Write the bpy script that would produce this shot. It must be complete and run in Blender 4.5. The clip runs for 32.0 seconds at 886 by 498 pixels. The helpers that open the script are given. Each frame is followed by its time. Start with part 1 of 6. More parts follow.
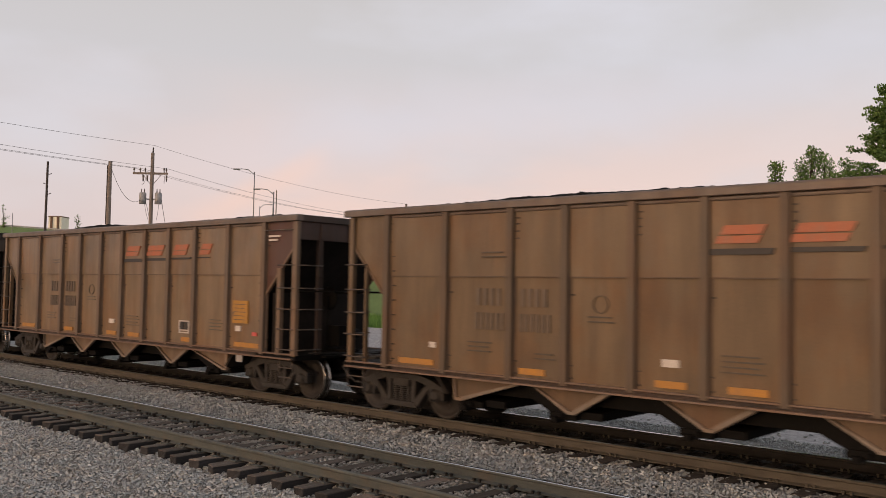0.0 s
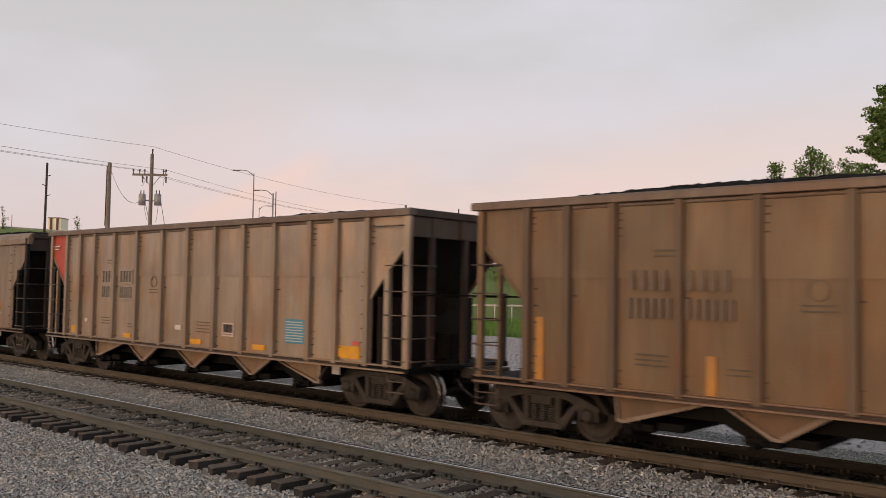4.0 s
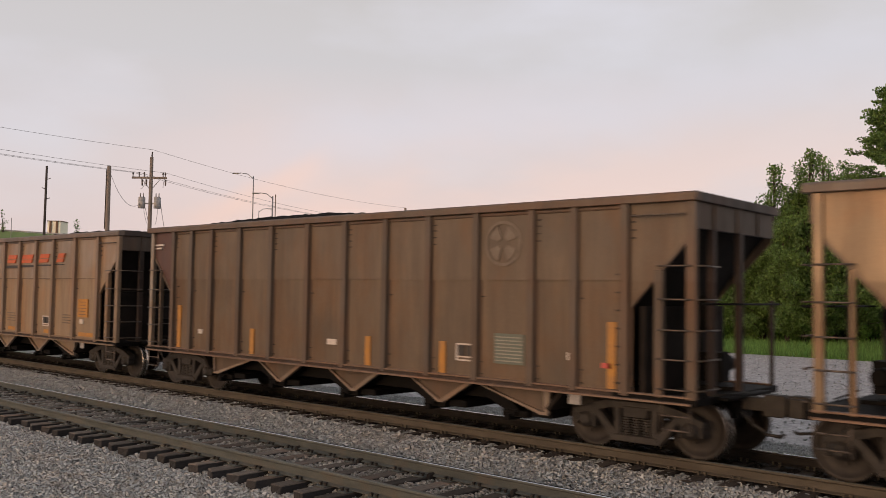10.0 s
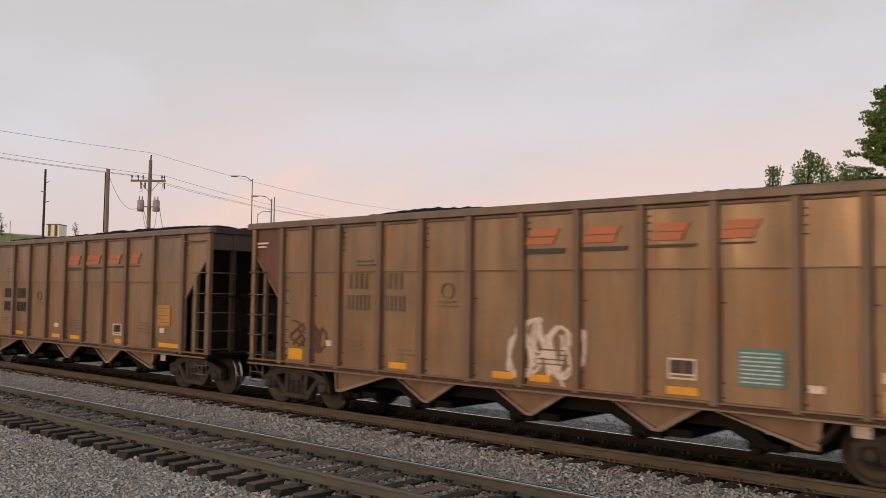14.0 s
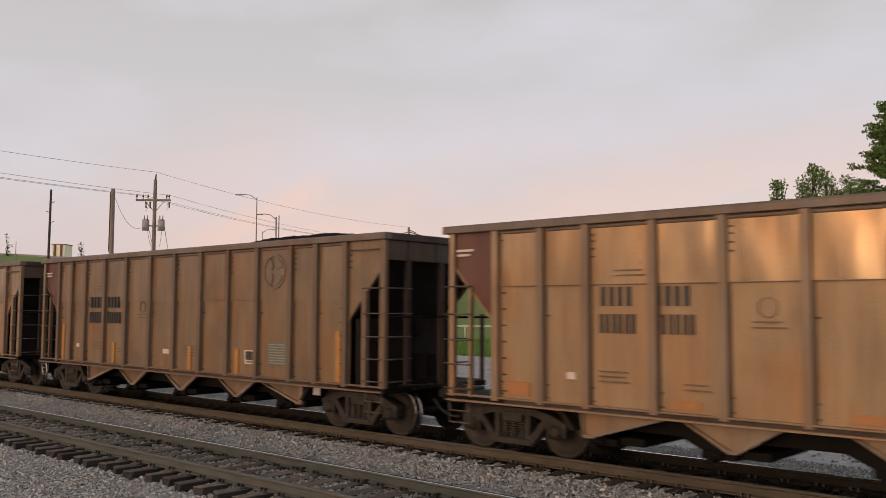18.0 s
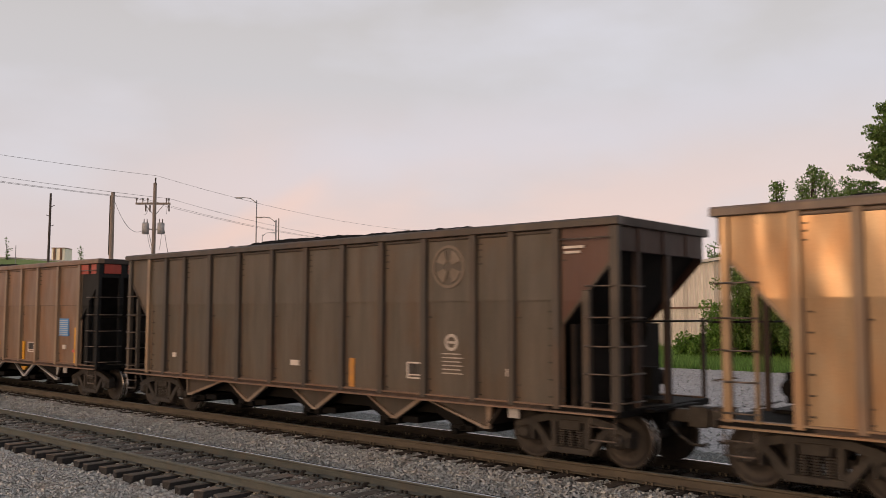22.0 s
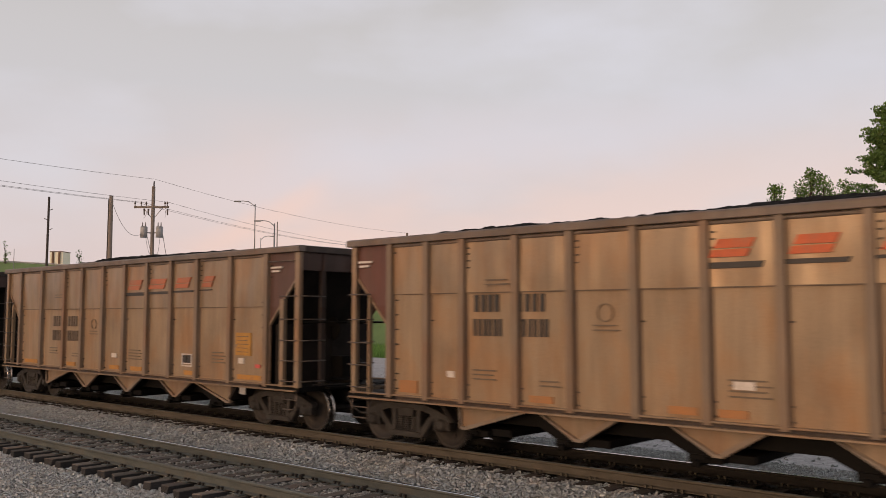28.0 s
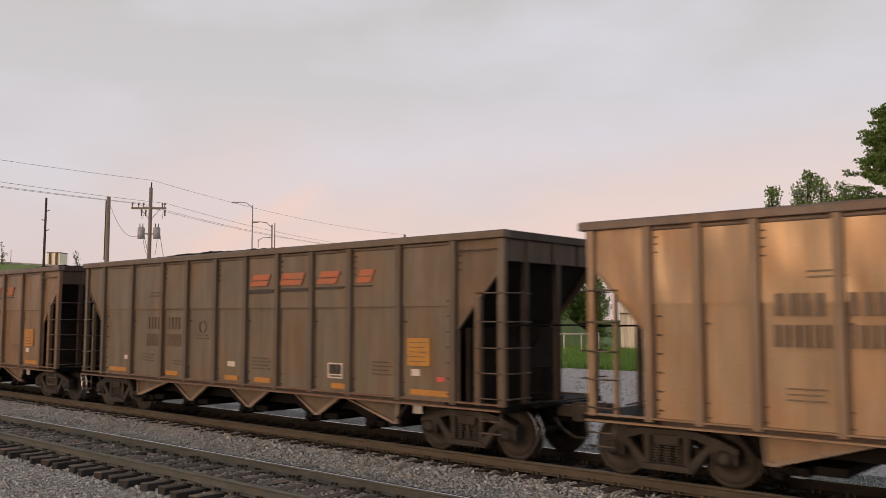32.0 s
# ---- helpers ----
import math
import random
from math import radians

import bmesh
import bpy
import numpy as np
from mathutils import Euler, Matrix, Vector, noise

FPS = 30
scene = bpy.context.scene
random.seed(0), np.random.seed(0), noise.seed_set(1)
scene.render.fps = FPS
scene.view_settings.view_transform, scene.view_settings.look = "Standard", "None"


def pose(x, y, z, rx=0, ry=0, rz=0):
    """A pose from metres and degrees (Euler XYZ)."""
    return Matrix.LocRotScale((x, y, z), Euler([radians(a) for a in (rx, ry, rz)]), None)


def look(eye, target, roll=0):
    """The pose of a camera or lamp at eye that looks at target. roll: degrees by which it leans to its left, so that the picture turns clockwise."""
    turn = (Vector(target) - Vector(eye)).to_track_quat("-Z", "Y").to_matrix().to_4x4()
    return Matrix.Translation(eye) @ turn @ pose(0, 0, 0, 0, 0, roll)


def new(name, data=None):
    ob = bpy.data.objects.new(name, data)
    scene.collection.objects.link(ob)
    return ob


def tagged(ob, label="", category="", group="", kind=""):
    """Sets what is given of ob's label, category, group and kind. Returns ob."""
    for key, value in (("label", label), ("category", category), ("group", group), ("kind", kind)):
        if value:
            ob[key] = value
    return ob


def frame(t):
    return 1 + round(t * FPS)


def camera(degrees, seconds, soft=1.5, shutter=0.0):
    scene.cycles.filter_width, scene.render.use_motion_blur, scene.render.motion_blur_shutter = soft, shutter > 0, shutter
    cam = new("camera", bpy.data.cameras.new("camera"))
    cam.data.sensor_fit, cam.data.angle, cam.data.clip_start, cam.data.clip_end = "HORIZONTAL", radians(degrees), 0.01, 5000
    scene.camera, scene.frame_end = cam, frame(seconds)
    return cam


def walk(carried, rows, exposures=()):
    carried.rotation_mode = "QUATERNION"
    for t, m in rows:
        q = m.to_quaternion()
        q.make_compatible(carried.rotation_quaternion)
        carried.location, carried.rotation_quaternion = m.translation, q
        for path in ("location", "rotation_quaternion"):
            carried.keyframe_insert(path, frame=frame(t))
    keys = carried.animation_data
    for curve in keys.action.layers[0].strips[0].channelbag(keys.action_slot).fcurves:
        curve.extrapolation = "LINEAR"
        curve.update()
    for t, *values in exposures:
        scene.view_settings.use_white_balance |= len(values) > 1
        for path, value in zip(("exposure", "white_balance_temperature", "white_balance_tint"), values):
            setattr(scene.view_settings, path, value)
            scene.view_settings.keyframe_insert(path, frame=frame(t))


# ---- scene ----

# ---------------------------------------------------------------- camera
# x runs along the tracks (the train goes towards +x), y away from the camera, z = 0 at the main rail's top.
EYE_Z = 2.406
TRAVEL = [
    (0, -12.87), (1, 3.99), (2, 20.93), (3, 37.77), (4, 54.75), (5, 71.75), (6, 88.66), (7, 105.66), (8, 122.75),
    (9, 139.78), (10, 156.89), (11, 174.03), (12, 191.26), (13, 208.40), (14, 225.49), (15, 242.70), (16, 260.31), (17, 278.07),
    (18, 295.46), (19, 312.76), (20, 329.97), (21, 347.38), (22, 364.83), (23, 382.21), (24, 399.71), (25, 417.19), (26, 434.78),
    (27, 452.48), (28, 470.03), (29, 487.27), (30, 504.76), (31, 522.39), (32, 539.80),
]


def view(yaw, pitch, roll):
    return pose(0, 0, EYE_Z, 90 + pitch, 0, yaw) @ pose(0, 0, 0, 0, 0, roll)


cam = camera(53.48, 32.0, soft=0.75, shutter=0.15)
walk(cam, [(t, view(a, b, c)) for t, a, b, c in (
    (0, 41.65, 2.59, 1.07), (0.5, 41.64, 2.61, 1.03), (1, 41.63, 2.62, 1.03), (1.5, 41.64, 2.63, 1.05), (2, 41.65, 2.64, 1.04),
    (2.5, 41.64, 2.65, 1.02), (3, 41.63, 2.66, 1.02), (3.5, 41.62, 2.66, 1.02), (4, 41.62, 2.66, 1.02), (4.5, 41.62, 2.67, 1.01),
    (6.5, 41.61, 2.71, 1.03), (7, 41.60, 2.73, 1.01), (7.5, 41.59, 2.75, 1.00), (8, 41.59, 2.77, 0.99), (8.5, 41.60, 2.78, 0.98),
    (9, 41.60, 2.80, 0.96), (9.5, 41.60, 2.82, 0.95), (10, 41.60, 2.83, 0.93), (10.5, 41.59, 2.85, 0.90), (11, 41.58, 2.87, 0.89),
    (11.5, 41.56, 2.89, 0.88), (12, 41.56, 2.91, 0.88), (12.5, 41.56, 2.94, 0.88), (13, 41.56, 2.96, 0.87), (13.5, 41.55, 2.97, 0.82),
    (15.5, 41.52, 3.06, 0.76), (16, 41.53, 3.10, 0.70), (16.5, 41.57, 3.22, 0.63), (17, 41.78, 3.61, 0.53), (17.5, 41.80, 3.78, 0.44),
    (18, 41.85, 4.06, 0.30), (18.5, 41.83, 4.09, 0.28), (19, 41.83, 4.13, 0.24), (19.5, 41.83, 4.17, 0.23), (20, 41.83, 4.19, 0.22),
    (20.5, 41.84, 4.21, 0.20), (21, 41.86, 4.21, 0.18), (21.5, 41.86, 4.21, 0.16), (22, 41.84, 4.23, 0.14), (22.5, 41.84, 4.25, 0.12),
    (23, 41.83, 4.26, 0.11), (23.5, 41.81, 4.29, 0.08), (24, 41.81, 4.31, 0.07), (24.5, 41.81, 4.31, 0.08), (25, 41.81, 4.31, 0.07),
    (25.5, 41.81, 4.33, 0.04), (27.5, 41.77, 4.42, 0.07), (28, 41.75, 4.44, 0.07), (28.5, 41.73, 4.47, 0.08), (29, 41.70, 4.48, 0.07),
    (29.5, 41.67, 4.50, 0.06), (30, 41.64, 4.52, 0.06), (30.5, 41.62, 4.53, 0.07), (31, 41.60, 4.54, 0.10), (31.5, 41.59, 4.55, 0.13),
    (32, 41.59, 4.54, 0.14),
)], [(0, -0.01), (3, -0.02), (7, 0.0), (13, 0.0), (16, -0.045), (18, -0.06), (19, -0.03), (20, -0.045), (22, -0.03), (25, -0.03), (28, -0.04), (30, -0.03), (32, -0.03)])

# ---------------------------------------------------------------- sky and sun
SUN_AZ, SUN_EL = 183.0, 5.0      # degrees: clockwise from +y, and above the horizon
world = bpy.data.worlds.new("sky")
scene.world = world
world.use_nodes = True
nt = world.node_tree
nt.nodes.clear()
N, L = nt.nodes.new, nt.links.new


def srgb(r, g, b):
    return [((c / 255) / 12.92 if c / 255 < 0.04045 else ((c / 255 + 0.055) / 1.055) ** 2.4) for c in (r, g, b)] + [1]


co = N("ShaderNodeTexCoord")
sep = N("ShaderNodeSeparateXYZ")
L(co.outputs["Generated"], sep.inputs[0])
ramp = N("ShaderNodeValToRGB")
ramp.color_ramp.interpolation = "B_SPLINE"
STOPS = [(0.0, (216, 202, 202)), (0.06, (215, 202, 203)), (0.13, (212, 203, 206)), (0.22, (207, 203, 207)), (0.34, (204, 198, 196)), (0.55, (176, 174, 176)), (1.0, (138, 141, 148))]
els = ramp.color_ramp.elements
while len(els) < len(STOPS):
    els.new(0.5)
for e, (p, c) in zip(els, STOPS):
    e.position, e.color = p, srgb(*c)
L(sep.outputs["Z"], ramp.inputs[0])
# soft layered cloud
mp = N("ShaderNodeMapping")
mp.inputs["Scale"].default_value = (1.5, 1.5, 4.0)
L(co.outputs["Generated"], mp.inputs[0])
cl = N("ShaderNodeTexNoise")
cl.inputs["Scale"].default_value, cl.inputs["Detail"].default_value, cl.inputs["Roughness"].default_value = 1.9, 5.0, 0.5
L(mp.outputs[0], cl.inputs["Vector"])
cr = N("ShaderNodeMapRange")
cr.inputs[1].default_value, cr.inputs[2].default_value = 0.48, 0.72
L(cl.outputs["Fac"], cr.inputs[0])
m1 = N("ShaderNodeMix")
m1.data_type = "RGBA"
L(cr.outputs[0], m1.inputs[0])
L(ramp.outputs[0], m1.inputs[6])
m1.inputs[7].default_value = srgb(216, 213, 220)
# pink undersides low over the horizon
cl2 = N("ShaderNodeTexNoise")
cl2.inputs["Scale"].default_value, cl2.inputs["Detail"].default_value = 2.7, 4.0
mp2 = N("ShaderNodeMapping")
mp2.inputs["Location"].default_value = (3.1, 1.4, 0.3)
mp2.inputs["Scale"].default_value = (1.5, 1.5, 4.5)
L(co.outputs["Generated"], mp2.inputs[0])
L(mp2.outputs[0], cl2.inputs["Vector"])
lowr = N("ShaderNodeMapRange")
lowr.inputs[1].default_value, lowr.inputs[2].default_value, lowr.inputs[3].default_value, lowr.inputs[4].default_value = 0.06, 0.25, 1.0, 0.0
L(sep.outputs["Z"], lowr.inputs[0])
cr2 = N("ShaderNodeMapRange")
cr2.inputs[1].default_value, cr2.inputs[2].default_value = 0.16, 0.56
L(cl2.outputs["Fac"], cr2.inputs[0])
mul = N("ShaderNodeMath")
mul.operation = "MULTIPLY"
L(lowr.outputs[0], mul.inputs[0])
L(cr2.outputs[0], mul.inputs[1])
side = N("ShaderNodeMapRange")
side.inputs[1].default_value, side.inputs[2].default_value, side.inputs[3].default_value = -0.90, -0.80, 0.25
L(sep.outputs["X"], side.inputs[0])
mul2 = N("ShaderNodeMath")
mul2.operation = "MULTIPLY"
L(mul.outputs[0], mul2.inputs[0])
L(side.outputs[0], mul2.inputs[1])
m2 = N("ShaderNodeMix")
m2.data_type = "RGBA"
L(mul2.outputs[0], m2.inputs[0])
L(m1.outputs[2], m2.inputs[6])
m2.inputs[7].default_value = srgb(240, 209, 199)
# two long streaks of higher cloud: a pale one climbing over the tracks and a short pink one beside the poles
wisp = N("ShaderNodeTexNoise")
wisp.inputs["Scale"].default_value, wisp.inputs["Detail"].default_value, wisp.inputs["Roughness"].default_value = 5.0, 5.0, 0.55
L(co.outputs["Generated"], wisp.inputs["Vector"])


def streak(under, normal, middle, width, near, far, colour, strength):
    """Cloud along the great circle with this normal, strongest round the middle direction, frayed by the noise."""
    off = N("ShaderNodeVectorMath")
    off.operation = "DOT_PRODUCT"
    L(co.outputs["Generated"], off.inputs[0])
    off.inputs[1].default_value = normal
    fray = N("ShaderNodeMath")
    fray.operation = "MULTIPLY_ADD"
    fray.inputs[1].default_value, fray.inputs[2].default_value = width * 1.8, -width * 0.9
    L(wisp.outputs["Fac"], fray.inputs[0])
    bent = N("ShaderNodeMath")
    L(off.outputs["Value"], bent.inputs[0])
    L(fray.outputs[0], bent.inputs[1])
    dist = N("ShaderNodeMath")
    dist.operation = "ABSOLUTE"
    L(bent.outputs[0], dist.inputs[0])
    across = N("ShaderNodeMapRange")
    across.interpolation_type = "SMOOTHSTEP"
    across.inputs[1].default_value, across.inputs[2].default_value, across.inputs[3].default_value, across.inputs[4].default_value = 0.0, width, strength, 0.0
    L(dist.outputs[0], across.inputs[0])
    toward = N("ShaderNodeVectorMath")
    toward.operation = "DOT_PRODUCT"
    L(co.outputs["Generated"], toward.inputs[0])
    toward.inputs[1].default_value = middle
    along = N("ShaderNodeMapRange")
    along.interpolation_type = "SMOOTHSTEP"
    along.inputs[1].default_value, along.inputs[2].default_value = math.cos(radians(far)), math.cos(radians(near))
    L(toward.outputs["Value"], along.inputs[0])
    both = N("ShaderNodeMath")
    both.operation = "MULTIPLY"
    L(across.outputs[0], both.inputs[0])
    L(along.outputs[0], both.inputs[1])
    out = N("ShaderNodeMix")
    out.data_type = "RGBA"
    L(both.outputs[0], out.inputs[0])
    L(under, out.inputs[6])
    out.inputs[7].default_value = srgb(*colour)
    return out.outputs[2]


tinted = streak(m2.outputs[2], (0.0146, 0.2615, -0.9651), (-0.5031, 0.8360, 0.2189), 0.07, 12, 34, (217, 213, 222), 0.5)
tinted = streak(tinted, (0.2069, 0.4343, -0.8767), (-0.8047, 0.5803, 0.1258), 0.026, 1.5, 6.0, (243, 208, 195), 0.6)
sky = N("ShaderNodeTexSky")
sky.sky_type, sky.sun_disc = "NISHITA", False
sky.sun_elevation, sky.sun_rotation = radians(SUN_EL), radians(SUN_AZ)
sky.dust_density = 4.0
# the warm glow that spreads from where the sun stands behind the cloud
dotn = N("ShaderNodeVectorMath")
dotn.operation = "DOT_PRODUCT"
L(co.outputs["Generated"], dotn.inputs[0])
_az, _el = radians(SUN_AZ), radians(SUN_EL)
dotn.inputs[1].default_value = (math.sin(_az) * math.cos(_el), math.cos(_az) * math.cos(_el), math.sin(_el))
pos = N("ShaderNodeMath")
pos.operation = "MAXIMUM"
L(dotn.outputs["Value"], pos.inputs[0])
pos.inputs[1].default_value = 0.0
pw = N("ShaderNodeMath")
pw.operation = "POWER"
L(pos.outputs[0], pw.inputs[0])
pw.inputs[1].default_value = 7.0
glow = N("ShaderNodeMix")
glow.data_type = "RGBA"
glow.blend_type = "ADD"
glow.clamp_result = False
L(pw.outputs[0], glow.inputs[0])
L(tinted, glow.inputs[6])
glow.inputs[7].default_value = (2.22, 1.12, 0.455, 1)
bg1, bg2, add, wo = N("ShaderNodeBackground"), N("ShaderNodeBackground"), N("ShaderNodeAddShader"), N("ShaderNodeOutputWorld")
bg1.inputs[1].default_value = 1.0
bg2.inputs[1].default_value = 0.02
L(glow.outputs[2], bg1.inputs[0])
L(sky.outputs[0], bg2.inputs[0])
L(bg1.outputs[0], add.inputs[0])
L(bg2.outputs[0], add.inputs[1])
L(add.outputs[0], wo.inputs[0])

sun_data = bpy.data.lights.new("sun", "SUN")
sun_data.energy, sun_data.angle, sun_data.color = 0.8, radians(16), (1.0, 0.66, 0.40)
sun = new("sun", sun_data)
_a, _e = radians(SUN_AZ), radians(SUN_EL)
sun.matrix_world = look((0, 0, 60), Vector((0, 0, 60)) - Vector((math.sin(_a) * math.cos(_e), math.cos(_a) * math.cos(_e), math.sin(_e))))

# ---------------------------------------------------------------- materials


def material(name, c1, c2=None, rough=0.7, metal=0.0, scale=6.0, stretch=(1, 1, 1), bump=0.15, fine=60.0, c3=None, patch=1.2, island=0.0, spread=0.0, lo=0.35, hi=0.65, grain=0.12):
    """Two scales of colour noise, fine bump, optional stains (c3) and random tone per island or object."""
    m = bpy.data.materials.new(name)
    m.use_nodes = True
    t = m.node_tree
    n, l = t.nodes.new, t.links.new
    b = t.nodes["Principled BSDF"]
    b.inputs["Metallic"].default_value = metal
    tc = n("ShaderNodeTexCoord")
    oi = n("ShaderNodeObjectInfo")
    sh = n("ShaderNodeVectorMath")
    sh.operation = "MULTIPLY_ADD"
    l(oi.outputs["Random"], sh.inputs[0])
    sh.inputs[1].default_value = (17, 13, 9)
    l(tc.outputs["Object"], sh.inputs[2])
    mpn = n("ShaderNodeMapping")
    mpn.inputs["Scale"].default_value = stretch
    l(sh.outputs[0], mpn.inputs[0])
    a = n("ShaderNodeTexNoise")
    a.inputs["Scale"].default_value, a.inputs["Detail"].default_value, a.inputs["Roughness"].default_value = scale, 6.0, 0.6
    l(mpn.outputs[0], a.inputs["Vector"])
    mr = n("ShaderNodeMapRange")
    mr.inputs[1].default_value, mr.inputs[2].default_value = lo, hi
    l(a.outputs["Fac"], mr.inputs[0])
    mx = n("ShaderNodeMix")
    mx.data_type = "RGBA"
    mx.inputs[6].default_value = (*c1, 1)
    mx.inputs[7].default_value = (*(c2 or c1), 1)
    l(mr.outputs[0], mx.inputs[0])
    col = mx.outputs[2]
    if c3:
        p = n("ShaderNodeTexNoise")
        p.inputs["Scale"].default_value, p.inputs["Detail"].default_value = patch, 5.0
        l(sh.outputs[0], p.inputs["Vector"])
        pr = n("ShaderNodeMapRange")
        pr.inputs[1].default_value, pr.inputs[2].default_value, pr.inputs[4].default_value = 0.52, 0.75, 0.75
        l(p.outputs["Fac"], pr.inputs[0])
        m3 = n("ShaderNodeMix")
        m3.data_type = "RGBA"
        l(pr.outputs[0], m3.inputs[0])
        l(col, m3.inputs[6])
        m3.inputs[7].default_value = (*c3, 1)
        col = m3.outputs[2]
    if island or spread:
        hs = n("ShaderNodeHueSaturation")
        rr = n("ShaderNodeMapRange")
        k = island or spread
        rr.inputs[3].default_value, rr.inputs[4].default_value = 1 - k, 1 + k
        if island:
            g = n("ShaderNodeNewGeometry")
            l(g.outputs["Random Per Island"], rr.inputs[0])
        else:
            l(oi.outputs["Random"], rr.inputs[0])
        l(rr.outputs[0], hs.inputs["Value"])
        l(col, hs.inputs["Color"])
        col = hs.outputs[0]
    f = n("ShaderNodeTexNoise")
    f.inputs["Scale"].default_value, f.inputs["Detail"].default_value = fine, 4.0
    l(sh.outputs[0], f.inputs["Vector"])
    gr = n("ShaderNodeMapRange")
    gr.inputs[1].default_value, gr.inputs[2].default_value, gr.inputs[3].default_value, gr.inputs[4].default_value = 0.3, 0.7, 1 - grain, 1 + grain
    l(f.outputs["Fac"], gr.inputs[0])
    gv = n("ShaderNodeHueSaturation")
    l(gr.outputs[0], gv.inputs["Value"])
    l(col, gv.inputs["Color"])
    l(gv.outputs[0], b.inputs["Base Color"])
    fr = n("ShaderNodeMapRange")
    fr.inputs[3].default_value, fr.inputs[4].default_value = max(0.03, rough - 0.12), min(1, rough + 0.12)
    l(a.outputs["Fac"], fr.inputs[0])
    l(fr.outputs[0], b.inputs["Roughness"])
    if bump:
        bp = n("ShaderNodeBump")
        bp.inputs["Strength"].default_value, bp.inputs["Distance"].default_value = bump, 0.02
        l(f.outputs["Fac"], bp.inputs["Height"])
        l(bp.outputs[0], b.inputs["Normal"])
    return m


def car_paint(name, c1, c2, c3, rough=0.5, metal=0.0, dull=0.45):
    """Dusty sheet metal: vertical streaks over patchy road dirt, broad shallow dents; the lower sheets get less gloss.
    """
    m = material(name, c1, c2, rough, metal, 2.2, (1.5, 1.5, 0.22), 0.03, 45, c3, 0.7, lo=0.32, hi=0.68, grain=0.07)
    t = m.node_tree
    b = t.nodes["Principled BSDF"]
    first = b.inputs["Normal"].links[0].from_node
    shift = first.inputs["Height"].links[0].from_node.inputs["Vector"].links[0].from_socket
    dn = t.nodes.new("ShaderNodeTexNoise")
    dn.inputs["Scale"].default_value, dn.inputs["Detail"].default_value = 1.25, 1.0
    fl = t.nodes.new("ShaderNodeMapping")
    fl.inputs["Scale"].default_value = (1.3, 1.3, 0.45)
    t.links.new(shift, fl.inputs[0])
    t.links.new(fl.outputs[0], dn.inputs["Vector"])
    db = t.nodes.new("ShaderNodeBump")
    db.inputs["Strength"].default_value, db.inputs["Distance"].default_value = 0.5, 0.15
    t.links.new(dn.outputs["Fac"], db.inputs["Height"])
    t.links.new(db.outputs[0], first.inputs["Normal"])
    # thin runs of dirt down the sheet
    rn = t.nodes.new("ShaderNodeTexNoise")
    rn.inputs["Scale"].default_value, rn.inputs["Detail"].default_value, rn.inputs["Roughness"].default_value = 16.0, 3.0, 0.6
    rm = t.nodes.new("ShaderNodeMapping")
    rm.inputs["Scale"].default_value = (1.0, 1.0, 0.05)
    t.links.new(shift, rm.inputs[0])
    t.links.new(rm.outputs[0], rn.inputs["Vector"])
    rr = t.nodes.new("ShaderNodeMapRange")
    rr.inputs[1].default_value, rr.inputs[2].default_value, rr.inputs[3].default_value, rr.inputs[4].default_value = 0.3, 0.7, 0.92, 1.07
    t.links.new(rn.outputs["Fac"], rr.inputs[0])
    rh = t.nodes.new("ShaderNodeHueSaturation")
    t.links.new(rr.outputs[0], rh.inputs["Value"])
    t.links.new(b.inputs["Base Color"].links[0].from_socket, rh.inputs["Color"])
    # broad rust-stained blotches
    bl = t.nodes.new("ShaderNodeTexNoise")
    bl.inputs["Scale"].default_value, bl.inputs["Detail"].default_value, bl.inputs["Roughness"].default_value = 1.1, 5.0, 0.62
    bs = t.nodes.new("ShaderNodeMapping")
    bs.inputs["Location"].default_value, bs.inputs["Scale"].default_value = (4.0, 9.0, 2.0), (1.0, 1.0, 0.6)
    t.links.new(shift, bs.inputs[0])
    t.links.new(bs.outputs[0], bl.inputs["Vector"])
    br = t.nodes.new("ShaderNodeMapRange")
    br.inputs[1].default_value, br.inputs[2].default_value = 0.46, 0.70
    t.links.new(bl.outputs["Fac"], br.inputs[0])
    bx = t.nodes.new("ShaderNodeMix")
    bx.data_type, bx.blend_type = "RGBA", "MULTIPLY"
    bx.inputs[7].default_value = (1.06, 0.85, 0.68, 1)
    t.links.new(br.outputs[0], bx.inputs[0])
    t.links.new(rh.outputs[0], bx.inputs[6])
    t.links.new(bx.outputs[2], b.inputs["Base Color"])
    # less gloss below the seam keeps the reflected glow on the upper sheets
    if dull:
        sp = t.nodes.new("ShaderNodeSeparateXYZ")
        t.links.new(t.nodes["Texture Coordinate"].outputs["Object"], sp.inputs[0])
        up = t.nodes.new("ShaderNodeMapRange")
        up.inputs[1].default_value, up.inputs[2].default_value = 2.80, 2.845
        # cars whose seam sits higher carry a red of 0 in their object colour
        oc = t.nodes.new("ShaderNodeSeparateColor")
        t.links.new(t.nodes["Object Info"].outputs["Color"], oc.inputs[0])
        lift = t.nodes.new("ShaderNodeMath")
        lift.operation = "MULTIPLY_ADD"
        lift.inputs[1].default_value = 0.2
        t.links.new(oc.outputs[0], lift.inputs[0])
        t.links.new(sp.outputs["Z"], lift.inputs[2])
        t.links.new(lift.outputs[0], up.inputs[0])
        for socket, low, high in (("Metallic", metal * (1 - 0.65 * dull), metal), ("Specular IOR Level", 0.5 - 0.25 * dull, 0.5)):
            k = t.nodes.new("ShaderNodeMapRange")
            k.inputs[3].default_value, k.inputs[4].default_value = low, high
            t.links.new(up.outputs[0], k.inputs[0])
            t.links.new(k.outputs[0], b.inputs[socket])
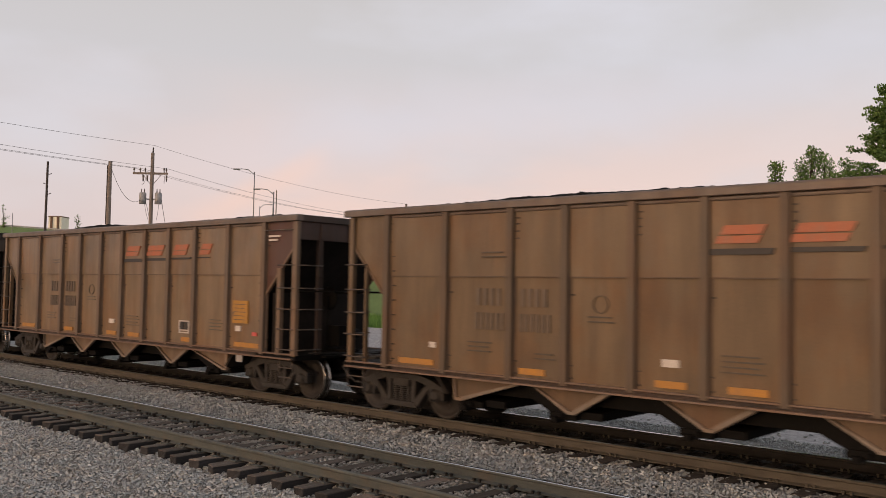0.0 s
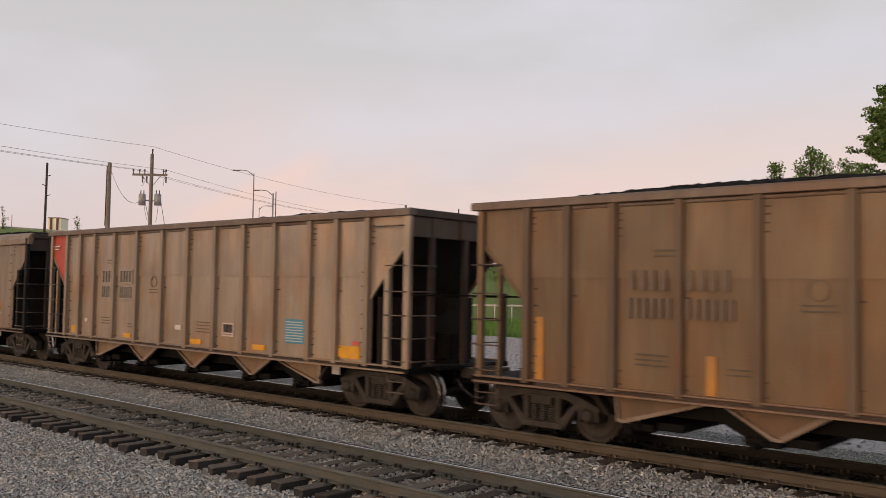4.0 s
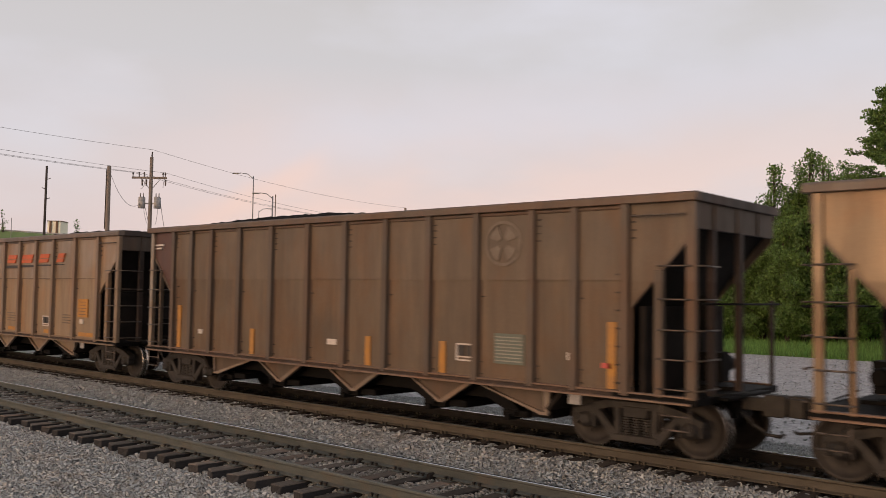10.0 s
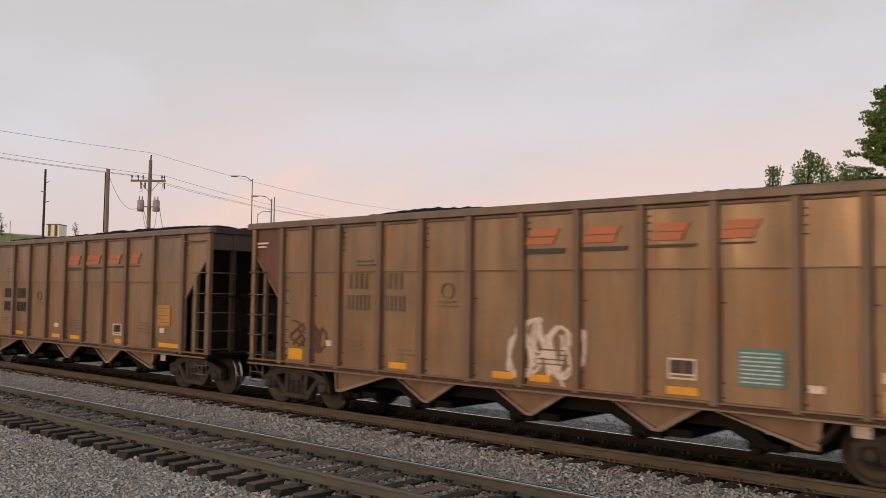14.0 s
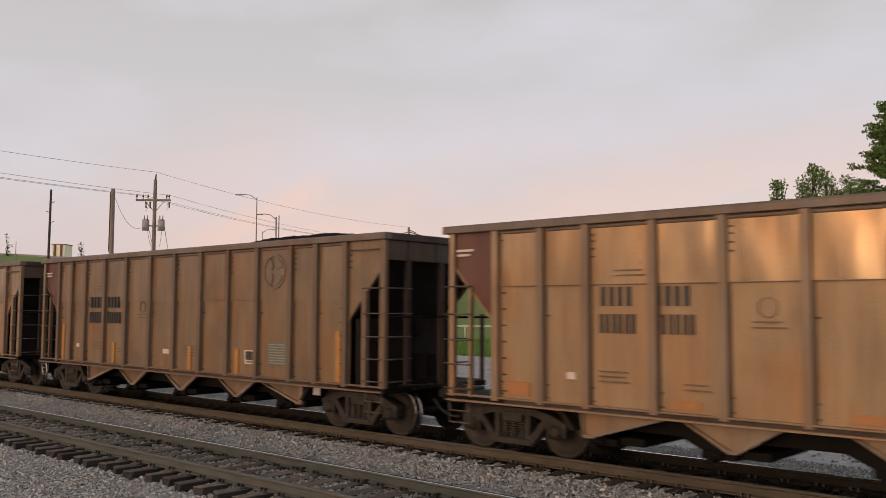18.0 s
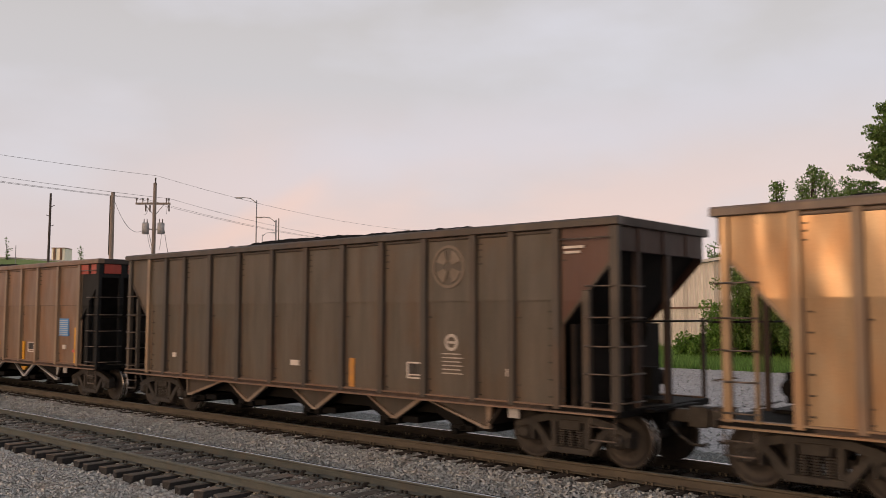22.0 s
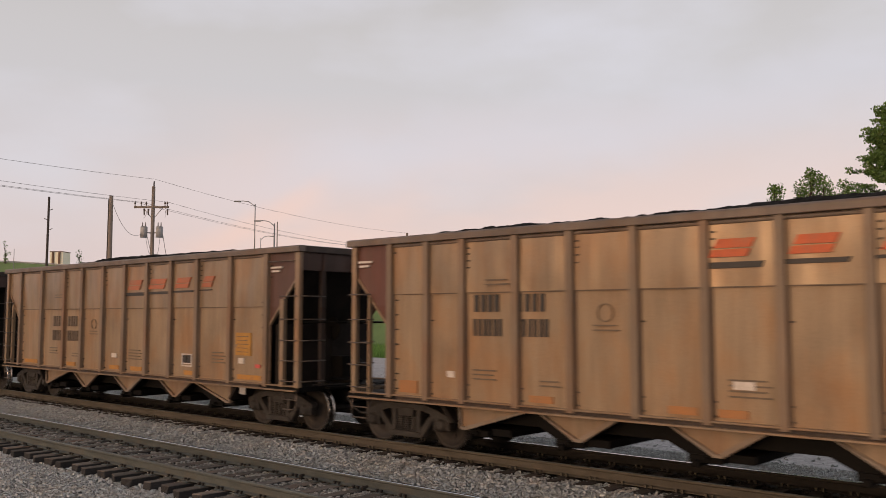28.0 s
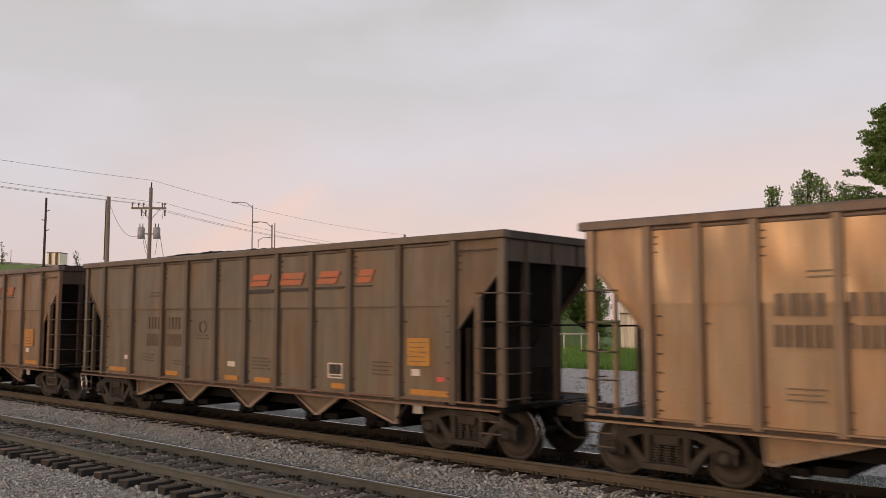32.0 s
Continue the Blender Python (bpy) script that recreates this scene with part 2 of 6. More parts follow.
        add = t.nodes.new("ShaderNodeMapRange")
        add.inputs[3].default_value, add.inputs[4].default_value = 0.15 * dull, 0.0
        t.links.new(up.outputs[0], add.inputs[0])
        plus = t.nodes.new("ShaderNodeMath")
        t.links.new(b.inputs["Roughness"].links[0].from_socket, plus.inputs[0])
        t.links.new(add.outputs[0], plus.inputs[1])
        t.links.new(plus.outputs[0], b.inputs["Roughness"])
    return m


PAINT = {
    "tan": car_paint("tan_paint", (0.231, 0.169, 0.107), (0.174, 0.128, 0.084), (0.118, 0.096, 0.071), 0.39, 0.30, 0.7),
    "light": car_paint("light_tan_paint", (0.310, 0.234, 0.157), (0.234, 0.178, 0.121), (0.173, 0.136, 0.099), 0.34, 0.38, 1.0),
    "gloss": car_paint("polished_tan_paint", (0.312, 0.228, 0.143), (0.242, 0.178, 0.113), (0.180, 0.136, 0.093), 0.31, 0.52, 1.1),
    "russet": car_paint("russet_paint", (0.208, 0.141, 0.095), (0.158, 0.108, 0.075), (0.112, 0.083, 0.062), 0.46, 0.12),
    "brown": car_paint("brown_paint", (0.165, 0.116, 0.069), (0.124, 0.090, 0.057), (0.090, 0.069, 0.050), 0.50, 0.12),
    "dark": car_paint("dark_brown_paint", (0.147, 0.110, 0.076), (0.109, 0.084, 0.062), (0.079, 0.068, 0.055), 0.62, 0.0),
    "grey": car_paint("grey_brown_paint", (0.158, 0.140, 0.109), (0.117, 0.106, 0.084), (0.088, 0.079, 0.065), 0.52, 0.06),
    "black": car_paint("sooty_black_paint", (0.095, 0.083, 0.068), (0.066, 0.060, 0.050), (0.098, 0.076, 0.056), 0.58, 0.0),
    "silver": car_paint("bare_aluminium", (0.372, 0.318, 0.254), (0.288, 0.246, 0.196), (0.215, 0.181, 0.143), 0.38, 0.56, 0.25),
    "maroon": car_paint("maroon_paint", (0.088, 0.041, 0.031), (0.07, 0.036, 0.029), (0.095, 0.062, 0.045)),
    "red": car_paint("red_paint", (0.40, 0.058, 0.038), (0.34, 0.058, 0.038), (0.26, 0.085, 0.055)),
    "dark_red": car_paint("dark_red_paint", (0.062, 0.034, 0.027), (0.042, 0.027, 0.022), (0.055, 0.040, 0.031), 0.6),
    "dark_tan": car_paint("dark_tan_paint", (0.088, 0.064, 0.046), (0.058, 0.044, 0.034), (0.082, 0.052, 0.036), 0.6),
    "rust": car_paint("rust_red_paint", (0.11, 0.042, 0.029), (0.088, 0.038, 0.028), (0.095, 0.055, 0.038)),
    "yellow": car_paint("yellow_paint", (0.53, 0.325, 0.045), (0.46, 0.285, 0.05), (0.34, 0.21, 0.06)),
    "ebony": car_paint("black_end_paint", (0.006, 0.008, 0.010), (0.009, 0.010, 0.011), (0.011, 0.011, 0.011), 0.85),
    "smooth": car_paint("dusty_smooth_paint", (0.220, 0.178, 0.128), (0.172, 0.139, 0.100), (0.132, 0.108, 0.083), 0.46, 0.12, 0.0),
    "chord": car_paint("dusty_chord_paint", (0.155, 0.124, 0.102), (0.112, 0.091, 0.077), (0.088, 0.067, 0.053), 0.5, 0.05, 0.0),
    "deep_brown": car_paint("deep_brown_paint", (0.044, 0.030, 0.024), (0.027, 0.020, 0.017), (0.062, 0.038, 0.028), 0.6),
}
# posts and chords: the same paints, rusted and stained by coal
RUSTED = {
    "tan": car_paint("rusty_tan_steel", (0.185, 0.132, 0.087), (0.129, 0.094, 0.067), (0.157, 0.092, 0.053), 0.5),
    "light": car_paint("rusty_light_steel", (0.264, 0.197, 0.132), (0.191, 0.144, 0.100), (0.191, 0.117, 0.070), 0.42, 0.15),
    "gloss": car_paint("rusty_polished_steel", (0.264, 0.197, 0.132), (0.191, 0.144, 0.100), (0.191, 0.117, 0.070), 0.42, 0.15),
    "russet": car_paint("rusty_russet_steel", (0.180, 0.122, 0.083), (0.132, 0.092, 0.066), (0.15, 0.090, 0.055), 0.5),
    "brown": car_paint("rusty_brown_steel", (0.140, 0.093, 0.056), (0.100, 0.072, 0.047), (0.120, 0.070, 0.042), 0.5),
    "dark": car_paint("rusty_dark_steel", (0.117, 0.085, 0.063), (0.088, 0.069, 0.052), (0.124, 0.076, 0.050), 0.55),
    "grey": car_paint("rusty_grey_steel", (0.125, 0.104, 0.080), (0.095, 0.082, 0.065), (0.11, 0.077, 0.054), 0.5),
    "black": car_paint("rusty_black_steel", (0.062, 0.052, 0.042), (0.043, 0.038, 0.033), (0.073, 0.054, 0.040), 0.5),
    "silver": car_paint("stained_aluminium", (0.359, 0.323, 0.258), (0.281, 0.247, 0.197), (0.213, 0.176, 0.135), 0.38, 0.3),
    "smooth": car_paint("rusty_smooth_steel", (0.185, 0.141, 0.100), (0.140, 0.109, 0.079), (0.135, 0.088, 0.059), 0.5),
}
# ribs: dust and coal streaks over the same paints
RIB = {
    "silver": car_paint("dirty_aluminium_rib", (0.270, 0.232, 0.182), (0.205, 0.176, 0.140), (0.185, 0.135, 0.095), 0.45, 0.15, 0),
    "gloss": car_paint("dirty_polished_rib", (0.215, 0.160, 0.112), (0.150, 0.114, 0.083), (0.205, 0.125, 0.078), 0.5, 0.05, 0),
    "russet": car_paint("dirty_russet_rib", (0.19, 0.130, 0.090), (0.14, 0.098, 0.071), (0.16, 0.098, 0.062), 0.55, 0, 0),
    "tan": car_paint("dirty_tan_rib", (0.150, 0.110, 0.078), (0.105, 0.080, 0.060), (0.150, 0.092, 0.058), 0.58, 0, 0),
    "light": car_paint("dirty_light_rib", (0.215, 0.160, 0.112), (0.150, 0.114, 0.083), (0.205, 0.125, 0.078), 0.5, 0.05, 0),
    "brown": car_paint("dirty_brown_rib", (0.118, 0.084, 0.055), (0.083, 0.062, 0.044), (0.115, 0.069, 0.043), 0.58, 0, 0),
    "dark": car_paint("dirty_dark_rib", (0.103, 0.078, 0.060), (0.074, 0.060, 0.048), (0.112, 0.072, 0.049), 0.58, 0, 0),
    "grey": car_paint("dirty_grey_rib", (0.112, 0.096, 0.077), (0.080, 0.070, 0.058), (0.110, 0.079, 0.057), 0.58, 0, 0),
    "black": car_paint("dirty_black_rib", (0.062, 0.053, 0.044), (0.044, 0.039, 0.034), (0.085, 0.058, 0.041), 0.58, 0, 0),
}
M_SILL = car_paint("rusty_sill_steel", (0.205, 0.140, 0.100), (0.145, 0.103, 0.077), (0.17, 0.098, 0.064), 0.55, 0, 0)
# chute flanges: a paler grey tone than the chutes
M_FLANGE = car_paint("pale_flange_steel", (0.235, 0.195, 0.158), (0.17, 0.14, 0.112), (0.15, 0.11, 0.082), 0.6, 0, 0)
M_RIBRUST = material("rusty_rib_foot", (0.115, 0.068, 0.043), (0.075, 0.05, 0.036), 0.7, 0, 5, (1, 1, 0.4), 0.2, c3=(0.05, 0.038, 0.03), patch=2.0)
# near-black, so the shade in the car-end recesses is in the colour
M_END_SHADE = material("shaded_end_sheet", (0.014, 0.0125, 0.0115), (0.024, 0.02, 0.018), 0.8, 0, 3)
M_TRUCK = material("grimy_cast_steel", (0.031, 0.028, 0.025), (0.017, 0.016, 0.015), 0.65, 0.1, 7, bump=0.3, c3=(0.046, 0.040, 0.034), patch=4)
M_WHEEL = material("brown_wheel_steel", (0.030, 0.026, 0.023), (0.019, 0.017, 0.016), 0.6, 0.3, 6, bump=0.2)
M_TREAD = material("polished_wheel_tread", (0.55, 0.54, 0.53), (0.42, 0.41, 0.40), 0.25, 1.0, 8, bump=0.02)
# near-black, so the deep shade under the cars is in the colour
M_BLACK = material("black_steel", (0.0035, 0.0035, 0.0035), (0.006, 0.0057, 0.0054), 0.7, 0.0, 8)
M_COAL = material("coal", (0.006, 0.006, 0.006), (0.016, 0.015, 0.015), 0.95, 0, 14, bump=0.9, fine=22)
for _m in (M_COAL, M_BLACK, M_END_SHADE):
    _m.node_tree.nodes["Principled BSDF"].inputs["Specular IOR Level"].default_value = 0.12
M_GRAB = material("worn_grab_steel", (0.06, 0.05, 0.042), (0.16, 0.13, 0.11), 0.45, 0.5, 9)
M_ORANGE = material("orange_decal", (0.52, 0.105, 0.03), (0.43, 0.10, 0.04), 0.6, 0, 6, bump=0, c3=(0.34, 0.14, 0.075), patch=3)
M_ORANGE_OLD = material("faded_orange_decal", (0.40, 0.12, 0.055), (0.33, 0.13, 0.075), 0.6, 0, 6, bump=0, c3=(0.27, 0.16, 0.105), patch=3)
M_INK = material("dark_stencil", (0.024, 0.023, 0.024), (0.040, 0.036, 0.033), 0.6, 0, 12, bump=0)
M_INK_OLD = material("worn_stencil", (0.104, 0.082, 0.063), (0.142, 0.108, 0.079), 0.65, 0, 5, bump=0)
M_WHITE = material("white_stencil", (0.62, 0.58, 0.54), (0.50, 0.46, 0.42), 0.6, 0, 10, bump=0)
M_PINK = material("red_reflector", (0.60, 0.09, 0.08), (0.50, 0.10, 0.08), 0.5, 0, 10, bump=0)
M_STRIPE = material("yellow_reflective_tape", (0.64, 0.33, 0.015), (0.54, 0.28, 0.02), 0.5, 0, 7, bump=0)
M_STRIPE_OLD = material("worn_yellow_tape", (0.44, 0.205, 0.03), (0.34, 0.175, 0.055), 0.6, 0, 5, bump=0)
M_STRIPE_FADED = material("faded_orange_tape", (0.37, 0.158, 0.048), (0.29, 0.148, 0.065), 0.6, 0, 5, bump=0)
M_PLACARD = material("yellow_placard", (0.42, 0.21, 0.03), (0.33, 0.18, 0.045), 0.6, 0, 6, bump=0)
M_TEAL = material("teal_placard", (0.045, 0.19, 0.21), (0.07, 0.19, 0.20), 0.6, 0, 6, bump=0)
M_TEALBAR = material("pale_print", (0.42, 0.48, 0.50), (0.36, 0.41, 0.42), 0.6, 0, 6, bump=0)
M_CYAN = material("cyan_placard", (0.05, 0.24, 0.38), (0.06, 0.23, 0.34), 0.6, 0, 6, bump=0)
M_BLUE = material("blue_placard", (0.06, 0.25, 0.60), (0.075, 0.25, 0.54), 0.6, 0, 6, bump=0)
M_DULL = material("dusty_green_placard", (0.10, 0.135, 0.115), (0.13, 0.14, 0.115), 0.6, 0, 6, bump=0)
M_DULLBAR = material("dusty_pale_print", (0.27, 0.27, 0.235), (0.21, 0.205, 0.175), 0.6, 0, 6, bump=0)
M_EMBLEM = material("pale_emblem", (0.17, 0.14, 0.112), (0.135, 0.108, 0.083), 0.6, 0, 6, bump=0)
M_EMBLEM_PALE = material("pale_stencil", (0.46, 0.43, 0.40), (0.36, 0.33, 0.30), 0.6, 0, 10, bump=0)
M_FIELD = material("pale_stencil_field", (0.31, 0.27, 0.225), (0.27, 0.235, 0.19), 0.5, 0, 6, bump=0)
M_EMBLEM_DK = material("dark_emblem", (0.07, 0.07, 0.065), (0.10, 0.09, 0.08), 0.6, 0, 6, bump=0)
M_SPRAY = material("white_spray_paint", (0.60, 0.57, 0.55), (0.45, 0.42, 0.39), 0.6, 0, 9, bump=0)
M_SPRAY_DK = material("brown_spray_paint", (0.07, 0.03, 0.022), (0.09, 0.045, 0.03), 0.6, 0, 9, bump=0)
M_RAIL = material("rusty_rail_steel", (0.084, 0.096, 0.090), (0.058, 0.067, 0.064), 0.75, 0.0, 5, (0.4, 2, 2), 0.2, c3=(0.10, 0.084, 0.065), patch=2)
M_RAILTOP = material("polished_rail_head", (0.84, 0.84, 0.85), (0.72, 0.73, 0.74), 0.16, 1.0, 4, (0.2, 3, 3), 0.03)
M_RAILTOP_WORN = material("dull_rail_head", (0.120, 0.138, 0.130), (0.09, 0.095, 0.086), 0.5, 0.2, 4, (0.2, 3, 3), 0.03)
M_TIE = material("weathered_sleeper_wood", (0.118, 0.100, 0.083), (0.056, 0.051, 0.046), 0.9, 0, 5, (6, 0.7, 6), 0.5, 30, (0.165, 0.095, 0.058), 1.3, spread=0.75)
M_TIE_SIDE = material("dark_sleeper_side", (0.026, 0.026, 0.028), (0.016, 0.017, 0.019), 0.85, 0, 5, (6, 0.7, 6), 0.5, 30, (0.05, 0.042, 0.034), 1.3, spread=0.5)
# main line sleepers and far rail: the train's shade is painted into their colour
M_TIE_SHADED = material("shaded_sleeper", (0.046, 0.036, 0.029), (0.022, 0.019, 0.016), 0.9, 0, 5, (6, 0.7, 6), 0.5, 30, (0.07, 0.05, 0.036), 1.3, spread=0.4)
M_RAIL_BROWN = material("brown_rail_steel", (0.082, 0.072, 0.054), (0.058, 0.051, 0.039), 0.8, 0.0, 5, (0.4, 2, 2), 0.2, c3=(0.06, 0.048, 0.036), patch=2)
M_RAIL_SHADED = material("shaded_rail", (0.014, 0.0125, 0.011), (0.009, 0.008, 0.0075), 0.85, 0.0, 5, (0.4, 2, 2), 0.2)
M_STONE = material("ballast_stone", (0.53, 0.555, 0.55), (0.40, 0.42, 0.42), 0.85, 0, 18, bump=0.3, fine=90, c3=(0.50, 0.455, 0.40), patch=2.5, island=0.24)
M_BALLAST = material("ballast_bed", (0.40, 0.405, 0.39), (0.28, 0.285, 0.275), 0.95, 0, 24, bump=1.0, fine=40, c3=(0.24, 0.19, 0.155), patch=0.6)
# stone and bed under the train, its shade put into their colour
M_STONE_SHADED = material("shaded_stone", (0.020, 0.0175, 0.016), (0.012, 0.011, 0.010), 0.9, 0, 18, bump=0.3, fine=90, c3=(0.034, 0.027, 0.022), patch=2.0, island=0.5)
M_BED_SHADED = material("shaded_bed", (0.016, 0.014, 0.0125), (0.009, 0.008, 0.0075), 0.95, 0, 24, bump=1.0, fine=40)
M_STONE_DULL = material("dirty_ballast_stone", (0.41, 0.405, 0.38), (0.29, 0.285, 0.265), 0.9, 0, 18, bump=0.3, fine=90, c3=(0.27, 0.225, 0.185), patch=2.0, island=0.4)
M_LOT = material("pale_gravel_lot", (0.52, 0.51, 0.52), (0.24, 0.235, 0.24), 0.95, 0, 7, bump=0.8, fine=25, c3=(0.36, 0.345, 0.34), patch=0.25)
M_LAWN = material("mown_grass_ground", (0.115, 0.22, 0.045), (0.085, 0.17, 0.036), 0.95, 0, 3, bump=0.6, fine=12, c3=(0.10, 0.15, 0.04), patch=0.15)
M_BLADE = material("grass_blades", (0.19, 0.345, 0.085), (0.145, 0.27, 0.065), 0.8, 0, 2, bump=0, island=0.35)
M_FAR = material("distant_scrub", (0.145, 0.225, 0.080), (0.105, 0.165, 0.062), 0.95, 0, 0.3, bump=0, c3=(0.14, 0.20, 0.07), patch=0.08)
M_BARK = material("bark", (0.075, 0.055, 0.042), (0.045, 0.035, 0.03), 0.9, 0, 6, (3, 3, 0.6), 0.6)
M_LEAF = material("bright_leaves", (0.15, 0.285, 0.047), (0.095, 0.20, 0.034), 0.55, 0, 1.5, bump=0, island=0.45)
M_LEAF_DK = material("dark_leaves", (0.165, 0.265, 0.066), (0.108, 0.182, 0.047), 0.55, 0, 1.5, bump=0, island=0.45)


def leafy(m, amount=0.4):
    """Thin leaves let part of the light through."""
    t = m.node_tree
    b = t.nodes["Principled BSDF"]
    tr, mx = t.nodes.new("ShaderNodeBsdfTranslucent"), t.nodes.new("ShaderNodeMixShader")
    mx.inputs[0].default_value = amount
    t.links.new(b.inputs["Base Color"].links[0].from_socket, tr.inputs["Color"])
    out = t.nodes["Material Output"]
    t.links.new(b.outputs[0], mx.inputs[1])
    t.links.new(tr.outputs[0], mx.inputs[2])
    t.links.new(mx.outputs[0], out.inputs["Surface"])


for _m in (M_LEAF, M_LEAF_DK, M_BLADE):
    leafy(_m)
M_CLAD = material("white_metal_cladding", (0.62, 0.60, 0.57), (0.52, 0.50, 0.47), 0.55, 0, 1.5, (1, 1, 0.3), 0.1, c3=(0.40, 0.36, 0.32), patch=0.4, spread=0.3)
M_ROOF = material("grey_roof_sheet", (0.30, 0.28, 0.27), (0.24, 0.23, 0.22), 0.6, 0.1, 2)
M_POLE = material("grey_pole_wood", (0.25, 0.21, 0.18), (0.165, 0.14, 0.12), 0.9, 0, 4, (5, 5, 0.4), 0.4)
M_POLE_DK = material("tarred_pole_wood", (0.06, 0.05, 0.045), (0.04, 0.034, 0.03), 0.9, 0, 4, (5, 5, 0.4), 0.4)
M_GALV = material("galvanised_steel", (0.32, 0.32, 0.33), (0.25, 0.25, 0.26), 0.5, 0.6, 5)
M_TANK = material("grey_transformer_paint", (0.38, 0.38, 0.385), (0.30, 0.30, 0.305), 0.5, 0, 5)
M_ASPHALT = material("worn_asphalt", (0.06, 0.058, 0.056), (0.045, 0.044, 0.043), 0.9, 0, 2, bump=0.3)
M_CARDARK = material("dark_car_paint", (0.020, 0.024, 0.032), (0.024, 0.028, 0.036), 0.55, 0.0, 3, bump=0)
M_CARPALE = material("silver_car_paint", (0.40, 0.46, 0.54), (0.36, 0.42, 0.50), 0.5, 0.0, 3, bump=0)
M_CARGLASS = material("tinted_car_glass", (0.012, 0.014, 0.016), (0.016, 0.018, 0.02), 0.3, 0, 3, bump=0)
M_TAIL = material("red_tail_lamp", (0.6, 0.03, 0.02), (0.55, 0.03, 0.02), 0.3, 0, 3, bump=0)
for _m in (M_CARDARK, M_CARGLASS):
    _m.node_tree.nodes["Principled BSDF"].inputs["Specular IOR Level"].default_value = 0.1
M_TAIL.node_tree.nodes["Principled BSDF"].inputs["Emission Color"].default_value = (1.0, 0.10, 0.05, 1)
M_TAIL.node_tree.nodes["Principled BSDF"].inputs["Emission Strength"].default_value = 1.5
M_CERAMIC = material("brown_glazed_ceramic", (0.14, 0.12, 0.11), (0.10, 0.085, 0.08), 0.3, 0, 5, bump=0)
M_WIRE = material("weathered_cable", (0.10, 0.095, 0.095), (0.08, 0.075, 0.075), 0.6, 0.2, 5, bump=0)
M_FENCE = material("white_rail_paint", (0.62, 0.60, 0.58), (0.54, 0.52, 0.50), 0.6, 0, 5)
M_CREAM = material("cream_render", (0.96, 0.92, 0.80), (0.94, 0.89, 0.76), 0.7, 0, 0.5)
M_BROWN = material("brown_masonry", (0.17, 0.10, 0.07), (0.14, 0.085, 0.06), 0.8, 0, 0.8)
M_HOSE = material("black_rubber", (0.015, 0.015, 0.015), (0.025, 0.024, 0.023), 0.6, 0, 8)

# ---------------------------------------------------------------- mesh helpers


def box(bm, x0, x1, y0, y1, z0, z1):
    v = [bm.verts.new((x, y, z)) for x in (x0, x1) for y in (y0, y1) for z in (z0, z1)]
    for f in ((0, 1, 3, 2), (4, 6, 7, 5), (0, 4, 5, 1), (2, 3, 7, 6), (0, 2, 6, 4), (1, 5, 7, 3)):
        bm.faces.new([v[i] for i in f])
    return v


def prism(bm, pts, y0, y1):
    """A polygon in x and z, drawn out from y0 to y1."""
    a = [bm.verts.new((x, y0, z)) for x, z in pts]
    b = [bm.verts.new((x, y1, z)) for x, z in pts]
    bm.faces.new(a)
    bm.faces.new(b[::-1])
    for i in range(len(pts)):
        j = (i + 1) % len(pts)
        bm.faces.new((a[j], a[i], b[i], b[j]))


def extrude_x(bm, pts, x0, x1):
    """A polygon in y and z, drawn out along x."""
    a = [bm.verts.new((x0, y, z)) for y, z in pts]
    b = [bm.verts.new((x1, y, z)) for y, z in pts]
    bm.faces.new(a)
    bm.faces.new(b[::-1])
    for i in range(len(pts)):
        j = (i + 1) % len(pts)
        bm.faces.new((a[j], a[i], b[i], b[j]))


def rod(bm, p, q, r0, r1=None, seg=8):
    """A tapered round bar from p to q."""
    p, q = Vector(p), Vector(q)
    r1 = r0 if r1 is None else r1
    w = (q - p).normalized()
    u = w.orthogonal().normalized()
    s = w.cross(u)
    ring = []
    for c, r in ((p, r0), (q, r1)):
        ring.append([bm.verts.new(c + r * (math.cos(2 * math.pi * i / seg) * u + math.sin(2 * math.pi * i / seg) * s)) for i in range(seg)])
    for i in range(seg):
        j = (i + 1) % seg
        f = bm.faces.new((ring[0][i], ring[0][j], ring[1][j], ring[1][i]))
        f.smooth = True
    bm.faces.new(ring[0][::-1])
    bm.faces.new(ring[1])


def lathe_y(bm, profile, seg=28, cx=0.0, cz=0.0, mats=None):
    """Turns a profile of (radius, y) about the y axis."""
    rings = []
    for r, y in profile:
        rings.append([bm.verts.new((cx + r * math.cos(2 * math.pi * i / seg), y, cz + r * math.sin(2 * math.pi * i / seg))) for i in range(seg)])
    for k in range(len(profile) - 1):
        for i in range(seg):
            j = (i + 1) % seg
            f = bm.faces.new((rings[k][i], rings[k][j], rings[k + 1][j], rings[k + 1][i]))
            f.smooth = True
            if mats:
                f.material_index = mats[k]
    bm.faces.new(rings[0][::-1])
    bm.faces.new(rings[-1])


def to_mesh(name, bm, *mats, bevel=0.0):
    if bevel:
        bmesh.ops.bevel(bm, geom=bm.edges[:], offset=bevel, segments=1, affect="EDGES", profile=0.5)
    bmesh.ops.recalc_face_normals(bm, faces=bm.faces[:])
    me = bpy.data.meshes.new(name)
    bm.to_mesh(me)
    bm.free()
    for m in mats:
        me.materials.append(m)
    return me


def part(name, bm, mat, parent, label="", bevel=0.0):
    """Links a bmesh as one mesh object under a thing or a part."""
    return piece(name, to_mesh(name, bm, mat, bevel=bevel), parent, label=label)


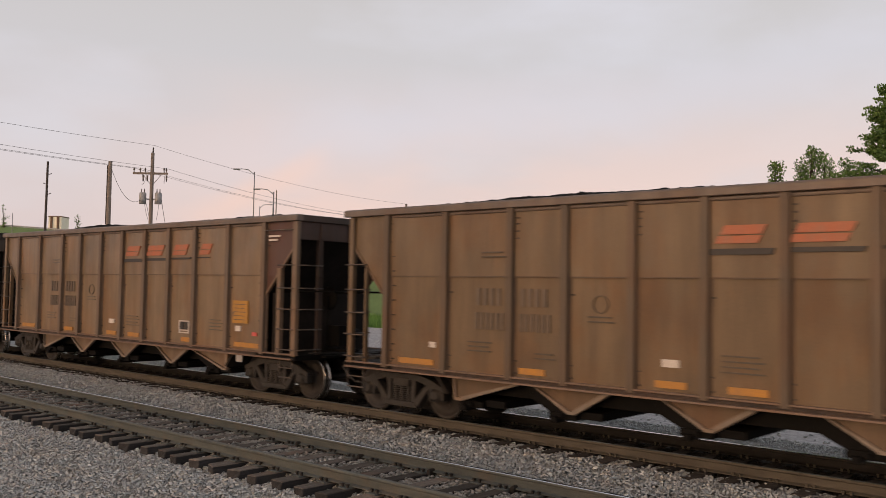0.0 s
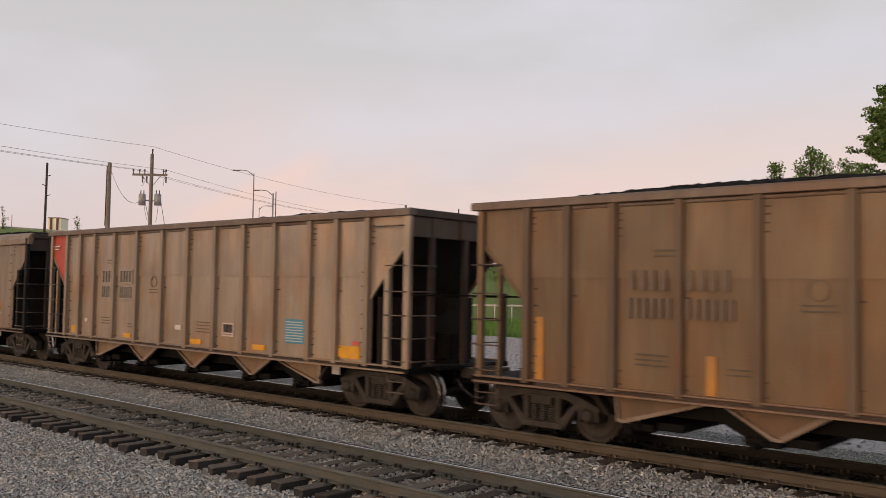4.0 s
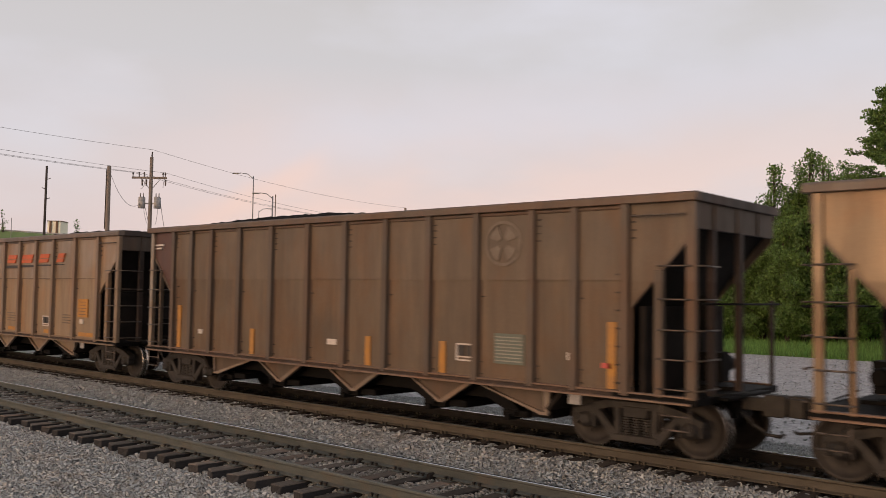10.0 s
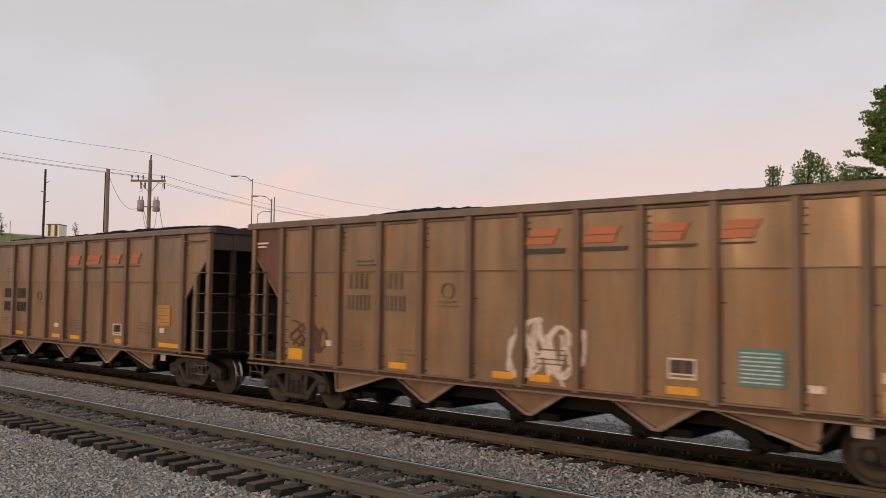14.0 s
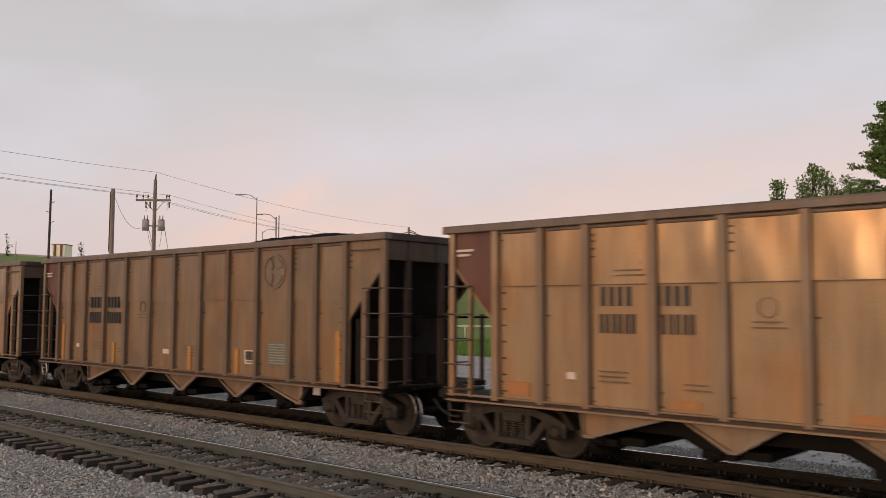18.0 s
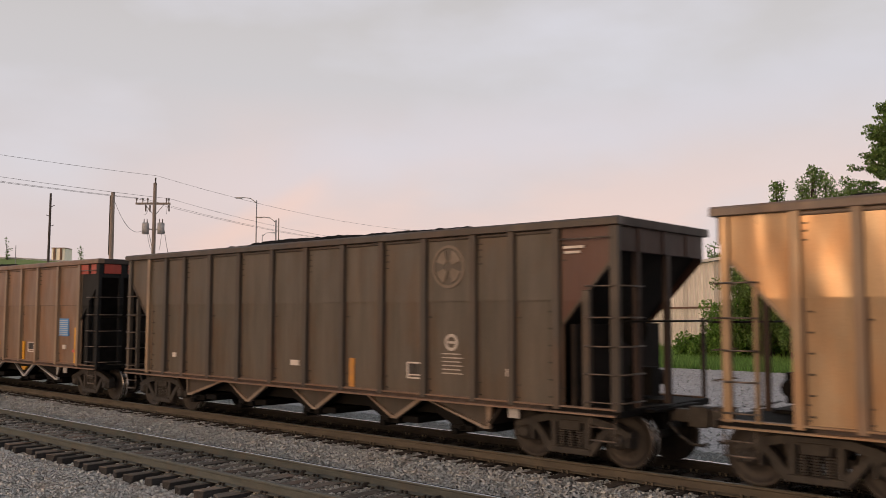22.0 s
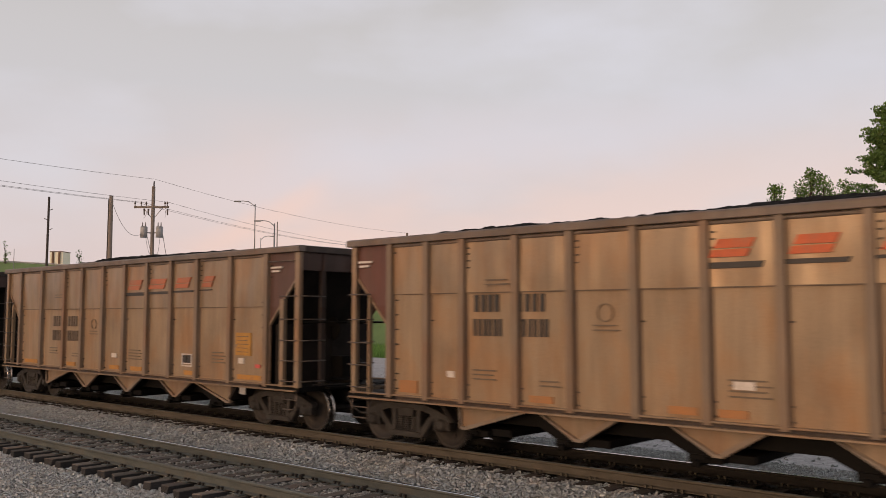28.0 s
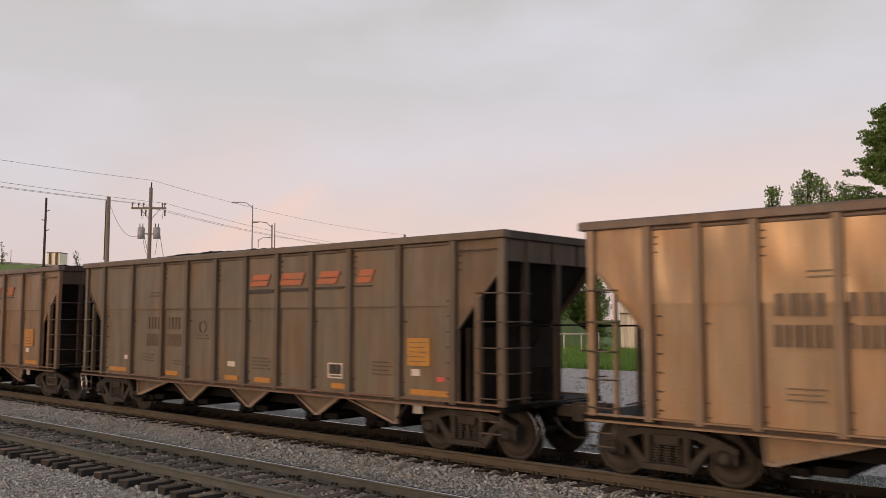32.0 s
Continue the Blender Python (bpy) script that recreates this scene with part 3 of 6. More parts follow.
def piece(name, me, parent, at=(0, 0, 0), mat=None, label="", turn=None):
    """An object on a shared mesh, with a material of its own where one is given."""
    ob = new(name, me)
    ob.parent = parent
    ob.location = at
    if turn:
        ob.rotation_euler = turn
    if mat:
        ob.material_slots[0].link = "OBJECT"
        ob.material_slots[0].material = mat
    if label:
        ob["label"] = label
    return ob


def thing(name, at=(0, 0, 0), rz=0.0, **tags):
    ob = new(name)
    ob.matrix_world = pose(*at, 0, 0, rz)
    return tagged(ob, **tags)


def solid(name, bm, *mats, bevel=0.0, **tags):
    return tagged(new(name, to_mesh(name, bm, *mats, bevel=bevel)), **tags)


def mesh_np(name, verts, faces, mat):
    """Fast mesh from arrays; all faces have the same number of corners."""
    me = bpy.data.meshes.new(name)
    k = faces.shape[1]
    me.vertices.add(len(verts))
    me.vertices.foreach_set("co", verts.astype(np.float32).ravel())
    me.loops.add(faces.size)
    me.loops.foreach_set("vertex_index", faces.astype(np.int32).ravel())
    me.polygons.add(len(faces))
    me.polygons.foreach_set("loop_start", np.arange(0, faces.size, k, dtype=np.int32))
    me.update(calc_edges=True)
    me.validate()
    me.materials.append(mat)
    return me


def spot(px, depth):
    """Plan place of a bearing (as a column of the 1568-wide picture at yaw 41.6) at that depth along the view."""
    k = (px - 784) / 1556
    return depth * (-0.664 + 0.747 * k), depth * (0.747 + 0.664 * k)


# ---------------------------------------------------------------- ground
T1, T2 = 9.14, 13.08            # track centres
Z1, Z2 = -0.15, 0.0             # rail tops
HALF = 0.7525                   # half the distance between rail centres
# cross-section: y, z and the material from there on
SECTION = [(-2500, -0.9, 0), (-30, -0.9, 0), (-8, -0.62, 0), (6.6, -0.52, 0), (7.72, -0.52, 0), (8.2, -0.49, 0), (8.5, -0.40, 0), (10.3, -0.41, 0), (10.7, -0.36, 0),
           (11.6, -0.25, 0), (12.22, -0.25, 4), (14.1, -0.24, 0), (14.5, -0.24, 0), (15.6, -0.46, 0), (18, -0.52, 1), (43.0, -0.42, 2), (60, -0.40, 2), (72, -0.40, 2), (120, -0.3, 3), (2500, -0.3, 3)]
XS = [-2500, -700, -120, -60, -34, -24, -16, -8, 0, 20, 90, 700, 2500]
bm = bmesh.new()
grid = [[bm.verts.new((x, y, z + (noise.noise((x * 0.05, y * 0.05, 0)) * 0.05 if -100 < x < 60 and 20 < y < 80 else 0))) for x in XS] for y, z, _ in SECTION]
for i in range(len(SECTION) - 1):
    for j in range(len(XS) - 1):
        f = bm.faces.new((grid[i][j], grid[i][j + 1], grid[i + 1][j + 1], grid[i + 1][j]))
        f.material_index = SECTION[i][2]
solid("ground", bm, M_BALLAST, M_LOT, M_LAWN, M_FAR, M_BED_SHADED, label="grey ballast, pale gravel and mown grass beside the railway", category="ground", kind="structure")


def height(y):
    for (a, za, _), (b, zb, _) in zip(SECTION, SECTION[1:]):
        if a <= y <= b:
            return za + (zb - za) * (y - a) / (b - a)
    return 0.0

# ---------------------------------------------------------------- railway tracks
RAIL_PROFILE = [(-0.022, 0.0), (0.022, 0.0), (0.034, -0.007), (0.0365, -0.014), (0.0375, -0.035), (0.012, -0.05), (0.009, -0.15), (0.07, -0.168), (0.07, -0.18), (-0.07, -0.18), (-0.07, -0.168), (-0.009, -0.15), (-0.012, -0.05), (-0.0375, -0.035), (-0.0365, -0.014), (-0.034, -0.007)]


def rail_mesh(name, top, x0=-680, x1=680):
    bm = bmesh.new()
    rings = [[bm.verts.new((x, y, z)) for y, z in RAIL_PROFILE] for x in (x0, -60, -20, 20, x1)]
    n = len(RAIL_PROFILE)
    for a, b in zip(rings, rings[1:]):
        for i in range(n):
            f = bm.faces.new((a[i], a[(i + 1) % n], b[(i + 1) % n], b[i]))
            if i in (0, 1, n - 1):
                f.material_index = 1
    return to_mesh(name, bm, M_RAIL, top)


def sleeper_mesh(seed):
    random.seed(seed)
    bm = bmesh.new()
    v = box(bm, -0.115, 0.115, -1.3, 1.3, -0.18, 0)
    for p in v:
        p.co += Vector((random.uniform(-0.012, 0.012), random.uniform(-0.05, 0.05), random.uniform(-0.008, 0.006)))
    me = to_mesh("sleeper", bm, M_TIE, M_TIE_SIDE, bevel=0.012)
    # upward faces keep the brown wood, all others take the darker tone
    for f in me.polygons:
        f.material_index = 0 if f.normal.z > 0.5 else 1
    return me


SLEEPERS = [sleeper_mesh(k) for k in range(6)]
bm = bmesh.new()
box(bm, -0.09, 0.09, -0.17, 0.17, 0, 0.018)
PLATE = to_mesh("tie_plate", bm, M_RAIL, bevel=0.004)
bm = bmesh.new()
for sx in (-0.05, 0.05):
    for sy in (-0.095, 0.095):
        box(bm, sx - 0.014, sx + 0.014, sy - 0.014, sy + 0.014, 0.01, 0.05)
        box(bm, sx - 0.02, sx + 0.02, sy - 0.026, sy + 0.02, 0.05, 0.066)
SPIKES = to_mesh("spikes", bm, M_WHEEL)
bm = bmesh.new()
prism(bm, [(-0.025, -0.02), (0.025, -0.02), (0.03, 0.05), (0.0, 0.075), (-0.03, 0.05)], -0.09, 0.09)
ANCHOR = to_mesh("rail_anchor", bm, M_WHEEL)


def track(name, yc, zt, step, near, far, label, tops, shift, muted=False):
    """near: the stretch whose sleepers are parts; the rest of the line is one piece. The main line's sleepers and far
    rail take tones with the train's shade painted in.
    """
    tr = thing(name, (0, yc, zt), label=label, category="railway track", kind="structure")
    for side, top in zip((-1, 1), tops):
        piece("rail", rail_mesh("rail", top), tr, (0, side * HALF, 0), (M_RAIL_SHADED if side > 0 else M_RAIL_BROWN) if muted else None)
    random.seed(int(yc * 10))
    k = 0
    x = near[0] + shift
    while x < near[1]:
        s = piece("sleeper", SLEEPERS[k * 5 % 6], tr, (x + random.uniform(-0.02, 0.02), random.uniform(-0.04, 0.04), -0.20), M_TIE_SHADED if muted else None, turn=(0, 0, random.uniform(-0.012, 0.012)))
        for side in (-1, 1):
            piece("tie_plate", PLATE, s, (0, side * HALF, 0.0), M_RAIL_SHADED if muted else None)
            piece("spikes", SPIKES, s, (0, side * HALF, 0.0), M_RAIL_BROWN if muted else None)["kind"] = "stuff"
            if k % 3 == 0 and side > 0 and not muted:
                piece("rail_anchor", ANCHOR, s, (0.15, side * HALF, 0.0))
        x += step
        k += 1
    bm = bmesh.new()
    x = far[0]
    while x < far[1]:
        if not near[0] - 0.4 < x < near[1] + 0.1:
            box(bm, x - 0.115, x + 0.115, -1.3, 1.3, -0.38, -0.2)
        x += step
    ob = part("sleepers_beyond", bm, M_TIE_SHADED if muted else M_TIE, tr)
    ob["kind"] = "stuff"
    return tr


track("track_siding", T1, Z1, 0.518, (-34, 0), (-110, 60), "siding track with one polished and one rusty rail on timber sleepers", (M_RAILTOP_WORN, M_RAILTOP), 0.1)
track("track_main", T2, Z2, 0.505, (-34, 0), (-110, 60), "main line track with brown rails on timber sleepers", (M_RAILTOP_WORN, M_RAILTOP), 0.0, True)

# ballast stones, each a small crushed lump
ICO_V = []
_g = (1 + 5 ** 0.5) / 2
for a in (-1, 1):
    for b in (-_g, _g):
        ICO_V += [(0, a, b), (a, b, 0), (b, 0, a)]
ICO_V = np.array(ICO_V) / math.hypot(1, _g)
_d = np.linalg.norm(ICO_V[:, None] - ICO_V[None], axis=2)
ICO_F = np.array([(i, j, k) for i in range(12) for j in range(i) for k in range(j) if _d[i, j] < 1.1 and _d[j, k] < 1.1 and _d[i, k] < 1.1])


def stones(name, x0, x1, y0, y1, count, size, label, keep=None, lift=0.35, mat=None):
    rng = np.random.default_rng(int(abs(x0 * 7 + y0 * 131)))
    x, y = rng.uniform(x0, x1, count), rng.uniform(y0, y1, count)
    if keep is not None:
        m = keep(x, y)
        x, y = x[m], y[m]
    n = len(x)
    ys, zs = np.array([s[0] for s in SECTION]), np.array([s[1] for s in SECTION])
    r = size * rng.uniform(0.55, 1.25, n) ** 1.3
    z = np.interp(y, ys, zs) + r * lift + rng.uniform(-0.01, 0.02, n)
    v = ICO_V[None] * (1 + rng.uniform(-0.28, 0.28, (n, 12, 1)))
    v = v * np.stack([rng.uniform(0.75, 1.35, n), rng.uniform(0.75, 1.35, n), rng.uniform(0.55, 0.95, n)], 1)[:, None]
    a = rng.uniform(0, 6.28, n)
    c, s = np.cos(a)[:, None], np.sin(a)[:, None]
    v = np.stack([v[..., 0] * c - v[..., 1] * s, v[..., 0] * s + v[..., 1] * c, v[..., 2]], -1) * r[:, None, None]
    v += np.stack([x, y, z], 1)[:, None]
    f = ICO_F[None] + 12 * np.arange(n)[:, None, None]
    ob = new(name, mesh_np(name, v.reshape(-1, 3), f.reshape(-1, 3), mat or M_STONE))
    return tagged(ob, label=label, category="gravel", kind="stuff")


stones("ballast_foreground", -24, -7.5, 4.0, 7.85, 44000, 0.037, "loose grey crushed stone beside the siding", keep=lambda x, y: y > 4.0 + (x + 24) * 0.05)
stones("ballast_tie_ends", -30, -5, 7.8, 8.5, 8000, 0.036, "grey crushed stone round the sleeper ends", lift=0.3)
stones("ballast_siding", -33, -3, 8.45, 10.5, 30000, 0.034, "grey crushed stone between the siding's sleepers", keep=lambda x, y: np.abs((x + 33.9 + 0.259) % 0.518 - 0.259) > 0.125 + 0.035 * np.sin(x * 7.1 + y * 5.3), lift=0.6, mat=M_STONE_DULL)
stones("ballast_between_tracks", -36, -2, 10.35, 11.8, 25000, 0.042, "pale grey crushed stone between the two tracks")
stones("ballast_main_edge", -36, -2, 11.75, 12.24, 8000, 0.036, "grey crushed stone between the main line's sleeper ends", lift=0.15)
stones("ballast_main", -36, -1, 12.15, 14.4, 14000, 0.034, "near-black crushed stone under the main track, shade painted in", lift=0.1, mat=M_STONE_SHADED)
stones("ballast_far_shoulder", -38, 2, 14.3, 17.8, 44000, 0.028, "grey crushed stone beyond the main track")

stones("lot_gravel", -34, -4, 17.5, 43, 9000, 0.03, "scattered pale stones on the gravel lot")

# ---------------------------------------------------------------- hopper cars
E, W = 7.325, 1.52              # half length and half width of a car body
EDGE = 6.17                     # where the side sheet's upright end stands
ZT, ZB = 3.90, 0.87             # top and bottom of the body
SEAM = 2.63
RIBS_WIDE = (-6.17, -4.72, -3.28, -2.2, -1.02, 0.12, 1.24, 2.36, 3.5, 4.84, 6.17)
RIBS_CLOSE = (-6.17, -5.4, -4.58, -3.5, -2.36, -1.16, -0.03, 1.1, 2.2, 3.3, 4.46, 5.28, 6.17)
RIBS_MID = (-6.17, -5.25, -4.4, -3.25, -2.18, -1.05, 0.06, 1.12, 2.23, 3.36, 4.48, 5.33, 6.17)
RIBS_FLAT = (-6.17, -4.78, -2.17, 0.15, 2.45, 4.75, 6.17)
CACHE = {}


def cached(key, make):
    if key not in CACHE:
        CACHE[key] = make()
    return CACHE[key]


def panel_mesh(w, flat, kind=0, seam=2.63, crease=0):
    """A side sheet between two ribs: two strakes lapped at the seam, slightly buckled."""
    def make():
        bm = bmesh.new()
        nx = 8
        seed = w * 7.7 + kind * 11.3
        strakes = [(0.95, 3.70, 0.0, 14)] if flat else [(0.95, seam + 0.03, 0.0, 9), (seam, 3.78, -0.018, 7)]
        for z0, z1, out, nz in strakes:
            g = []
            for j in range(nz + 1):
                z = z0 + (z1 - z0) * j / nz
                row = []
                for i in range(nx + 1):
                    x = -w / 2 + w * i / nx
                    e = math.sin(math.pi * i / nx)
                    d = out + e * (0.012 + 0.016 * noise.noise((x * 1.3 + seed, z * 0.9, seed))) - (0.014 * e * math.sin(math.pi * j / nz) if out else 0)
                    if crease:
                        # the sheet stands out over the edge of the slope sheet inside
                        s = crease * x * 0.86 + (z - 2.55) * 0.5
                        d -= 0.024 * max(0.0, 1 - abs(s) / 0.38) * min(1.0, e * 2.5)
                    row.append(bm.verts.new((x, d, z)))
                g.append(row)
            for a, b in zip(g, g[1:]):
                for i in range(nx):
                    f = bm.faces.new((a[i], a[i + 1], b[i + 1], b[i]))
                    f.smooth = True
            if out:
                lip = [bm.verts.new((v.co.x, v.co.y + 0.03, v.co.z)) for v in g[0]]
                rim = [bm.verts.new(v.co) for v in g[0]]
                for i in range(nx):
                    bm.faces.new((lip[i], lip[i + 1], rim[i + 1], rim[i]))
        # the sheet's back, so that it has thickness
        box(bm, -w / 2, w / 2, 0.045, 0.06, 0.95, 3.70 if flat else 3.78)
        me = bpy.data.meshes.new("side_panel")
        bm.to_mesh(me)
        bm.free()
        me.materials.append(PAINT["tan"])
        return me
    return cached(("panel", round(w, 2), flat, kind, seam, crease), make)


def rib_mesh(flat):
    def make():
        bm = bmesh.new()
        if flat:
            prof = [(-0.10, 0.03), (-0.10, -0.012), (0.10, -0.012), (0.10, 0.03)]
        else:
            prof = [(-0.095, 0.03), (-0.095, -0.008), (-0.066, -0.012), (-0.062, -0.098), (0.062, -0.098), (0.066, -0.012), (0.095, -0.008), (0.095, 0.03)]
        a = [bm.verts.new((x, y, 0.93)) for x, y in prof]
        b = [bm.verts.new((x, y, 3.72 if flat else 3.77)) for x, y in prof]
        n = len(prof)
        for i in range(n):
            f = bm.faces.new((a[i], a[(i + 1) % n], b[(i + 1) % n], b[i]))
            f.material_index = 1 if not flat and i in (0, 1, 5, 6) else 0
        bm.faces.new(a)
        bm.faces.new(b)
        return to_mesh("rib", bm, PAINT["tan"], M_RIBRUST, bevel=0.004)
    return cached(("rib", flat), make)


def make_gusset(inset):
    bm = bmesh.new()
    prism(bm, [(EDGE, 2.2), (E - inset, 3.40 - inset), (E - inset, 3.78), (EDGE, 3.78)], -0.01, 0.012)
    return to_mesh("end_gusset", bm, PAINT["tan"], bevel=0.004)


def make_gusset_edge(inset):
    """The flanged lower edge of an end gusset."""
    bm = bmesh.new()
    prism(bm, [(EDGE + 0.02, 2.15), (E - inset, 3.375 - inset), (E - inset, 3.44 - inset), (EDGE + 0.02, 2.215)], -0.03, 0.03)
    return to_mesh("gusset_flange", bm, PAINT["tan"])


def make_chord(flat):
    bm = bmesh.new()
    if flat:
        extrude_x(bm, [(0.02, 3.57), (0.16, 3.57), (0.24, 3.90), (0.16, 3.93), (0.07, 3.86), (0.02, 3.74)], -E, E)
    else:
        extrude_x(bm, [(-0.03, 3.765), (0.16, 3.765), (0.16, ZT), (0.0, ZT), (-0.03, ZT - 0.03)], -E, E)
        # the sheet's turned-out upper edge under the chord
        extrude_x(bm, [(0.050, 3.715), (0.062, 3.70), (0.11, 3.70), (0.11, 3.762), (0.052, 3.755)], -EDGE, EDGE)
    return to_mesh("top_chord", bm, PAINT["tan"], bevel=0.008)


def make_chord_cap():
    bm = bmesh.new()
    extrude_x(bm, [(0.012, 3.56), (0.16, 3.56), (0.232, 3.91), (0.16, 3.94), (0.062, 3.865), (0.012, 3.745)], -E - 0.006, -6.2)
    return to_mesh("chord_cap", bm, PAINT["yellow"], bevel=0.006)


def make_end_chord():
    bm = bmesh.new()
    box(bm, -0.12, 0, -W + 0.14, W - 0.14, 3.76, ZT - 0.003)
    return to_mesh("end_chord", bm, PAINT["tan"], bevel=0.008)


def make_sill():
    bm = bmesh.new()
    extrude_x(bm, [(-0.03, ZB), (0.12, ZB), (0.12, 0.99), (0.0, 0.99), (0.0, 0.965), (0.035, 0.96), (0.035, 0.905), (-0.03, 0.90)], -E + 0.1, E - 0.1)
    return to_mesh("side_sill", bm, PAINT["tan"], bevel=0.004)


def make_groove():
    # a near-black strip fills the recess, its shade put into the colour
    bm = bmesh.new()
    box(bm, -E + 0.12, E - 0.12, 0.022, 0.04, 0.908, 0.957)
    return to_mesh("sill_web", bm, PAINT["deep_brown"])


def make_seam():
    """The dark line where the upper sheets lap the lower ones, its shadow painted in."""
    bm = bmesh.new()
    box(bm, -EDGE, EDGE, -0.022, 0.02, SEAM - 0.012, SEAM + 0.004)
    return to_mesh("seam", bm, RUSTED["dark"])


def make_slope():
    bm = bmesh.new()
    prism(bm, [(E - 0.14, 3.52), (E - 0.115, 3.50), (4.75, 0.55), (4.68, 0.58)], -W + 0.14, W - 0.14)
    return to_mesh("slope_sheet", bm, M_END_SHADE)


def make_end_side():
    bm = bmesh.new()
    box(bm, -0.42, 0.42, -W + 0.16, -W + 0.19, 0.97, 3.3)
    return to_mesh("end_side_sheet", bm, PAINT["ebony"])


def make_end_red():
    bm = bmesh.new()
    box(bm, -0.014, 0.014, -0.24, 0.24, 3.49, 3.75)
    return to_mesh("red_panel", bm, PAINT["red"], bevel=0.004)


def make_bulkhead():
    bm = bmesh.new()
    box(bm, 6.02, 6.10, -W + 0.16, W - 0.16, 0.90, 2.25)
    return to_mesh("bulkhead", bm, M_END_SHADE)


def make_fascia():
    bm = bmesh.new()
    box(bm, E - 0.11, E - 0.06, -W + 0.10, W - 0.10, 3.38, 3.77)
    for y in (-0.8, 0.0, 0.8):
        box(bm, E - 0.06, E - 0.03, y - 0.05, y + 0.05, 3.39, 3.76)
    return to_mesh("end_fascia", bm, PAINT["tan"], bevel=0.004)


def make_post(z0, z1, w):
    bm = bmesh.new()
    box(bm, -w / 2, w / 2, -0.05, 0.05, z0, z1)
    return to_mesh("post", bm, PAINT["tan"], bevel=0.008)


def make_rung(length, axis):
    bm = bmesh.new()
    h = length / 2
    if axis == "x":
        rod(bm, (-h, -0.05, 0), (h, -0.05, 0), 0.013)
        for s in (-h, h):
            rod(bm, (s, -0.05, 0), (s, 0.02, 0), 0.013)
    else:
        rod(bm, (0.05, -h, 0), (0.05, h, 0), 0.013)
        for s in (-h, h):
            rod(bm, (0.05, s, 0), (-0.02, s, 0), 0.013)
    return to_mesh("rung", bm, M_GRAB)


def make_handrail():
    bm = bmesh.new()
    rod(bm, (0.10, -W + 0.1, 2.30), (0.10, W - 0.1, 2.30), 0.016)
    for y in (-W + 0.1, -0.5, 0.5, W - 0.1):
        rod(bm, (0.10, y, 2.30), (-0.05, y, 2.30), 0.014)
    return to_mesh("handrail", bm, M_BLACK)


def make_platform():
    bm = bmesh.new()
    box(bm, EDGE - 0.2, E - 0.02, -W + 0.02, W - 0.02, 0.86, 0.965)
    box(bm, E - 0.02, E + 0.14, -0.8, 0.8, 0.90, 0.95)
    box(bm, 5.6, E + 0.05, -0.28, 0.28, 0.60, 0.86)
    return to_mesh("end_platform", bm, M_BLACK, bevel=0.008)


def make_sill_step():
    bm = bmesh.new()
    rod(bm, (-0.22, 0, 0.88), (-0.22, 0, 0.50), 0.014)
    rod(bm, (0.22, 0, 0.88), (0.22, 0, 0.50), 0.014)
    rod(bm, (-0.22, 0, 0.50), (0.22, 0, 0.50), 0.016)
    rod(bm, (-0.22, 0, 0.70), (0.22, 0, 0.70), 0.013)
    return to_mesh("sill_step", bm, M_GRAB)


def make_chute(kind):
    """Pocket under the car, a trough across it with a flat bottom. kind: full, rear or fore."""
    bm = bmesh.new()
    a, b = {"full": (-0.80, 0.80), "rear": (-0.55, 1.08), "fore": (-1.08, 0.55)}[kind]
    lo, hi = {"full": (-0.07, 0.09), "rear": (-0.50, -0.32), "fore": (0.32, 0.50)}[kind]
    prism(bm, [(a, 0.94), (lo, 0.50), (hi, 0.50), (b, 0.94)], -1.30, 1.30)
    # the sloping sheets are near-black, with the shade under the car painted in
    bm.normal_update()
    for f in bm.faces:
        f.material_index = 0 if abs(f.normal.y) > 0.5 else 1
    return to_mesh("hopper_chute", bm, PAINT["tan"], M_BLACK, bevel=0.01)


def make_flange(kind):
    bm = bmesh.new()
    a, b = {"full": (-0.80, 0.80), "rear": (-0.55, 1.08), "fore": (-1.08, 0.55)}[kind]
    lo, hi = {"full": (-0.07, 0.09), "rear": (-0.50, -0.32), "fore": (0.32, 0.50)}[kind]
    w = 0.05
    for y0, y1 in ((-1.36, -1.295),):
        prism(bm, [(a, 0.90), (lo - 0.01, 0.485), (lo + 0.015, 0.485 + w), (a + 0.035, 0.90)], y0, y1)
        prism(bm, [(b, 0.90), (hi + 0.01, 0.485), (hi - 0.05, 0.485 + w), (b - 0.13, 0.90)], y0, y1)
        box(bm, lo, hi, y0, y1, 0.47, 0.47 + w)
    return to_mesh("chute_flange", bm, PAINT["tan"])


def make_hanger():
    bm = bmesh.new()
    prism(bm, [(-0.50, 0.89), (0.46, 0.89), (0.12, 0.62), (-0.16, 0.62)], -1.365, -1.30)
    return to_mesh("hanger_plate", bm, PAINT["tan"])


def make_chute_tape():
    bm = bmesh.new()
    prism(bm, [(-0.04, 0.67), (0.06, 0.67), (0.19, 0.77), (-0.17, 0.77)], -1.37, -1.30)
    return to_mesh("reflective_tape", bm, M_STRIPE)


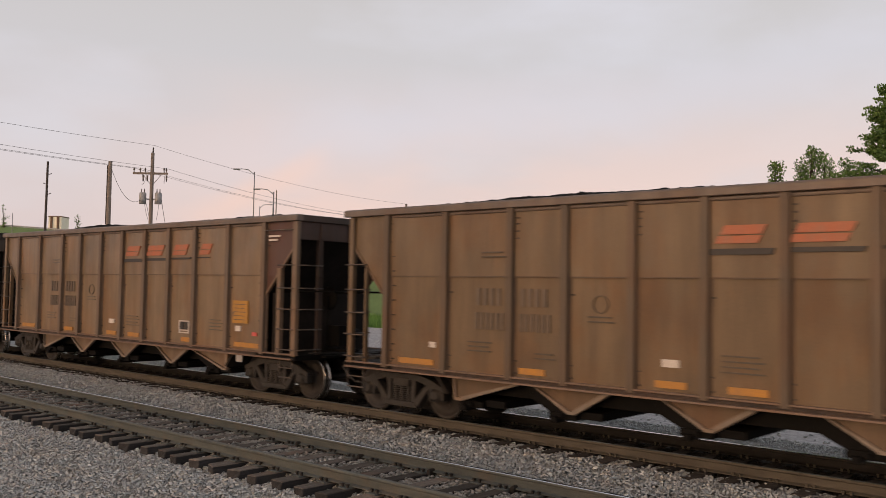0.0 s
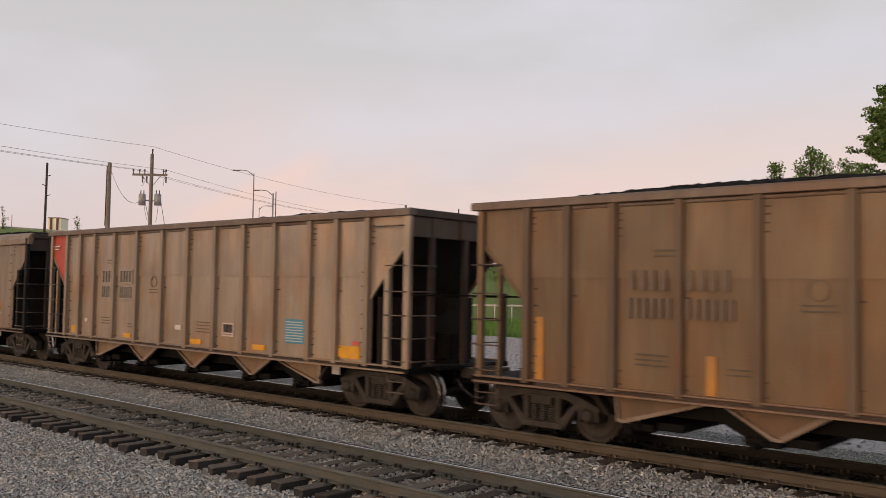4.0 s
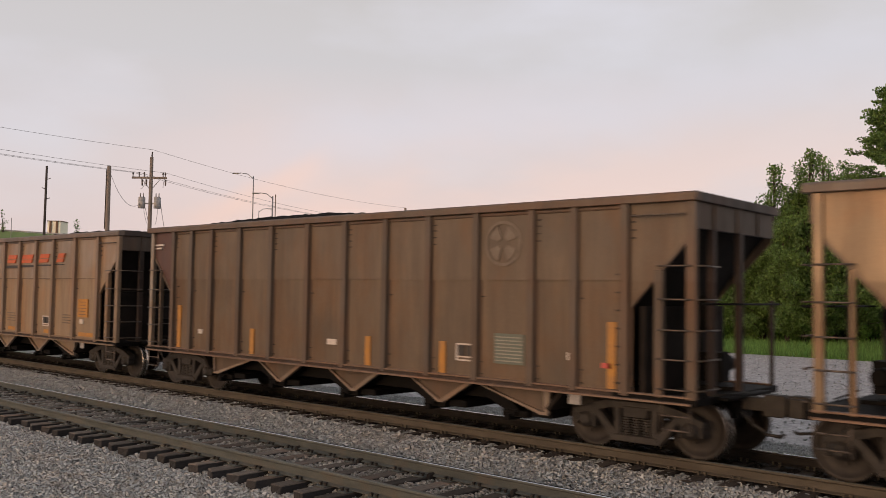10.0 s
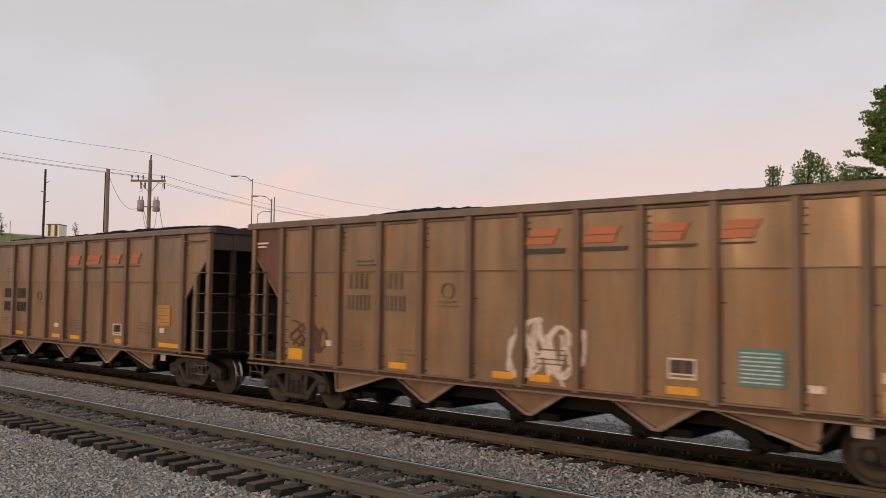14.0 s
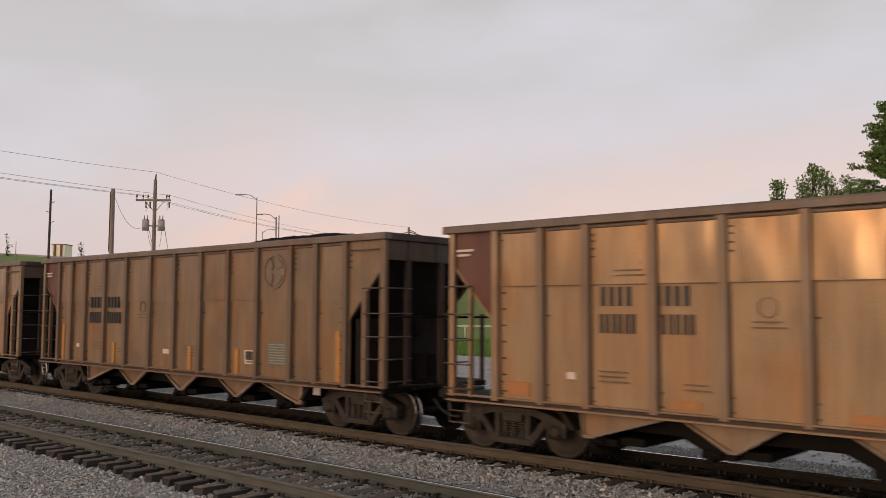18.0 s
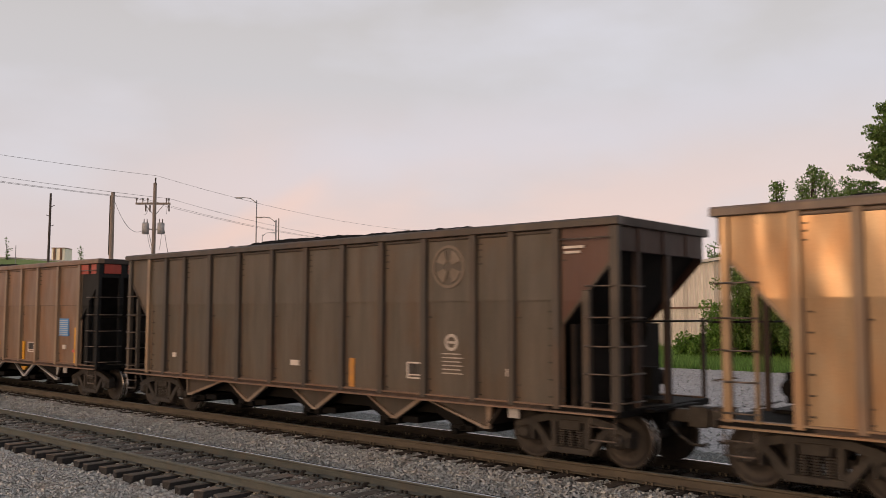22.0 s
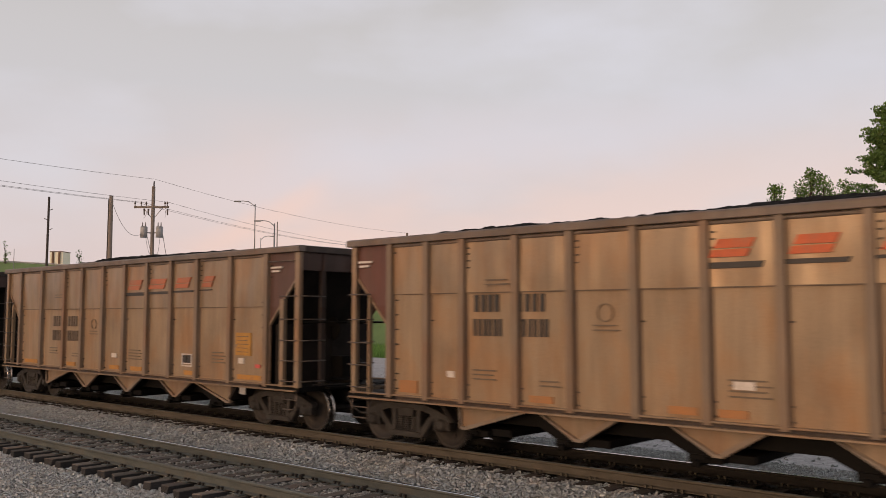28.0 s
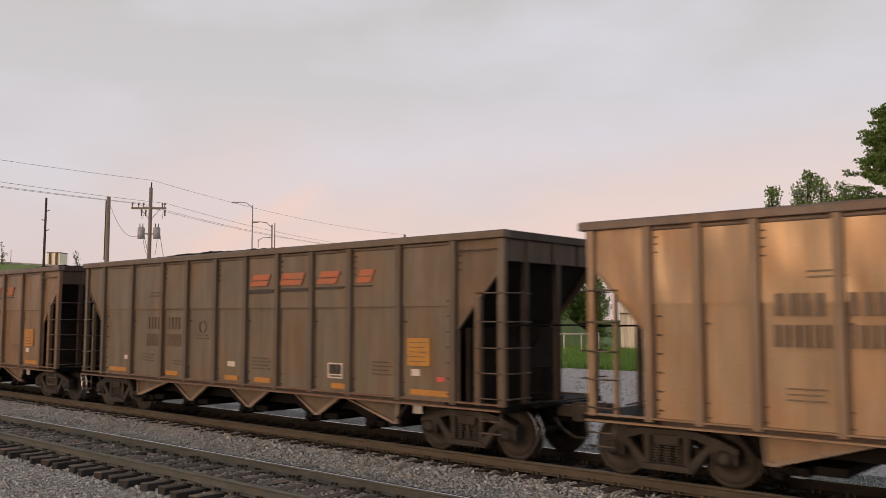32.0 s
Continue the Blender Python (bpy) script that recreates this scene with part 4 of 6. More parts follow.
def make_gate():
    bm = bmesh.new()
    box(bm, -0.5, 0.02, -1.22, 1.22, 0.36, 0.47)
    box(bm, -0.42, -0.30, -1.30, 1.30, 0.30, 0.40)
    rod(bm, (-0.2, -1.32, 0.42), (-0.2, 1.32, 0.42), 0.035)
    box(bm, 0.1, 0.5, -1.22, 1.22, 0.40, 0.52)
    prism(bm, [(-0.85, 0.62), (-0.30, 0.36), (-0.12, 0.42), (-0.70, 0.90), (-0.95, 0.9)], -1.18, -1.02)
    prism(bm, [(-0.85, 0.62), (-0.30, 0.36), (-0.12, 0.42), (-0.70, 0.90), (-0.95, 0.9)], 1.02, 1.18)
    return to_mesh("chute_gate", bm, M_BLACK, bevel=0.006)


def make_centre_sill():
    bm = bmesh.new()
    box(bm, -E + 0.4, E - 0.4, -0.26, 0.26, 0.52, 0.90)
    # side beams added in near-black to close the bright gap under the car
    box(bm, -4.4, 4.4, -1.05, -0.95, 0.60, 0.93)
    box(bm, -4.4, 4.4, 0.95, 1.05, 0.56, 0.93)
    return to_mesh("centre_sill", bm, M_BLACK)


def make_coupler():
    bm = bmesh.new()
    box(bm, E - 0.1, E + 0.42, -0.09, 0.09, 0.72, 0.92)
    prism(bm, [(E + 0.40, 0.66), (E + 0.70, 0.66), (E + 0.74, 0.72), (E + 0.74, 0.94), (E + 0.70, 0.98), (E + 0.40, 0.98)], -0.17, 0.05)
    box(bm, E + 0.46, E + 0.68, 0.05, 0.16, 0.68, 0.95)
    rod(bm, (E + 0.10, -0.02, 0.98), (E + 0.12, -1.25, 1.02), 0.014)
    return to_mesh("coupler", bm, M_TRUCK, bevel=0.012)


def make_hose():
    bm = bmesh.new()
    pts = [Vector((E + 0.15, -0.32, 0.72)), Vector((E + 0.32, -0.33, 0.55)), Vector((E + 0.52, -0.30, 0.42)), Vector((E + 0.70, -0.24, 0.40)), Vector((E + 0.72, -0.2, 0.44))]
    for a, b in zip(pts, pts[1:]):
        rod(bm, a, b, 0.024, seg=7)
    return to_mesh("air_hose", bm, M_HOSE)


def make_brake():
    bm = bmesh.new()
    lathe_y(bm, [(0.11, -0.30), (0.13, -0.27), (0.13, 0.05), (0.10, 0.09)], 12, 0, 1.35)
    box(bm, -0.2, 0.2, 0.12, 0.42, 1.1, 1.55)
    box(bm, -0.3, 0.3, -0.1, 0.3, 0.965, 1.02)
    rod(bm, (0.1, 0.5, 1.0), (0.1, 0.5, 2.2), 0.02)
    lathe_y(bm, [(0.02, 0.40), (0.24, 0.43), (0.27, 0.45), (0.24, 0.47), (0.02, 0.47)], 16, 0.1, 2.15)
    return to_mesh("brake_gear", bm, M_BLACK)


def make_rivets(ribs):
    """Short weld beads and bolt heads beside every other rib."""
    bm = bmesh.new()
    for k, x in enumerate(ribs):
        rows = [3.60, 3.50, 3.38, 3.26] if k % 2 == 0 else [2.35]
        for z in rows:
            box(bm, x + 0.09, x + 0.145, -W + 0.06, -W + 0.10, z - 0.012, z + 0.012)
        for z in (1.05, 1.25):
            box(bm, x + 0.09, x + 0.12, -W + 0.06, -W + 0.10, z - 0.012, z + 0.012)
    for sx in (-1, 1):
        for k in range(9):
            z = 1.1 + 0.27 * k
            box(bm, sx * (EDGE - 0.15) - 0.03, sx * (EDGE - 0.15) + 0.03, -W + 0.065, -W + 0.10, z - 0.012, z + 0.012)
    return to_mesh("rivets", bm, M_TRUCK)


def make_load(seed):
    """A heap of coal, two or three low humps long."""
    random.seed(seed)
    bm = bmesh.new()
    nx, ny = 200, 26
    humps = [(random.uniform(-5, 5), random.uniform(2.0, 4.2), random.uniform(0.05, 0.15)) for _ in range(3)]
    rows = []
    for i in range(nx + 1):
        x = -6.9 + 13.8 * i / nx
        row = []
        for j in range(ny + 1):
            y = -1.36 + 2.72 * j / ny
            side = max(0, 1 - abs(y / 1.36) ** 3) * min(1, (6.9 - abs(x)) / 1.2)
            h = 0.17 + sum(a * math.exp(-((x - c) / s) ** 2) for c, s, a in humps)
            z = 3.74 + side * min(h, 0.36) + 0.035 * noise.noise((x * 2, y * 3, seed)) + 0.05 * noise.noise((x * 13, y * 13, seed))
            row.append(bm.verts.new((x, y, z)))
        rows.append(row)
    for a, b in zip(rows, rows[1:]):
        for j in range(ny):
            bm.faces.new((a[j], a[j + 1], b[j + 1], b[j]))
    return to_mesh("coal_load", bm, M_COAL)


# running gear
AXLE_X, TRUCK_X, WHEEL_R = 0.889, 6.13, 0.457


def make_side_frame():
    bm = bmesh.new()
    w0, w1 = -0.09, 0.09
    prism(bm, [(-1.10, 0.60), (-1.10, 0.52), (-0.72, 0.60), (-0.42, 0.70), (0.42, 0.70), (0.72, 0.60), (1.10, 0.52), (1.10, 0.60), (0.78, 0.72), (0.45, 0.80), (-0.45, 0.80), (-0.78, 0.72)], w0, w1)
    prism(bm, [(-0.80, 0.66), (-0.66, 0.66), (-0.28, 0.26), (-0.42, 0.19)], w0, w1)
    prism(bm, [(0.80, 0.66), (0.66, 0.66), (0.28, 0.26), (0.42, 0.19)], w0, w1)
    prism(bm, [(-0.44, 0.18), (0.44, 0.18), (0.36, 0.29), (-0.36, 0.29)], w0 - 0.02, w1 + 0.02)
    for s in (-1, 1):
        prism(bm, [(s * 0.26, 0.28), (s * 0.36, 0.28), (s * 0.38, 0.72), (s * 0.26, 0.72)], w0, w1)
        prism(bm, [(s * 0.70, 0.62), (s * 0.76, 0.62), (s * 0.76, 0.34), (s * 0.70, 0.34)], w0, w1)
        prism(bm, [(s * 1.02, 0.56), (s * 1.08, 0.56), (s * 1.08, 0.36), (s * 1.02, 0.36)], w0, w1)
    return to_mesh("side_frame", bm, M_TRUCK, bevel=0.015)


def make_springs():
    bm = bmesh.new()
    for x in (-0.17, 0, 0.17):
        for k in range(7):
            z = 0.30 + 0.038 * k
            bmesh.ops.create_cone(bm, segments=10, radius1=0.078, radius2=0.078, depth=0.022, cap_ends=True, matrix=Matrix.Translation((x, -0.02, z + 0.01)))
        rod(bm, (x, -0.02, 0.29), (x, -0.02, 0.56), 0.05)
    return to_mesh("spring_pack", bm, M_TRUCK)


def make_bolster():
    bm = bmesh.new()
    prism(bm, [(-0.2, 0.56), (0.2, 0.56), (0.22, 0.72), (-0.22, 0.72)], -1.10, 1.10)
    box(bm, -0.24, 0.24, -0.4, 0.4, 0.5, 0.82)
    for s in (-1, 1):
        box(bm, s * 0.36 - 0.05, s * 0.36 + 0.05, -0.85, 0.85, 0.40, 0.52)
    return to_mesh("bolster", bm, M_TRUCK, bevel=0.01)


def make_wheelset():
    """Two flanged wheels on an axle, turning about its own middle."""
    bm = bmesh.new()
    for s in (-1, 1):
        prof = [(0.10, 0.83), (0.13, 0.79), (0.30, 0.755), (0.385, 0.79), (0.40, 0.81), (0.445, 0.81), (0.452, 0.80), (0.458, 0.70), (0.463, 0.685), (0.488, 0.675), (0.486, 0.65), (0.41, 0.648), (0.38, 0.67), (0.30, 0.71), (0.14, 0.66), (0.10, 0.64)]
        lathe_y(bm, [(r, s * y) for r, y in prof], 36, mats=[0, 0, 0, 0, 0, 1, 1, 1, 1, 0, 0, 0, 0, 0, 0])
        for k in range(3):
            a = 2 * math.pi * k / 3
            rod(bm, (0.22 * math.cos(a), s * 0.755, 0.22 * math.sin(a)), (0.22 * math.cos(a), s * 0.79, 0.22 * math.sin(a)), 0.03)
    rod(bm, (0, -1.0, 0), (0, 1.0, 0), 0.085, seg=12)
    bmesh.ops.recalc_face_normals(bm, faces=bm.faces[:])
    return to_mesh("wheelset", bm, M_WHEEL, M_TREAD)


def make_wheel_plate():
    bm = bmesh.new()
    box(bm, -0.11, 0.11, 0, 0.02, 0.70, 0.89)
    return to_mesh("grey_plate", bm, M_TANK, bevel=0.004)


def make_bearing():
    bm = bmesh.new()
    lathe_y(bm, [(0.06, -0.15), (0.09, -0.14), (0.10, -0.10), (0.13, -0.09), (0.13, 0.10)], 18)
    box(bm, -0.15, 0.15, -0.09, 0.10, 0.06, 0.17)
    return to_mesh("bearing_adapter", bm, M_TRUCK)


def plate(bm, x0, x1, z0, z1, lift=0.0, slant=0.0):
    """A thin decal plate on the near side of a car."""
    y = -W + (0.048 if z0 > SEAM else 0.082) - lift
    prism(bm, [(x0, z0), (x1, z0), (x1 + slant, z1), (x0 + slant, z1)], y - 0.004, y + 0.03)


LOGO = [(0.12, 0.84), (1.22, 1.94), (2.36, 3.04), (3.43, 4.07)]
LOGO_WIDE = [(0.26, 1.04), (1.28, 2.18), (2.50, 3.26), (3.66, 4.24)]


def scribble(bm, x0, z0, w, h, seed, r=0.022):
    """Looping spray strokes that spell nothing."""
    random.seed(seed)
    y = -W + 0.083
    for k in range(10):
        cx, cz = x0 + w * (k + 0.5) / 10, z0 + h * random.uniform(0.35, 0.65)
        a, b, ph = w * random.uniform(0.08, 0.2), h * random.uniform(0.25, 0.5), random.uniform(0, 6)
        fx, fz = random.choice((1, 2)), random.choice((1, 3))
        last = None
        for i in range(14):
            u = i / 13 * random.uniform(4.6, 5.0)
            p = (cx + a * math.sin(fx * u + ph), cz + b * math.cos(fz * u * 0.7))
            if last and math.hypot(p[0] - last[0], p[1] - last[1]) > 1e-3:
                dx, dz = p[0] - last[0], p[1] - last[1]
                q = r / math.hypot(dx, dz)
                prism(bm, [(last[0] - dz * q, last[1] + dx * q), (p[0] - dz * q, p[1] + dx * q), (p[0] + dz * q, p[1] - dx * q), (last[0] + dz * q, last[1] - dx * q)], y - 0.004, y + 0.01)
            last = p


def p_dust(c):
    """Stencil lines almost lost under road dirt."""
    return PAINT["grey"] if c["paint"] in ("tan", "light", "gloss", "silver", "smooth") else PAINT["black"]


def decals(car, c, seed):
    """Logo shapes, stencil bars, placards and reflective tape, as the car has them."""
    random.seed(seed)
    ink = M_INK if c["marks"] == 2 else M_INK_OLD
    up = (0, 0, {"mid": 0.14, "close": 0.28}.get(c["style"], 0))
    if c["logo"]:
        orange = M_ORANGE if c["logo"] == 2 else M_ORANGE_OLD
        big = c["style"] == "wide"
        for i, (a, b) in enumerate(LOGO_WIDE if big else LOGO):
            def shape(a=a, b=b):
                bm = bmesh.new()
                plate(bm, a, b - 0.18, 3.10, 3.205, slant=0.055)
                plate(bm, a + 0.07, b - 0.12, 3.225, 3.35, slant=0.07)
                return to_mesh("logo_shape", bm, M_ORANGE)
            piece("logo_shape", cached(("logo", i, big), shape), car, up, mat=orange, label="slanted orange logo shape")

            def under(a=a, b=b, i=i):
                bm = bmesh.new()
                plate(bm, a - 0.12, b + 0.02 - (0.2 if i == 3 else 0), 2.945 + 0.025 * i, 3.03 + 0.005 * i, slant=0.04)
                return to_mesh("logo_underline", bm, M_INK)
            piece("logo_underline", cached(("under", i, big), under), car, up, mat=M_INK, label="black bar under the logo shapes")
    if c["marks"]:
        big = c["style"] == "close" and c["paint"] != "silver"
        at = {"mid": (-0.13, 0, 0.36), "close": (-0.30 if big else -0.08, -0.026, 0.32)}.get(c["style"], (0, 0, 0))

        def marks():
            bm = bmesh.new()
            for x0, n, z0, z1, w in ((-4.03, 2, 2.14, 2.43, 0.235), (-3.10, 2, 2.14, 2.43, 0.235), (-4.05, 3, 1.73, 2.02, 0.165), (-3.11, 3, 1.73, 2.02, 0.165)):
                w *= 1.22 if big else 1.0
                for k in range(n):
                    xx = x0 + k * (w + 0.055)
                    plate(bm, xx, xx + w * 0.37, z0, z1, 0.003)
                    plate(bm, xx + w * 0.63, xx + w, z0, z1, 0.003)
            return to_mesh("stencil_block", bm, M_INK)
        piece("stencil_block", cached(("marks", big), marks), car, at, mat=ink, label="stencilled rows of dark bars")["kind"] = "stuff"

        if c["paint"] == "silver":
            def ground():
                bm = bmesh.new()
                for x0, x1, z0, z1 in ((-4.1, -3.46, 2.10, 2.47), (-3.16, -2.5, 2.10, 2.47), (-4.1, -3.4, 1.69, 2.06), (-3.16, -2.42, 1.69, 2.06)):
                    plate(bm, x0, x1, z0, z1)
                return to_mesh("stencil_ground", bm, M_FIELD)
            piece("stencil_ground", cached("ground", ground), car, at, label="pale painted fields behind the dark bars")["kind"] = "stuff"

        raised = c["style"] in ("mid", "close")

        def fine():
            bm = bmesh.new()
            for x0, z0, n, w in ((-1.80, 2.20 if raised else 1.93, 2, 0.46), (-4.2, 1.35, 3, 0.5), (-2.8, 1.3, 2, 0.4), (0.35, 1.32, 4, 0.6), (4.1, 1.36, 4, 0.5), (-3.9, 2.95, 2, 0.5)):
                for k in range(n):
                    plate(bm, x0, x0 + w * (1 - 0.12 * (k % 2)), z0 + 0.075 * k, z0 + 0.075 * k + 0.022)
            high = 0.27 if raised else 0.0
            for i in range(16):
                a, b = 2 * math.pi * i / 16, 2 * math.pi * (i + 1) / 16
                y = -W + 0.082
                prism(bm, [(-1.58 + r * math.cos(v), 2.21 + high + r * math.sin(v)) for r, v in ((0.131, a), (0.14, a), (0.14, b), (0.131, b))], y - 0.004, y + 0.02)
            return to_mesh("data_stencil", bm, M_INK_OLD)
        piece("data_stencil", cached(("fine", raised), fine), car, mat=M_INK_OLD if c["marks"] == 2 else p_dust(c), label="small rows of worn stencil lines")["kind"] = "stuff"
    # inspection panel: white frame on a dark field
    def panel_frame():
        bm = bmesh.new()
        for x0, x1, z0, z1 in ((2.84, 2.87, 1.26, 1.53), (3.24, 3.27, 1.26, 1.53), (2.84, 3.27, 1.235, 1.26), (2.84, 3.27, 1.51, 1.535), (2.84, 3.27, 1.295, 1.315)):
            plate(bm, x0, x1, z0, z1, 0.005)
        return to_mesh("inspection_frame", bm, M_WHITE)

    def panel_field():
        bm = bmesh.new()
        plate(bm, 2.885, 3.03, 1.325, 1.50)
        plate(bm, 3.08, 3.225, 1.325, 1.50)
        return to_mesh("inspection_field", bm, M_INK)
    at = (-1.43, 0, 0.04) if c["paint"] == "silver" else {"flat": (-1.45, 0, 0.05), "mid": (-0.2, 0, 0.02)}.get(c["style"], (0, 0, 0))
    piece("inspection_frame", cached("iframe", panel_frame), car, at, label="white framed inspection stencil")
    piece("inspection_field", cached("ifield", panel_field), car, at)
    # small tags
    def tag(key, x0, x1, z0, z1, mat, label=""):
        def make():
            bm = bmesh.new()
            plate(bm, x0, x1, z0, z1, 0.008 if key == "white_bar" else 0.003)
            return to_mesh(key, bm, mat)
        piece(key, cached((key, round(x0, 2), round(z0, 2), round(x1, 2)), make), car, mat=mat, label=label)
    if c["style"] == "mid":
        tag("white_tag", 4.61, 4.80, 1.21, 1.31, M_WHITE)
        tag("white_tag", 5.50, 5.66, 1.40, 1.53, M_WHITE)
        tag("white_tag", 0.42, 0.72, 1.43, 1.54, M_WHITE)
        tag("white_tag", -4.78, -4.62, 1.36, 1.47, M_WHITE)
    else:
        tag("white_tag", 5.13, 5.33, 1.38, 1.50, M_WHITE)
        tag("white_tag", -0.55, -0.28, 1.34, 1.45, M_WHITE)
    if seed % 3 != 1 and c["style"] not in ("mid", "flat"):
        tag("white_tag", -5.1, -4.95, 1.36, 1.46, M_WHITE)
    if seed % 2 and c["style"] != "mid":
        tag("red_tag", 5.75, 5.92, 1.30, 1.38, M_PINK, "red reflector tag")
    if seed % 4 == 2:
        tag("pale_tag", 4.2, 4.5, 1.36, 1.42, M_TEALBAR)
    k = c["sign"]
    if k == "yellow":
        tag("placard", 5.02, 5.58, 1.56, 2.06, M_PLACARD if seed % 3 else M_STRIPE_OLD, "yellow placard with rows of print")

        def lines():
            bm = bmesh.new()
            for q in range(5):
                plate(bm, 5.08, 5.5 - 0.05 * (q % 2), 1.63 + 0.085 * q, 1.645 + 0.085 * q, 0.008)
            return to_mesh("print_block", bm, M_INK_OLD)
        piece("print_block", cached("ylines", lines), car, mat=M_INK_OLD)["kind"] = "stuff"
    elif k == "ring":
        bm = bmesh.new()
        for i in range(18):
            a, b = 2 * math.pi * i / 18, 2 * math.pi * (i + 1) / 18
            y = -W + 0.082
            prism(bm, [(3.91 + r * math.cos(v), 1.91 + r * math.sin(v)) for r, v in ((0.10, a), (0.15, a), (0.15, b), (0.10, b))], y - 0.004, y + 0.02)
        plate(bm, 3.83, 3.99, 1.89, 1.93)
        for q in range(6):
            plate(bm, 3.70, 4.17 - 0.05 * (q % 2), 1.36 + 0.068 * q, 1.378 + 0.068 * q)
        part("data_stencil", bm, M_EMBLEM_PALE, car, "small white ring over rows of white lines")["kind"] = "stuff"
    elif k:
        x0 = 3.68 if k != "blue_end" else 4.86
        z0 = 1.24 if k != "blue_end" else 1.75
        hgt = 0.50
        mat = {"teal": M_TEAL, "blue": M_CYAN, "blue_end": M_BLUE, "dull": M_DULL}[k]
        tag("placard", x0, x0 + 0.62, z0, z0 + hgt, mat, "blue-green placard with pale rows of print")

        def rows_(x0=x0, z0=z0):
            bm = bmesh.new()
            for q in range(8):
                plate(bm, x0 + 0.03, x0 + 0.59 - 0.03 * (q % 3 == 1), z0 + 0.04 + 0.056 * q, z0 + 0.060 + 0.056 * q, 0.008)
            return to_mesh("print_block", bm, M_TEALBAR)
        piece("print_block", cached(("tlines", x0), rows_), car, mat=M_TEALBAR if k != "dull" else M_DULLBAR)["kind"] = "stuff"
    # reflective tape
    fresh = M_STRIPE if c["tape"] in ("low2", "tall2") else M_STRIPE_FADED if c["style"] == "mid" else M_STRIPE_OLD
    if c["style"] == "flat" and c["tape"] != "none":
        for a, b in ((-5.70, -5.30), (-2.72, -2.26), (-0.1, 0.3), (2.38, 2.8)):
            tag("reflective_tape", a, b, 1.62, 1.73, fresh, "worn orange reflective tape")
    elif c["paint"] == "silver":
        for a, b, z1 in ((-5.85, -5.45, 1.24), (-3.01, -2.62, 1.15), (0.13, 0.58, 1.15), (2.55, 3.0, 1.15), (5.3, 5.95, 1.28)):
            tag("reflective_tape", a, b, 1.04, z1, fresh, "yellow reflective tape")
    elif c["tape"].startswith("low") and c["style"] == "mid":
        for a, b, z1 in ((-5.95, -5.5, 1.26), (-3.0, -2.55, 1.15), (-0.56, -0.12, 1.15), (0.2, 0.62, 1.15), (2.62, 3.1, 1.15), (5.52, 6.05, 1.30)):
            tag("reflective_tape", a, b, 1.04, z1, fresh, "yellow reflective tape")
    elif c["tape"].startswith("low"):
        for a, b in ((-5.85, -5.0), (-3.1, -2.6), (-0.66, -0.17), (0.45, 1.0), (2.95, 3.45), (5.1, 6.02)):
            tag("reflective_tape", a, b, 1.04, 1.14, fresh, "yellow reflective tape")
    elif c["tape"].startswith("tall"):
        for a, z1 in ((-6.0, 2.0), (-3.1, 1.55), (0.55, 1.55), (2.45, 1.55), (5.85, 2.0)):
            tag("reflective_tape", a, a + 0.14, 1.0, z1, fresh, "upright yellow reflective tape")
    elif c["tape"] == "one":
        tag("reflective_tape", 1.27, 1.41, 1.0, 1.55, M_STRIPE_OLD, "upright yellow reflective tape")
        tag("reflective_tape", 6.82, 7.14, 0.90, 0.98, M_STRIPE_OLD, "yellow reflective tape")
        tag("dusty_patch", 6.26, 6.52, 0.88, 0.98, M_EMBLEM_PALE)
    if c["emblem"]:
        filled = c["emblem"] == 1

        def ring():
            """A ring with a cross, or with a worn disc that a bare cross parts."""
            bm = bmesh.new()
            y = -W + 0.057
            for r0, r1, n in ((0.33, 0.38, 28), (0.09, 0.30, 20)) if filled else ((0.34, 0.38, 28), (0.17, 0.20, 28)):
                for i in range(n):
                    a, b = 2 * math.pi * i / n, 2 * math.pi * (i + 1) / n
                    if r0 < 0.1 and i % 5 in (0, 4):
                        continue
                    prism(bm, [(3.86 + r * math.cos(v), 3.24 + r * math.sin(v)) for r, v in ((r0, a), (r1, a), (r1, b), (r0, b))], y - 0.004, y + 0.01)
            if not filled:
                plate(bm, 3.835, 3.885, 2.94, 3.54, 0.006)
                plate(bm, 3.56, 4.16, 3.215, 3.265, 0.006)
            return to_mesh("emblem", bm, M_EMBLEM)
        piece("emblem", cached(("ring", filled), ring), car, mat=M_EMBLEM if c["emblem"] == 1 else M_EMBLEM_DK, label="round worn emblem")
    if c["spray"]:
        x0, x1, z1, z2 = (2.15, -1.17, 1.0, 1.55) if c["spray"] == 3 else (-0.2, -5.8, 0.98, 1.25)
        bm = bmesh.new()
        scribble(bm, x0, z1, 1.35, 1.0, seed, 0.026)
        part("spray_paint", bm, M_SPRAY, car, "white looping spray-paint strokes")["kind"] = "stuff"
        bm = bmesh.new()
        scribble(bm, x1, z2, 0.95, 0.55, seed + 5, 0.018)
        part("spray_paint", bm, M_SPRAY_DK, car, "dark brown spray-paint strokes")["kind"] = "stuff"
        if c["spray"] == 2:
            bm = bmesh.new()
            for q in range(5):
                plate(bm, -3.25 + 0.03 * (q % 2), -2.6 + 0.03 * (q % 3), 1.25 + 0.07 * q, 1.30 + 0.07 * q)
            part("spray_patch", bm, M_SPRAY, car, "pale smeared paint patch")
    if c["patch"]:
        for x0, x1, z0, z1 in c["patch"]:
            tag("white_patch", x0, x1, z0, z1, M_WHITE, "white painted-over patch")
            if x1 - x0 > 0.8:
                n = 4 if x1 - x0 < 1 else 6
                for k in range(n):
                    w = (x1 - x0 - 0.1) / n
                    def bar(k=k, w=w):
                        bm = bmesh.new()
